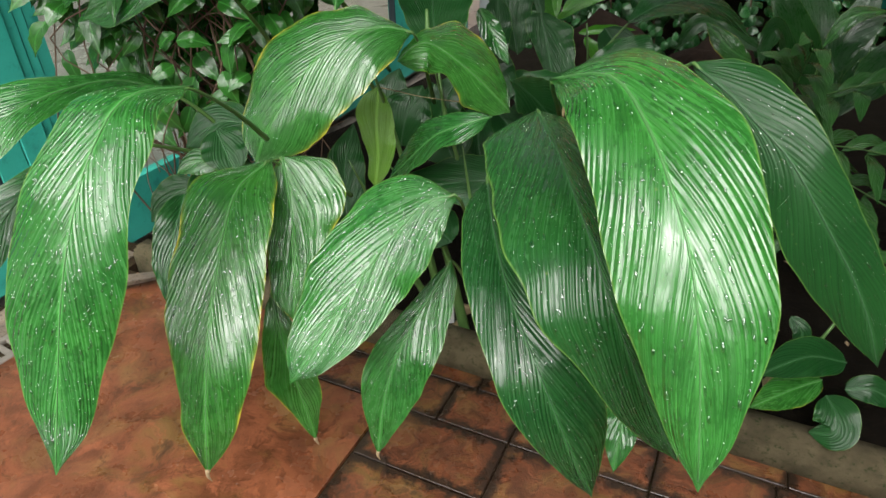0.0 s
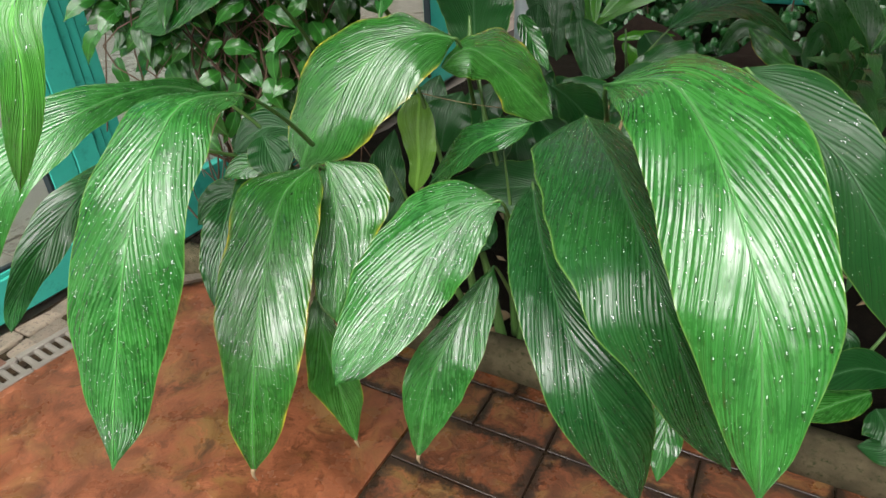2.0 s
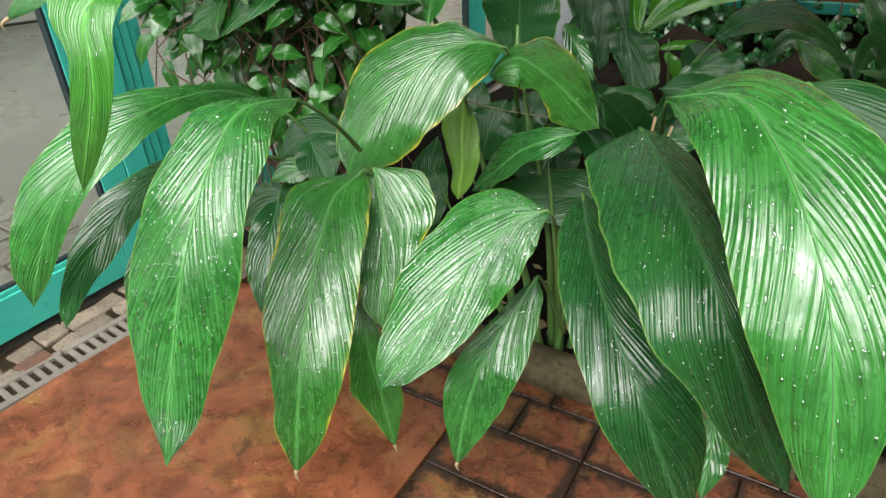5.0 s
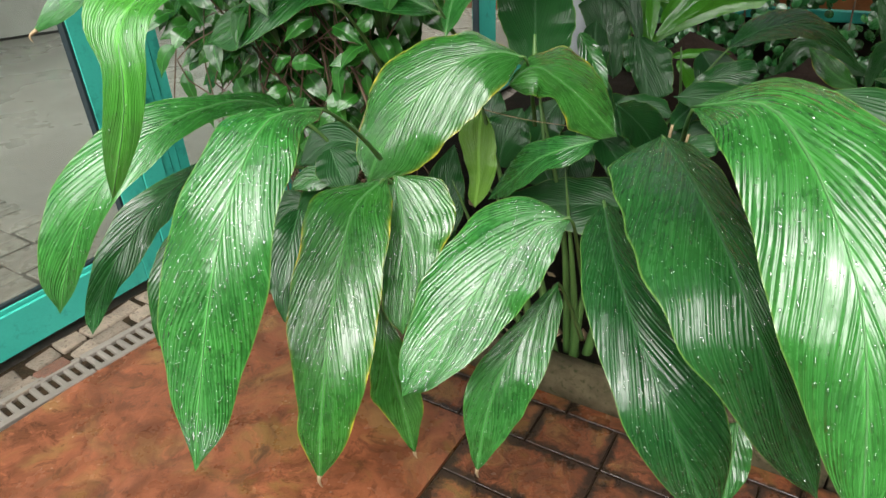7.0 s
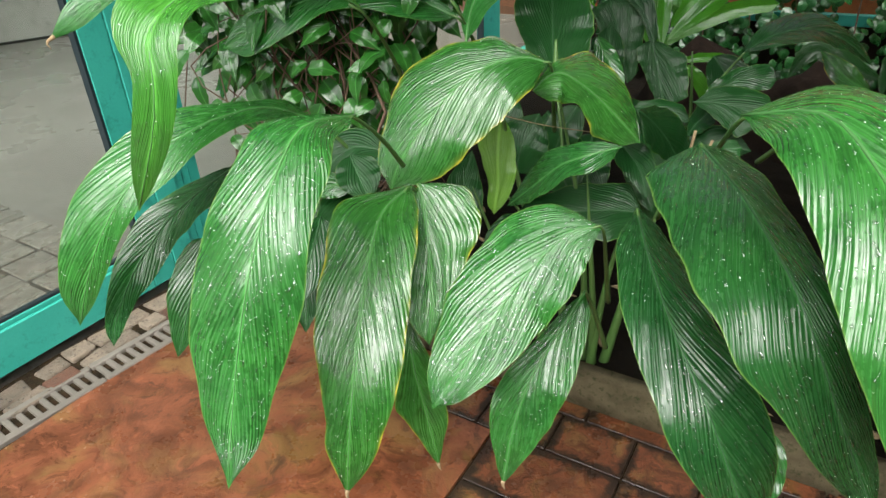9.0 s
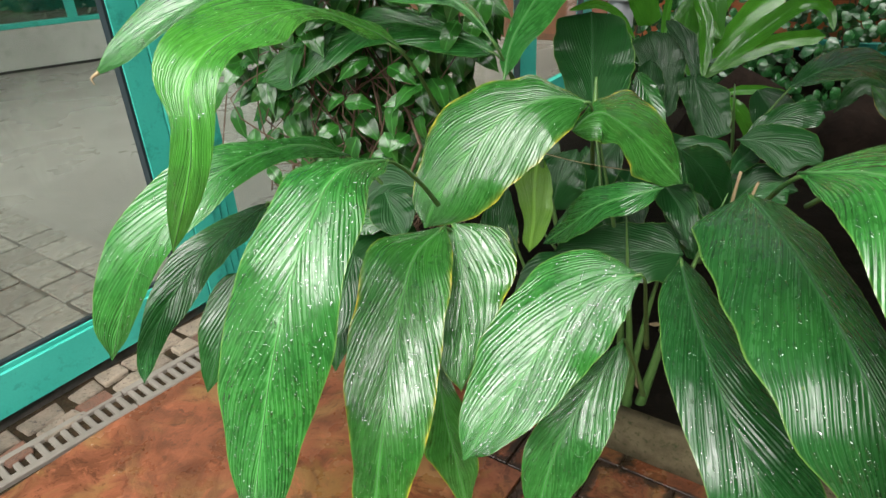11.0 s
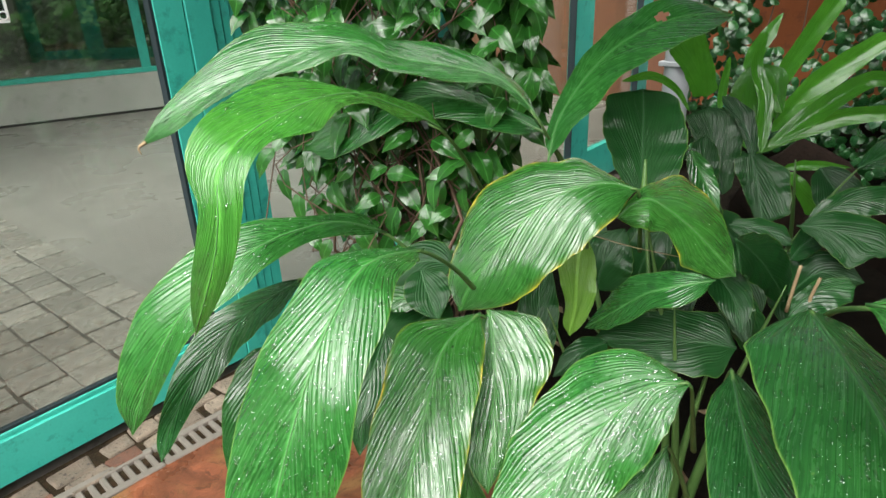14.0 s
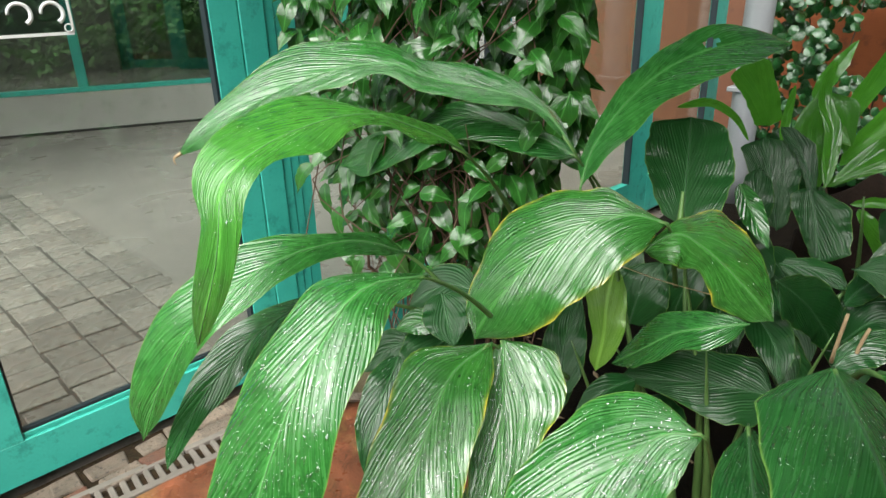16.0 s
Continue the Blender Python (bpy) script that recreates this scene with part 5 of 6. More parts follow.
leaf(ginger, [(0.19, 1.734, 0.693), (0.2, 1.727, 0.668), (0.21, 1.721, 0.644), (0.221, 1.714, 0.62), (0.231, 1.706, 0.597), (0.241, 1.699, 0.573), (0.25, 1.69, 0.549), (0.258, 1.682, 0.525), (0.267, 1.673, 0.501)], 0.091, [(-0.1, -0.8, 0.6), (0, -0.78, 0.62), (0.05, -0.8, 0.6)], LEAF_SHADED, label="dark green leaf hanging in the clump", seed=90, fold=0.1, curl=-0.15, sides=((0.02, 0.025, 0.03, 0.036, 0.037, 0.038, 0.038, 0.038, 0.038, 0.038, 0.035, 0.031, 0.026, 0.021, 0.0), (0.008, 0.023, 0.029, 0.034, 0.038, 0.043, 0.045, 0.047, 0.05, 0.053, 0.047, 0.039, 0.032, 0.024, 0.0)))
leaf(ginger, [(0.222, 1.963, 0.729), (0.243, 1.959, 0.729), (0.264, 1.955, 0.729), (0.285, 1.95, 0.728), (0.305, 1.945, 0.727), (0.324, 1.939, 0.722), (0.342, 1.931, 0.714), (0.36, 1.923, 0.705), (0.377, 1.915, 0.696)], 0.068, [(-0.1, -0.8, 0.6), (0, -0.78, 0.62), (0.05, -0.8, 0.6)], LEAF_SHADED_MATT, label="dark leaf lying level in the clump", seed=91, fold=0.1, curl=-0.15, sides=((0.01, 0.017, 0.023, 0.03, 0.036, 0.036, 0.036, 0.036, 0.034, 0.031, 0.026, 0.02, 0.015, 0.01, 0.0), (0, 0.017, 0.02, 0.022, 0.026, 0.029, 0.032, 0.03, 0.03, 0.032, 0.036, 0.031, 0.022, 0.014, 0.0)))
leaf(ginger, [(0.362, 1.856, 0.679), (0.372, 1.87, 0.686), (0.381, 1.884, 0.693), (0.392, 1.898, 0.7), (0.404, 1.911, 0.706), (0.416, 1.924, 0.711), (0.427, 1.937, 0.718), (0.438, 1.95, 0.725), (0.45, 1.963, 0.731)], 0.069, [(-0.1, -0.8, 0.6), (0, -0.78, 0.62), (0.05, -0.8, 0.6)], LEAF_SHADED_MATT, label="small dark leaf in the clump", seed=92, fold=0.2, curl=-0.15, sides=((0.007, 0.015, 0.022, 0.028, 0.03, 0.032, 0.033, 0.034, 0.034, 0.036, 0.033, 0.029, 0.025, 0.02, 0.0), (0.002, 0.007, 0.011, 0.015, 0.02, 0.025, 0.026, 0.029, 0.031, 0.033, 0.034, 0.033, 0.027, 0.022, 0.0)))
leaf(ginger, [(0.427, 2.024, 0.728), (0.452, 2.029, 0.743), (0.476, 2.034, 0.758), (0.502, 2.037, 0.771), (0.528, 2.04, 0.783), (0.555, 2.04, 0.79), (0.582, 2.037, 0.791), (0.609, 2.034, 0.789), (0.636, 2.029, 0.787)], 0.083, [(-0.1, -0.8, 0.6), (0, -0.78, 0.62), (0.05, -0.8, 0.6)], LEAF_SHADED, label="dark green leaf arching over the back", seed=93, fold=0.15, curl=-0.15, sides=((0.006, 0.011, 0.017, 0.023, 0.028, 0.032, 0.037, 0.041, 0.043, 0.043, 0.042, 0.039, 0.035, 0.031, 0.0), (0, 0.008, 0.017, 0.025, 0.029, 0.031, 0.032, 0.035, 0.037, 0.037, 0.04, 0.044, 0.045, 0.037, 0.0)))
leaf(ginger, [(0.28, 1.493, 0.709), (0.292, 1.503, 0.722), (0.305, 1.513, 0.734), (0.32, 1.521, 0.745), (0.336, 1.528, 0.755), (0.354, 1.532, 0.761), (0.372, 1.535, 0.764), (0.39, 1.536, 0.766), (0.408, 1.538, 0.768)], 0.069, [(-0.1, -0.8, 0.6), (0, -0.78, 0.62), (0.05, -0.8, 0.6)], LEAF_SHADED, label="dark leaf folded at its base", seed=94, fold=0.2, curl=-0.15, sides=((0.018, 0.031, 0.036, 0.039, 0.042, 0.044, 0.046, 0.047, 0.046, 0.045, 0.043, 0.039, 0.034, 0.029, 0.0), (0.001, 0.006, 0.011, 0.017, 0.017, 0.018, 0.019, 0.021, 0.023, 0.021, 0.021, 0.021, 0.021, 0.017, 0.0)))
leaf(ginger, [(0.111, 2.059, 0.803), (0.119, 2.051, 0.781), (0.127, 2.042, 0.76), (0.136, 2.034, 0.739), (0.146, 2.025, 0.719), (0.158, 2.016, 0.699), (0.17, 2.007, 0.68), (0.182, 1.998, 0.662), (0.194, 1.988, 0.644)], 0.101, [(-0.1, -0.8, 0.6), (0, -0.78, 0.62), (0.05, -0.8, 0.6)], LEAF_SHADED_MATT, label="dark leaf behind the bent one", seed=95, fold=0.15, curl=-0.15, sides=((0.015, 0.016, 0.018, 0.019, 0.021, 0.024, 0.026, 0.028, 0.026, 0.025, 0.025, 0.024, 0.024, 0.023, 0.0), (0.018, 0.046, 0.056, 0.065, 0.073, 0.075, 0.074, 0.073, 0.071, 0.068, 0.065, 0.062, 0.05, 0.037, 0.0)))
leaf(ginger, [(0.151, 2.143, 0.751), (0.154, 2.155, 0.77), (0.158, 2.167, 0.79), (0.162, 2.18, 0.809), (0.165, 2.191, 0.829), (0.168, 2.203, 0.849), (0.169, 2.215, 0.869), (0.17, 2.227, 0.889), (0.17, 2.238, 0.91)], 0.089, [(-0.1, -0.8, 0.6), (0, -0.78, 0.62), (0.05, -0.8, 0.6)], LEAF_SHADED_MATT, label="green leaf standing behind the dark one", seed=96, fold=0.2, curl=-0.15, sides=((0.001, 0.046, 0.047, 0.048, 0.048, 0.049, 0.05, 0.049, 0.045, 0.041, 0.038, 0.035, 0.026, 0.015, 0.0), (0.016, 0.02, 0.024, 0.028, 0.033, 0.036, 0.039, 0.039, 0.04, 0.04, 0.04, 0.039, 0.036, 0.022, 0.0)))
for pts, r in (
    ([(0.10, 1.62, 0.03), (0.06, 1.60, 0.5), (-0.03, 1.60, 0.93)], 0.011),
    ([(0.06, 1.60, 0.03), (-0.02, 1.62, 0.4), (-0.17, 1.66, 0.62)], 0.014),
    ([(0.11, 1.58, 0.03), (0.13, 1.58, 0.3), (0.18, 1.60, 0.62)], 0.012),
    ([(0.12, 1.60, 0.03), (0.10, 1.56, 0.3), (0.05, 1.48, 0.72)], 0.012),
    ([(0.15, 1.60, 0.03), (0.22, 1.62, 0.4), (0.30, 1.62, 0.72)], 0.013),
    ([(0.02, 1.60, 0.03), (-0.12, 1.56, 0.35), (-0.22, 1.45, 0.7)], 0.012),
    ([(0.0, 1.62, 0.03), (-0.08, 1.62, 0.5), (-0.2, 1.6, 1.0)], 0.012),
):
    under(part("stem", tube_bm(pts, r * 1.25, r * 0.12, n=16, sides=10), STALK, ginger, "pale green leafy stem"), ginger)
under(part("bud", tube_bm([(-0.028, 1.585, 0.90), (-0.03, 1.60, 0.96), (-0.031, 1.612, 1.005)], 0.010, 0.003, n=8), STALK, ginger, "rolled leaf bud standing upright"), ginger)
for pts in ([(0.285, 1.53, 0.70), (0.288, 1.525, 0.76), (0.292, 1.52, 0.815)], [(0.318, 1.515, 0.70), (0.322, 1.515, 0.75), (0.330, 1.51, 0.795)]):
    under(part("cut_stub", tube_bm(pts, 0.0042, 0.0035, n=6), DRY, ginger, "dry cut stem stub"), ginger)
under(part("grass_straw", tube_bm([(-0.16, 1.62, 0.82), (-0.05, 1.60, 0.80), (0.06, 1.58, 0.79)], 0.0015, 0.001, n=8, sides=5), DRY, ginger, "thin dry straw"), ginger)

# ---- plants behind ----
strap_plant = empty("strap_leaf_plant", (0.58, 2.75, 0.05), "plant with bright green strap leaves in the bed", "plant")
leaf(strap_plant, [(0.254, 3.016, 0.88), (0.243, 3.017, 0.913), (0.232, 3.018, 0.946), (0.22, 3.018, 0.978), (0.206, 3.017, 1.01), (0.192, 3.017, 1.041), (0.177, 3.015, 1.072), (0.163, 3.014, 1.103), (0.149, 3.012, 1.133)], 0.154, [(0.05, -0.78, 0.62), (0.05, -0.76, 0.65), (0.0, -0.8, 0.6)], STRAP, label="broad bright strap leaf", seed=57, fold=0.35, curl=-0.1, blunt=1.6, peak=0.3, tip=0.5, slant=1.2, ns=30, nv=10, rib=0.0, wave=0.02, sides=((0.048, 0.049, 0.05, 0.05, 0.052, 0.054, 0.056, 0.057, 0.058, 0.058, 0.059, 0.06, 0.06, 0.046, 0.0), (0, 0.052, 0.059, 0.063, 0.066, 0.069, 0.072, 0.074, 0.078, 0.082, 0.086, 0.09, 0.094, 0.087, 0.0)))
leaf(strap_plant, [(0.448, 2.915, 0.677), (0.419, 2.938, 0.746), (0.396, 2.958, 0.818), (0.386, 2.975, 0.893), (0.399, 2.984, 0.964), (0.452, 2.98, 1.001), (0.497, 2.962, 0.952), (0.506, 2.947, 0.88), (0.508, 2.931, 0.806)], 0.229, [(-0.16, -0.95, 0.28), (-0.12, -0.92, 0.36), (-0.16, -0.88, 0.45)], STRAP, label="bright strap leaf folded over", seed=58, fold=0.35, curl=-0.1, blunt=1.6, peak=0.3, tip=0.5, slant=1.2, ns=30, nv=10, rib=0.0, wave=0.02, sides=((0.022, 0.036, 0.048, 0.058, 0.063, 0.061, 0.054, 0.045, 0.2, 0.078, 0.065, 0.058, 0.041, 0.024, 0.0), (0.026, 0.032, 0.038, 0.047, 0.06, 0.054, 0.049, 0.034, 0.029, 0.013, 0.044, 0.032, 0.029, 0.025, 0.0)))
leaf(strap_plant, [(0.399, 3.101, 0.974), (0.414, 3.12, 1.002), (0.429, 3.138, 1.03), (0.447, 3.155, 1.056), (0.465, 3.171, 1.082), (0.484, 3.188, 1.108), (0.502, 3.204, 1.134), (0.521, 3.219, 1.16), (0.539, 3.234, 1.186)], 0.065, [(-0.14, -0.89, 0.44), (-0.05, -0.83, 0.56), (-0.04, -0.82, 0.57)], STRAP, label="bright green strap leaf", seed=59, fold=0.35, curl=-0.1, blunt=1.6, peak=0.3, tip=0.5, slant=1.2, ns=30, nv=10, rib=0.0, wave=0.02, sides=((0.006, 0.031, 0.033, 0.035, 0.036, 0.036, 0.034, 0.033, 0.032, 0.031, 0.025, 0.019, 0.012, 0.006, 0.0), (0.012, 0.017, 0.021, 0.025, 0.029, 0.028, 0.028, 0.028, 0.028, 0.026, 0.022, 0.018, 0.015, 0.011, 0.0)))
leaf(strap_plant, [(0.464, 3.001, 0.81), (0.493, 3.035, 0.871), (0.525, 3.066, 0.931), (0.561, 3.095, 0.988), (0.597, 3.121, 1.044), (0.633, 3.146, 1.1), (0.67, 3.17, 1.154), (0.71, 3.19, 1.205), (0.751, 3.21, 1.255)], 0.079, [(-0.18, -0.9, 0.39), (-0.15, -0.9, 0.41), (0.08, -0.8, 0.59)], STRAP, label="bright green strap leaf", seed=60, fold=0.35, curl=-0.1, blunt=1.6, peak=0.3, tip=0.5, slant=1.2, ns=30, nv=10, rib=0.0, wave=0.02, sides=((0.019, 0.026, 0.033, 0.035, 0.036, 0.036, 0.036, 0.037, 0.037, 0.037, 0.038, 0.037, 0.032, 0.025, 0.0), (0.008, 0.015, 0.022, 0.027, 0.029, 0.033, 0.037, 0.037, 0.038, 0.038, 0.039, 0.042, 0.046, 0.051, 0.0)))
leaf(strap_plant, [(0.51, 2.972, 0.749), (0.552, 3.009, 0.807), (0.598, 3.042, 0.861), (0.65, 3.071, 0.91), (0.706, 3.096, 0.953), (0.764, 3.119, 0.993), (0.823, 3.139, 1.031), (0.881, 3.158, 1.067), (0.939, 3.176, 1.103)], 0.101, [(-0.19, -0.88, 0.43), (-0.15, -0.9, 0.41), (0.23, -0.8, 0.55)], STRAP, label="bright green strap leaf", seed=61, fold=0.35, curl=-0.1, blunt=1.6, peak=0.3, tip=0.5, slant=1.2, ns=30, nv=10, rib=0.0, wave=0.02, sides=((0.024, 0.034, 0.043, 0.049, 0.055, 0.057, 0.057, 0.057, 0.056, 0.053, 0.05, 0.043, 0.035, 0.027, 0.0), (0.015, 0.02, 0.025, 0.031, 0.032, 0.036, 0.043, 0.044, 0.042, 0.042, 0.042, 0.04, 0.038, 0.035, 0.0)))
leaf(strap_plant, [(0.452, 2.904, 0.68), (0.51, 2.927, 0.713), (0.568, 2.947, 0.744), (0.628, 2.965, 0.771), (0.69, 2.98, 0.794), (0.752, 2.992, 0.813), (0.816, 3, 0.822), (0.881, 3.006, 0.825), (0.945, 3.011, 0.828)], 0.075, [(-0.17, -0.88, 0.44), (0.11, -0.85, 0.52), (0.14, -0.92, 0.38)], STRAP, label="bright green strap leaf", seed=62, fold=0.35, curl=-0.1, blunt=1.6, peak=0.3, tip=0.5, slant=1.2, ns=30, nv=10, rib=0.0, wave=0.02, sides=((0.009, 0.018, 0.023, 0.027, 0.033, 0.037, 0.04, 0.042, 0.042, 0.041, 0.039, 0.037, 0.033, 0.029, 0.0), (0.006, 0.013, 0.021, 0.03, 0.031, 0.032, 0.035, 0.031, 0.029, 0.029, 0.03, 0.028, 0.028, 0.029, 0.0)))
leaf(strap_plant, [(0.553, 2.881, 0.63), (0.584, 2.887, 0.636), (0.615, 2.893, 0.641), (0.647, 2.897, 0.643), (0.679, 2.901, 0.642), (0.711, 2.903, 0.64), (0.742, 2.905, 0.638), (0.774, 2.907, 0.635), (0.805, 2.909, 0.631)], 0.041, [(0.12, -0.84, 0.52), (0.12, -0.86, 0.5), (-0.02, -0.98, 0.19)], STRAP, label="bright green strap leaf", seed=63, fold=0.35, curl=-0.1, blunt=1.6, peak=0.3, tip=0.5, slant=1.2, ns=30, nv=10, rib=0.0, wave=0.02, sides=((0.01, 0.014, 0.018, 0.021, 0.023, 0.025, 0.025, 0.025, 0.023, 0.02, 0.016, 0.012, 0.008, 0.003, 0.0), (0.003, 0.011, 0.012, 0.014, 0.017, 0.016, 0.015, 0.016, 0.016, 0.015, 0.012, 0.009, 0.007, 0.005, 0.0)))
leaf(strap_plant, [(0.582, 2.881, 0.615), (0.595, 2.875, 0.595), (0.609, 2.868, 0.575), (0.623, 2.861, 0.555), (0.636, 2.854, 0.535), (0.65, 2.847, 0.516), (0.663, 2.839, 0.497), (0.677, 2.832, 0.478), (0.691, 2.824, 0.459)], 0.069, [(0.01, -0.94, 0.34), (-0.03, -0.94, 0.34), (-0.06, -0.94, 0.34)], STRAP, label="bright green strap leaf", seed=64, fold=0.35, curl=-0.1, blunt=1.6, peak=0.3, tip=0.5, slant=1.2, ns=30, nv=10, rib=0.0, wave=0.02, sides=((0.015, 0.016, 0.018, 0.02, 0.021, 0.023, 0.025, 0.026, 0.027, 0.029, 0.03, 0.031, 0.033, 0.022, 0.0), (0.01, 0.016, 0.022, 0.027, 0.031, 0.033, 0.034, 0.036, 0.037, 0.039, 0.039, 0.031, 0.023, 0.014, 0.0)))
leaf(strap_plant, [(-0.087, 2.683, 0.997), (0.019, 2.73, 1.009), (0.109, 2.744, 0.96), (0.166, 2.731, 0.879)], 0.031, [(0.34, -0.86, 0.38), (0.26, -0.94, 0.21), (0.11, -0.97, 0.23)], STRAP, label="bright green strap leaf", seed=65, fold=0.35, curl=-0.1, blunt=1.6, peak=0.3, tip=0.5, slant=1.2, ns=30, nv=10, rib=0.0, wave=0.02)
leaf(strap_plant, [(0.45, 2.718, 0.752), (0.593, 2.748, 0.875), (0.75, 2.776, 0.988), (0.848, 2.782, 0.966), (0.872, 2.751, 0.893)], 0.072, [(-0.19, -0.88, 0.43), (-0.03, -0.91, 0.42), (-0.26, -0.92, 0.31)], STRAP, label="bright green strap leaf", seed=66, fold=0.35, curl=-0.1, blunt=1.6, peak=0.3, tip=0.5, slant=1.2, ns=30, nv=10, rib=0.0, wave=0.02)
leaf(strap_plant, [(0.272, 2.747, 0.877), (0.283, 2.796, 0.975), (0.297, 2.842, 1.063)], 0.031, [(-0.13, -0.88, 0.46), (-0.13, -0.88, 0.47), (-0.13, -0.87, 0.47)], STRAP, label="bright green strap leaf", seed=67, fold=0.35, curl=-0.1, blunt=1.6, peak=0.3, tip=0.5, slant=1.2, ns=30, nv=10, rib=0.0, wave=0.02)
leaf(strap_plant, [(0.429, 2.705, 0.733), (0.433, 2.792, 0.91), (0.395, 2.844, 1.03), (0.423, 2.906, 1.147)], 0.053, [(-0.18, -0.88, 0.44), (-0.14, -0.92, 0.35), (-0.15, -0.86, 0.49)], STRAP, label="bright green strap leaf", seed=68, fold=0.35, curl=-0.1, blunt=1.6, peak=0.3, tip=0.5, slant=1.2, ns=30, nv=10, rib=0.0, wave=0.02)
under(part("stem", tube_bm([(0.62, 2.8, 0.0), (0.6, 2.78, 0.4), (0.56, 2.75, 0.7)], 0.016, 0.003, n=8), STALK, strap_plant), strap_plant)
lance_plant = empty("lance_leaf_plant", (1.5, 2.6, 0.05), "shaded plant with dark lance-shaped leaves", "plant")
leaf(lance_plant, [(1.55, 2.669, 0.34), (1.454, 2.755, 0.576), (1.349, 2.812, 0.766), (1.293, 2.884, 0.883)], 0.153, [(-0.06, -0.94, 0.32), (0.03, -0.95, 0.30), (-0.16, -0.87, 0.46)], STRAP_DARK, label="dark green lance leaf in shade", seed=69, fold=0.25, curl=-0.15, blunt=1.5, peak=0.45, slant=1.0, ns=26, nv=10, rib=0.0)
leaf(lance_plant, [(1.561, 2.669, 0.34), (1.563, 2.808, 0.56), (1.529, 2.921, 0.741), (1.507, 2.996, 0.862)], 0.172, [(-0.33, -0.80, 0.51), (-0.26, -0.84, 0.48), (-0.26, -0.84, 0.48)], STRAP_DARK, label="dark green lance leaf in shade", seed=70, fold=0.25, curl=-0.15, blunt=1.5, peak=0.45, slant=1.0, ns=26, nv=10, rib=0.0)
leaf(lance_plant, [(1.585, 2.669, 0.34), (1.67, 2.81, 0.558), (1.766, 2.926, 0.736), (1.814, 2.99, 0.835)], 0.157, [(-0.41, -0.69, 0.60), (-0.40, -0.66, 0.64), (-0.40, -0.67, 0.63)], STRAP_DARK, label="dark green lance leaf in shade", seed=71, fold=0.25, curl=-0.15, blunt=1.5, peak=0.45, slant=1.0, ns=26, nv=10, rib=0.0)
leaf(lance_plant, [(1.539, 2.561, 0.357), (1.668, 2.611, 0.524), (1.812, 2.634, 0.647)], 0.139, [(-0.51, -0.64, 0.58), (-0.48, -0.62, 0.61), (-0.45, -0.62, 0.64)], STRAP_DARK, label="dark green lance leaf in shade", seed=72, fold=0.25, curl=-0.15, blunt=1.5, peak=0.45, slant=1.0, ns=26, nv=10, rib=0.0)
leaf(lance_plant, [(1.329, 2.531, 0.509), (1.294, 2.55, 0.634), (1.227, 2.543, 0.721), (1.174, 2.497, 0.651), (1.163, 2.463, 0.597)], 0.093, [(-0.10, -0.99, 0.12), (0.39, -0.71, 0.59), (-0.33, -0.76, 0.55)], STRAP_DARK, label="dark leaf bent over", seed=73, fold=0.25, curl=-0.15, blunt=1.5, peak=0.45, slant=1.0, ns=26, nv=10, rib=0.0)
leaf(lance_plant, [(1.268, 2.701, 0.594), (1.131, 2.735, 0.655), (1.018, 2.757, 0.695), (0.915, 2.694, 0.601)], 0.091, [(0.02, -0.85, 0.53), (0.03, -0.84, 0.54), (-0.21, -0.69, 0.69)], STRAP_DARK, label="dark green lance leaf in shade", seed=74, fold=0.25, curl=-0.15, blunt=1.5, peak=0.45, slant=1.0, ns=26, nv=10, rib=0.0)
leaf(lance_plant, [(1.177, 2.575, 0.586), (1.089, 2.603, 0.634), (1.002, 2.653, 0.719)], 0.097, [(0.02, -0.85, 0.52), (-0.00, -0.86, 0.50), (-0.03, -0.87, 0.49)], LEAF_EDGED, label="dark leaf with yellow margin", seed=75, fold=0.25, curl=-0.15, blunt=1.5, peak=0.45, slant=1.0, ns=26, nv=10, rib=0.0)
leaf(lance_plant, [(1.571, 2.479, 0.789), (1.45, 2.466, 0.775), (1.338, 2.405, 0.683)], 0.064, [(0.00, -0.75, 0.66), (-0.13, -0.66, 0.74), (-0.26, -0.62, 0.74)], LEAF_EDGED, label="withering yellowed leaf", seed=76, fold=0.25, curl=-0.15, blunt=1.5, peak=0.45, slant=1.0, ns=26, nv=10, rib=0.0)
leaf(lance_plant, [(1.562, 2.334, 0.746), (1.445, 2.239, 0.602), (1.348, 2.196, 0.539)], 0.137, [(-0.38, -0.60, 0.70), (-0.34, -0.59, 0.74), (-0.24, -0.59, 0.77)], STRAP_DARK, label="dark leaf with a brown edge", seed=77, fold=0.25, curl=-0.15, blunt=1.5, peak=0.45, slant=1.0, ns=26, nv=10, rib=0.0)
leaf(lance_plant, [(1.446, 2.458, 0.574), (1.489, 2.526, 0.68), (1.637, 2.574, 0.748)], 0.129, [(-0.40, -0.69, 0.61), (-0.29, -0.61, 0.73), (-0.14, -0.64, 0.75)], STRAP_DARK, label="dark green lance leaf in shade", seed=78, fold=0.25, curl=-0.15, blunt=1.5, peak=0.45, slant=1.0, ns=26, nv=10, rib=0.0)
under(part("stem", tube_bm([(1.45, 2.6, 0.0), (1.43, 2.58, 0.3), (1.4, 2.5, 0.62)], 0.026, 0.003, n=8), STALK, lance_plant), lance_plant)
seedling = empty("young_ginger", (0.93, 1.30, 0.05), "small dull green ginger shoot beside the kerb", "plant")
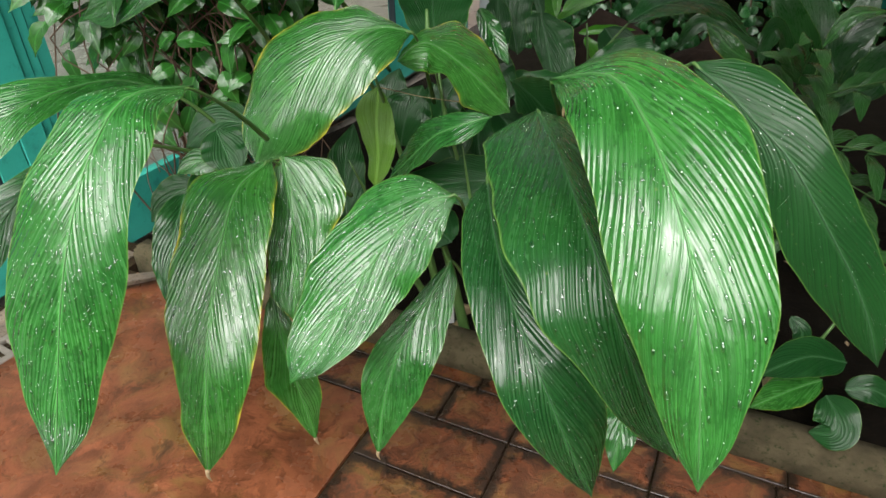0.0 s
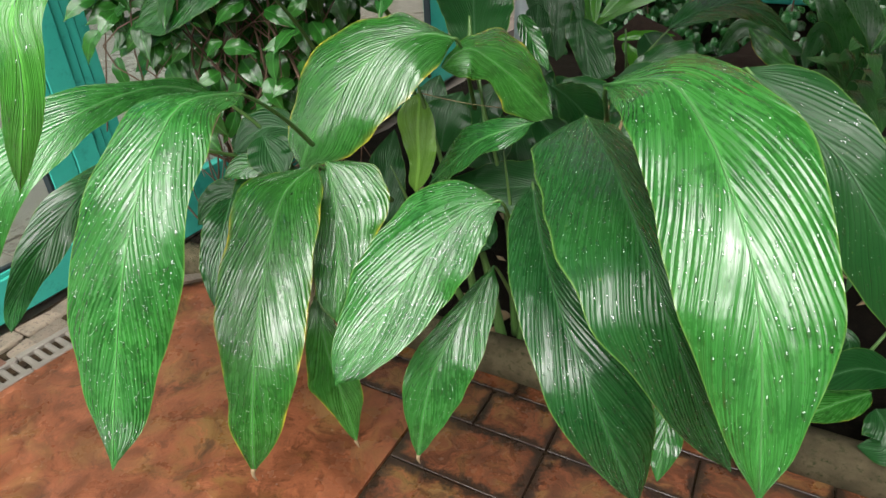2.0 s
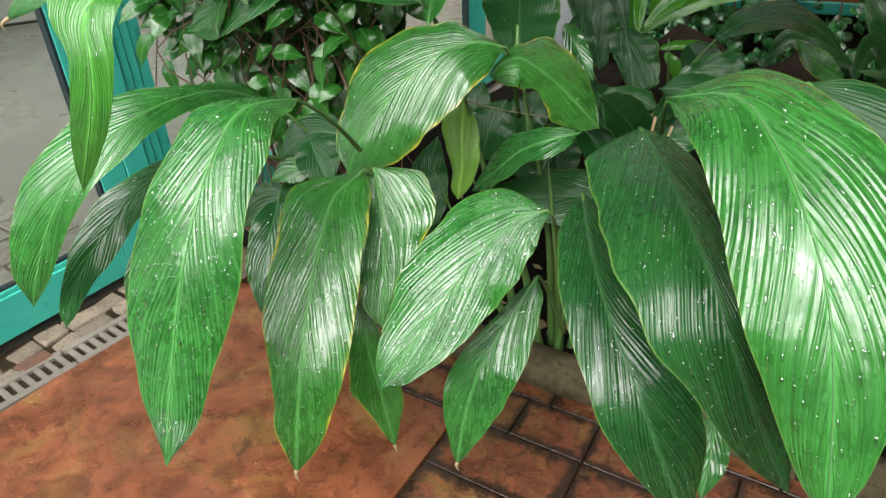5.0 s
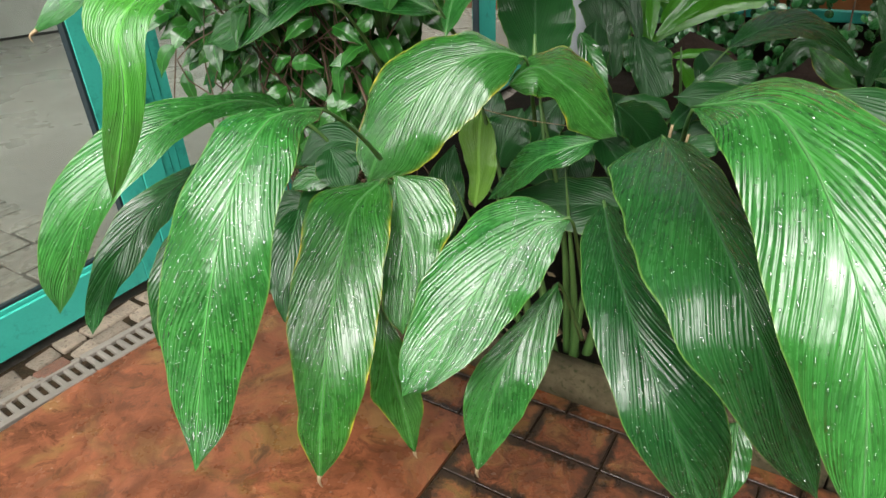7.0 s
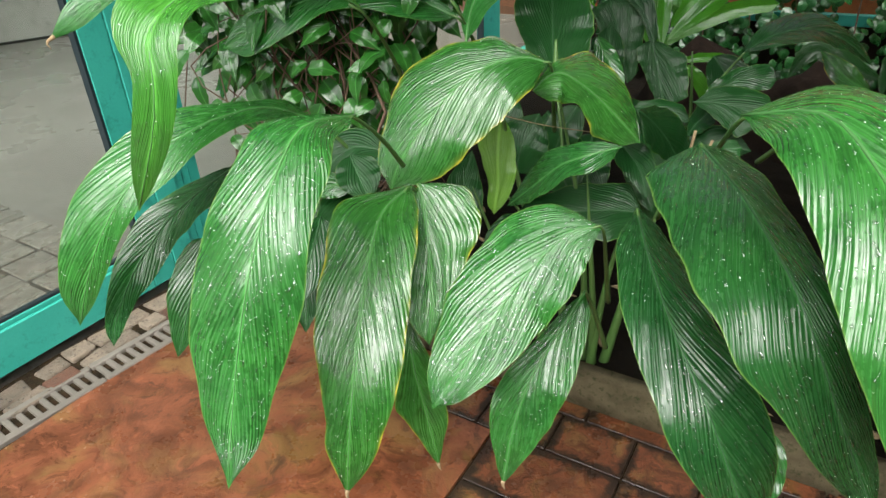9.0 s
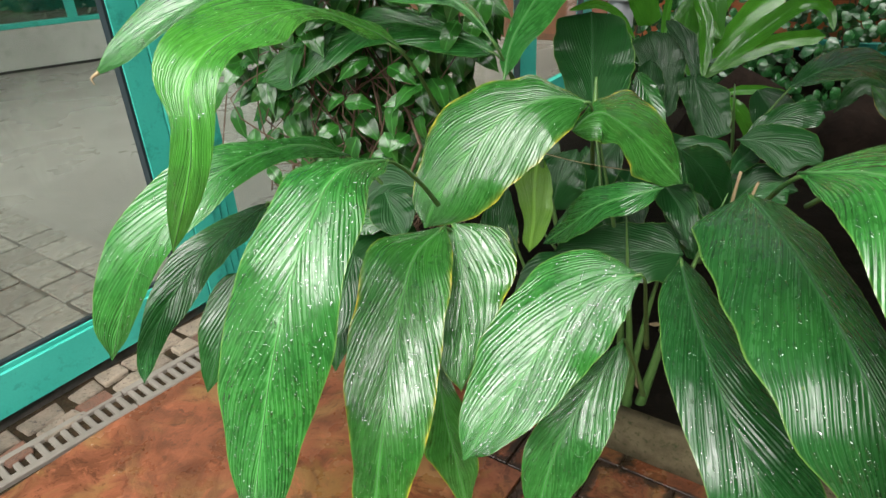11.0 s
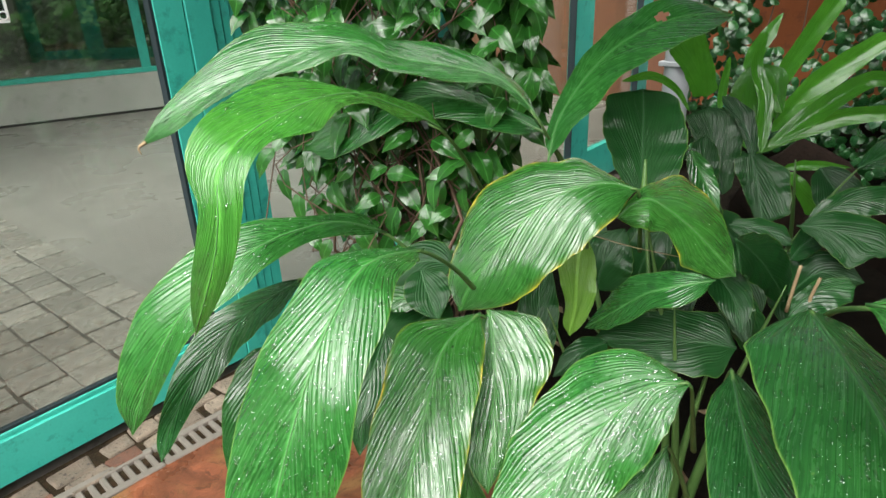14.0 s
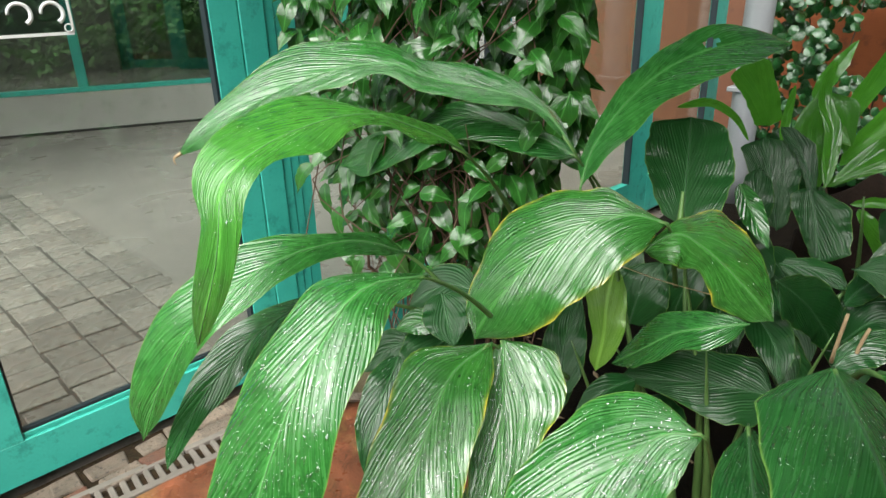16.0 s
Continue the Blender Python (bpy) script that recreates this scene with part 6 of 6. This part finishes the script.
leaf(seedling, [(0.975, 1.242, 0.246), (0.866, 1.225, 0.28), (0.731, 1.176, 0.267)], 0.097, [(0.31, -0.70, 0.64), (0.22, -0.57, 0.79), (0.09, -0.50, 0.86)], LEAF_SHADED_MATT, label="dull green leaf near the soil", seed=79, fold=0.15, curl=-0.15, ns=26, nv=10, rib=0.0016)
leaf(seedling, [(0.927, 1.234, 0.198), (0.841, 1.204, 0.193), (0.725, 1.157, 0.181)], 0.085, [(0.12, -0.49, 0.87), (0.10, -0.47, 0.88), (0.09, -0.45, 0.89)], LEAF_EDGED, label="blotched yellowing leaf near the soil", seed=80, fold=0.15, curl=-0.15, ns=26, nv=10, rib=0.0016)
leaf(seedling, [(0.931, 1.206, 0.173), (0.938, 1.159, 0.154), (0.925, 1.128, 0.125), (0.881, 1.151, 0.106)], 0.101, [(-0.46, -0.38, 0.80), (-0.42, -0.53, 0.74), (-0.53, -0.47, 0.70)], LEAF_SHADED_MATT, label="curled leaf near the soil", seed=81, fold=0.15, curl=-0.15, ns=26, nv=10, rib=0.0016)
leaf(seedling, [(0.983, 1.222, 0.176), (1.039, 1.208, 0.189), (1.107, 1.177, 0.155)], 0.069, [(-0.31, -0.59, 0.74), (-0.14, -0.72, 0.68), (-0.09, -0.82, 0.56)], LEAF_SHADED_MATT, label="dull green leaf near the soil", seed=82, fold=0.15, curl=-0.15, ns=26, nv=10, rib=0.0016)
leaf(seedling, [(0.939, 1.451, 0.224), (0.959, 1.412, 0.197), (0.92, 1.36, 0.173)], 0.046, [(-0.39, -0.64, 0.66), (-0.38, -0.39, 0.84), (-0.17, -0.30, 0.94)], LEAF_SHADED_MATT, label="dull green leaf near the soil", seed=83, fold=0.15, curl=-0.15, ns=26, nv=10, rib=0.0016)
for pts in ([(0.86, 1.30, 0.04), (0.92, 1.33, 0.14), (1.0, 1.36, 0.28)], [(0.88, 1.31, 0.05), (0.90, 1.32, 0.14), (0.93, 1.33, 0.2)]):
    under(part("stem", tube_bm(pts, 0.007, 0.004, n=8), STALK, seedling), seedling)

# small things by the kerb
label_stake = empty("plant_label", (0.011, 1.62, 0.05), "blank white plastic plant label stuck in the soil", "plant label")
under(part("plate", box_bm((0.034, 0.003, 0.075), (0.006, 1.62, 0.105), 0.2, 0.001), WHITE, label_stake, smooth=False), label_stake)
under(part("spike", box_bm((0.008, 0.003, 0.10), (0.006, 1.62, 0.02), 0.2, 0.001), WHITE, label_stake, smooth=False), label_stake)
prng = random.Random(77)
for x, y, r in ((0.036, 1.62, 0.020), (0.050, 1.70, 0.026), (0.10, 1.66, 0.016), (0.84, 1.16, 0.014), (0.93, 1.20, 0.011)):
    bm = bmesh.new()
    bmesh.ops.create_icosphere(bm, subdivisions=2, radius=r)
    for v in bm.verts:
        f = 1 + 0.3 * noise.noise(v.co * 40 + Vector((x * 50, 0, 0)))
        v.co = Vector((v.co.x * f * 1.3 + x, v.co.y * f + y, v.co.z * f * 0.75 + 0.058))
    tagged(mesh_object("pebble", bm, DRY), "small brown pebble on the dark soil", "pebble", "pebbles by the kerb")
chip = box_bm((0.16, 0.045, 0.018), (-1.10, 1.935, 0.03), 0.28, 0)
for v in chip.verts:
    v.co += Vector((prng.uniform(-1, 1), prng.uniform(-1, 1), prng.uniform(-0.3, 0.3))) * 0.012
bmesh.ops.bevel(chip, geom=list(chip.edges), offset=0.003, segments=1, affect="EDGES")
tagged(mesh_object("stone_chip", chip, EDGING, smooth=False), "pale broken stone chip lying by the kerb", "stone")
verts, faces = [], []
for _ in range(130):
    p = court(prng.uniform(-1.1, 2.2), prng.uniform(0.14, 0.9))
    p.z = 0.05 + 0.05 * noise.noise(p * 3) + 0.02 * noise.noise(p * 11) + 0.006
    a, ln = prng.uniform(0, 6.28), prng.uniform(0.012, 0.04)
    u, w = Vector((math.cos(a), math.sin(a), prng.uniform(-0.3, 0.3))) * ln, Vector((-math.sin(a), math.cos(a), prng.uniform(-0.2, 0.5))) * ln * 0.4
    b0 = len(verts)
    verts += [p - u, p + w, p + u, p - w, p + Vector((0, 0, ln * 0.25))]
    faces += [(b0, b0 + 1, b0 + 4), (b0 + 1, b0 + 2, b0 + 4), (b0 + 2, b0 + 3, b0 + 4), (b0 + 3, b0, b0 + 4)]
data = bpy.data.meshes.new("leaf_litter")
data.from_pydata(verts, [], faces)
tagged(mesh_object("leaf_litter", data, DRY, smooth=False), "scattered dry brown leaf scraps on the soil", "leaf litter", kind="stuff")

# cut-leaved plant
cut_plant = empty("cut_leaf_plant", (1.12, 2.0, 0.03), "grey-green plant with deeply cut leaves", "plant")
crng = random.Random(9)
CUT = leaf_material("cut_leaf", (0.022, 0.085, 0.020), (0.040, 0.120, 0.030), stripe=0.0, glow=0.1, wet=0.1, relief=0.0008, spec=0.25)
for base, tip_p in (((1.06, 1.98, 0.66), (0.95, 1.74, 0.86)), ((1.12, 2.0, 0.62), (1.22, 1.72, 0.80)), ((1.1, 1.95, 0.54), (0.98, 1.66, 0.62)), ((1.15, 1.95, 0.5), (1.30, 1.66, 0.58)), ((1.1, 1.9, 0.40), (1.10, 1.58, 0.44)), ((1.2, 2.0, 0.40), (1.38, 1.7, 0.36)), ((1.14, 1.9, 0.3), (1.26, 1.58, 0.28))):
    a, b = Vector(base), Vector(tip_p)
    axis = (b - a).normalized()
    side = axis.cross(Vector((0, -0.6, 0.8))).normalized()
    verts_bm = tube_bm([(1.12, 2.0, 0.03), a * 0.6 + Vector((1.12, 2.0, 0.03)) * 0.4, a, b], 0.004, 0.0015, n=14, sides=6)
    under(part("leaf_stalk", verts_bm, STALK, cut_plant), cut_plant)
    for i in range(5):
        f = i / 4
        root = a.lerp(b, 0.05 + 0.9 * f)
        for sgn in (-1, 1):
            out_v = (side * sgn * (1.1 - 0.6 * f) + axis * (0.4 + 0.9 * f)).normalized()
            reach = 0.19 * (1 - 0.35 * f) * crng.uniform(0.8, 1.15)
            end = root + out_v * reach + Vector((0, 0, -0.06))
            bm, *_ = blade([root, root.lerp(end, 0.5) + Vector((0, 0, 0.03)), end], 0.046, [(0, -0.5, 0.85)] * 2, ns=12, nv=4, blunt=1.5, wave=0.05, seed=i)
            under(part("leaflet", bm, CUT, cut_plant), cut_plant)

# ---- climber on the tangle by the glass ----
climber = empty("climbing_vine", (-0.62, 1.78, 0.03), "climbing vine with glossy oval leaves over a tangle of brown twigs", "vine")
vrng = random.Random(21)
for i in range(70):
    a = vrng.uniform(0, 6.28)
    r = abs(vrng.gauss(0, 0.16)) + 0.02
    x0, y0 = -0.68 + vrng.uniform(-0.06, 0.06), 1.84 + vrng.uniform(-0.05, 0.05)
    zs = [0.03, 0.35, 0.62, 0.85, 1.1, 1.4, 1.7]
    top_k = vrng.randint(3, 7)
    pts = [(x0 + (vrng.gauss(0, 0.12) + 0.25 * r * math.cos(a)) * (k > 0), y0 + vrng.gauss(0, 0.08) * (k > 0), zs[k] + vrng.uniform(-0.08, 0.08) * (k > 0)) for k in range(top_k)]
    under(part("twig", tube_bm(pts, 0.004 if i > 8 else 0.008, 0.0014, n=22, sides=5), TWIG, climber), climber)
for i in range(46):
    c = Vector((vrng.uniform(-0.95, -0.42), vrng.uniform(1.72, 1.98), vrng.uniform(0.55, 0.95)))
    d = Vector((vrng.gauss(0, 1), vrng.gauss(0, 0.6), vrng.gauss(0, 0.7))).normalized() * vrng.uniform(0.08, 0.2)
    bend = Vector((vrng.gauss(0, 0.04), vrng.gauss(0, 0.04), vrng.gauss(0, 0.05)))
    under(part("twig", tube_bm([c - d, c + bend, c + d], 0.002, 0.001, n=10, sides=4), TWIG, climber), climber)
shapes = []
for k in range(5):
    ln = (0.11, 0.125, 0.095, 0.13, 0.105)[k]
    bm, *_ = blade([(0, 0, 0), (0, ln * 0.45, 0.010), (0, ln, -0.012)], ln * (0.50, 0.54, 0.56, 0.46, 0.52)[k], [(0, 0, 1)] * 2, ns=12, nv=6, fold=0.25, curl=-0.15, blunt=2.2, tip=1.35, peak=0.36, slant=0.5, wave=0.04, seed=k)
    data = bpy.data.meshes.new("vine_leaf")
    bm.to_mesh(data)
    bm.free()
    data.polygons.foreach_set("use_smooth", [True] * len(data.polygons))
    data.materials.append(VINE_LEAF)
    shapes.append(data)


def hang(plant, shapes, at, facing, droop, size, rng_, name="leaf"):
    """A leaf hung at a place: facing is the way its upper side looks, droop how far its tip points down."""
    n = Vector(facing).normalized()
    t = Vector((rng_.gauss(0, 0.75), rng_.gauss(0, 0.4), -droop))
    t = (t - n * t.dot(n)).normalized()
    side = t.cross(n)
    m = Matrix((side, t, n)).transposed().to_4x4()
    ob = new(name, rng_.choice(shapes))
    ob.parent = plant
    ob.matrix_world = Matrix.Translation(at) @ m @ Matrix.Diagonal((size, size, size, 1))
    ob.matrix_parent_inverse = Matrix.Translation(-plant.location)
    ob.matrix_basis = Matrix.Translation(at) @ m @ Matrix.Diagonal((size, size, size, 1))
    return ob


def leaf_mass(name, places, material, parent, label):
    """Many small leaves joined into one mesh; places gives (at, facing, along, size)."""
    vs, fs, uvs = [], [], []
    for at, facing, along_, size, src in places:
        n = facing.normalized()
        t = (along_ - n * along_.dot(n)).normalized()
        m = Matrix.Translation(at) @ Matrix((t.cross(n), t, n)).transposed().to_4x4() @ Matrix.Scale(size, 4)
        b0 = len(vs)
        vs += [m @ v.co for v in src.vertices]
        for f in src.polygons:
            fs.append([b0 + i for i in f.vertices])
            uvs += [(src.uv_layers["vein"].data[i].uv[:], src.uv_layers["blade"].data[i].uv[:]) for i in f.loop_indices]
    data = bpy.data.meshes.new(name)
    data.from_pydata(vs, [], fs)
    for layer, pick in (("vein", 0), ("blade", 1)):
        uv = data.uv_layers.new(name=layer)
        uv.data.foreach_set("uv", [c for pair in uvs for c in pair[pick]])
    return tagged(under(part(name, data, material, parent, label), parent), kind="stuff")


made = 0
while made < 296:
    z = vrng.uniform(0.68, 1.75)
    wide = 0.16 + 0.26 * min(1, max(0, (z - 0.66) / 0.45))
    x = -0.68 + vrng.gauss(0.0, 0.85) * wide
    if not -1.08 < x < (-0.30 if z > 1.1 else -0.37) or (z < 0.95 and not -0.93 < x < -0.46):
        continue
    y = 1.72 + vrng.uniform(-0.07, 0.16) + 0.12 * abs(x + 0.7)
    hang(climber, shapes, Vector((x, y, z)), (vrng.gauss(-0.1, 0.45), -0.9 + vrng.gauss(0, 0.2), 0.55 + vrng.gauss(0, 0.35)), 1.0, vrng.uniform(0.6, 1.0), vrng)
    made += 1
places = []
for _ in range(1000):
    z = vrng.uniform(0.72, 1.8)
    wide = 0.14 + 0.28 * min(1, max(0, (z - 0.66) / 0.4))
    at = Vector((-0.69 + max(-1.0, min(0.86, vrng.gauss(0, 0.7))) * wide, 1.93 + vrng.uniform(-0.06, 0.1), z))
    places.append((at, Vector((vrng.gauss(0, 0.5), -0.9, 0.5 + vrng.gauss(0, 0.4))), Vector((vrng.gauss(0, 0.5), 0.1, -1)), 0.85, vrng.choice(shapes)))
leaf_mass("inner_foliage", places, VINE_LEAF, climber, "dense inner leaves of the vine")
for pts in ([(-1.22, 1.95, 0.6), (-1.16, 1.98, 0.85), (-1.02, 1.92, 1.2), (-0.9, 1.9, 1.5)], [(-1.05, 1.96, 0.55), (-1.0, 1.95, 0.8), (-0.9, 1.9, 0.95)], [(-1.12, 1.98, 1.3), (-0.98, 1.95, 1.15), (-0.8, 1.88, 1.0)]):
    under(part("twig", tube_bm(pts, 0.0025, 0.0015, n=18, sides=5), TWIG, climber), climber)
for at in ((-1.13, 1.98, 0.83), (-1.06, 1.94, 0.77), (-1.02, 1.93, 0.92), (-0.98, 1.95, 0.72)):
    hang(climber, shapes, Vector(at), (-0.2, -0.9, 0.2), 1.2, 0.9, vrng)

# ---- round-leaved creeper on the orange wall ----
creeper = empty("wall_creeper", (1.3, 4.72, 0.03), "small round-leaved creeper hanging over the orange wall", "creeper")
crs = []
for k in range(3):
    bm, *_ = blade([(0, 0, 0), (0, 0.032, 0.004), (0, 0.068, -0.006)], 0.056, [(0, 0, 1)] * 2, ns=8, nv=5, fold=0.1, curl=-0.2, blunt=2.4, tip=0.6, peak=0.45, seed=k + 3)
    data = bpy.data.meshes.new("creeper_leaf")
    bm.to_mesh(data)
    bm.free()
    data.polygons.foreach_set("use_smooth", [True] * len(data.polygons))
    data.materials.append(CREEPER_LEAF)
    crs.append(data)
FACE0 = Vector((0.42, 5.02, 0))
krng = random.Random(33)
for i in range(16):
    a = 0.1 + 3.0 * i / 16 + krng.uniform(-0.08, 0.08)
    pts = [FACE0 + ALONG * (a + krng.gauss(0, 0.05)) - BACK * krng.uniform(0.03, 0.2) + Vector((0, 0, z)) for z in (0.02, 0.6, 1.1, 1.7, 2.3)]
    under(part("tendril", tube_bm(pts, 0.006, 0.003, n=18, sides=5), TWIG, creeper), creeper)
made = 0
while made < 300:
    a, z = krng.uniform(0.0, 1.6), krng.uniform(0.5, 2.0)
    if noise.noise(Vector((a * 2.2, z * 1.6, 3.1))) < -0.25:
        continue
    p = FACE0 + ALONG * a - BACK * krng.uniform(0.2, 0.32) + Vector((0, 0, z))
    hang(creeper, crs, p, (krng.gauss(0, 0.4), -1 + krng.gauss(0, 0.3), 0.5 + krng.gauss(0, 0.4)), 0.6, krng.uniform(0.8, 1.25), krng)
    made += 1


places = []
while len(places) < 4200:
    a, z = krng.uniform(-0.02, 3.3), krng.uniform(0.1, 2.4)
    if noise.noise(Vector((a * 2.2, z * 1.6, 3.1))) < -0.22 - (0.2 if a > 1.0 else 0):
        continue
    at = FACE0 + ALONG * a - BACK * krng.uniform(0.02, 0.26) + Vector((0, 0, z))
    facing = Vector((krng.gauss(0, 0.45), -1 + krng.gauss(0, 0.3), 0.45 + krng.gauss(0, 0.4)))
    places.append((at, facing, Vector((krng.gauss(0, 0.75), krng.gauss(0, 0.4), -0.6)), krng.uniform(0.75, 1.25), krng.choice(crs)))
leaf_mass("creeper_foliage", places, CREEPER_LEAF, creeper, "dense small round creeper leaves")

# ---- tiles and paving, piece by piece ----
shared = {}


def piece(name, size, at, turn, material, parent, bevel=0.0015):
    """One tile or block; alike sizes share a mesh."""
    key = (name, tuple(round(v, 3) for v in size))
    if key not in shared:
        bm = box_bm(size, bevel=bevel)
        data = bpy.data.meshes.new(name)
        bm.to_mesh(data)
        bm.free()
        data.materials.append(material)
        shared[key] = data
    ob = new(name, shared[key])
    ob.parent = parent
    ob.matrix_basis = Matrix.Translation(at) @ Matrix.Rotation(turn, 4, "Z")
    return ob


prng = random.Random(8)
GAP = 0.005


def tile_row(b0, b1, joints):
    for a0, a1 in zip(joints, joints[1:]):
        c = court((a0 + a1) / 2, (b0 + b1) / 2)
        piece("tile", (a1 - a0 - GAP, b1 - b0 - GAP, 0.03), Vector((c.x, c.y, -0.016 + prng.uniform(-0.002, 0.002))), TURN_U + prng.uniform(-0.006, 0.006), TERRACOTTA, floor)


tile_row(-0.05, 0.015, [-0.36, -0.12, 0.12, 0.40, 0.72, 0.93, 1.25, 1.6, 1.95, 2.3, 2.65, 3.0])
tile_row(-0.20, -0.05, [-0.36, -0.15, 0.06, 0.27, 0.45, 0.63, 0.905, 1.18, 1.46, 1.74, 2.02, 2.3, 2.58, 2.86])
for k in range(17):
    b1 = -0.20 - 0.19 * k
    tile_row(b1 - 0.19, b1, [-0.09 + 0.36 * i for i in range(9)])
part("joint_bed", slab([wall_at(-1.62, -0.062), wall_at(0.52, -0.062), wall_at(0.52, -3.75), wall_at(-1.62, -3.75)], -0.03, 0.0035), JOINT, yard, "dark mossy joints between the blocks", smooth=False)
for i, s in enumerate(np.arange(-1.6, 0.5, 0.178)):
    o = -0.07 - prng.uniform(0, 0.12)
    while o > -3.6:
        ln = prng.choice((0.16, 0.18, 0.20, 0.22, 0.25))
        c = wall_at(s + 0.089 + prng.uniform(-0.006, 0.006), o - ln / 2)
        piece("paving_block", (round(0.178 - prng.choice((0.007, 0.011, 0.016)), 3), round(ln - prng.choice((0.007, 0.011, 0.016)), 3), 0.03), Vector((c.x, c.y, -0.004 + prng.uniform(-0.003, 0.003))), TURN_V + prng.uniform(-0.03, 0.03), PAVING, yard, 0.004)
        o -= ln
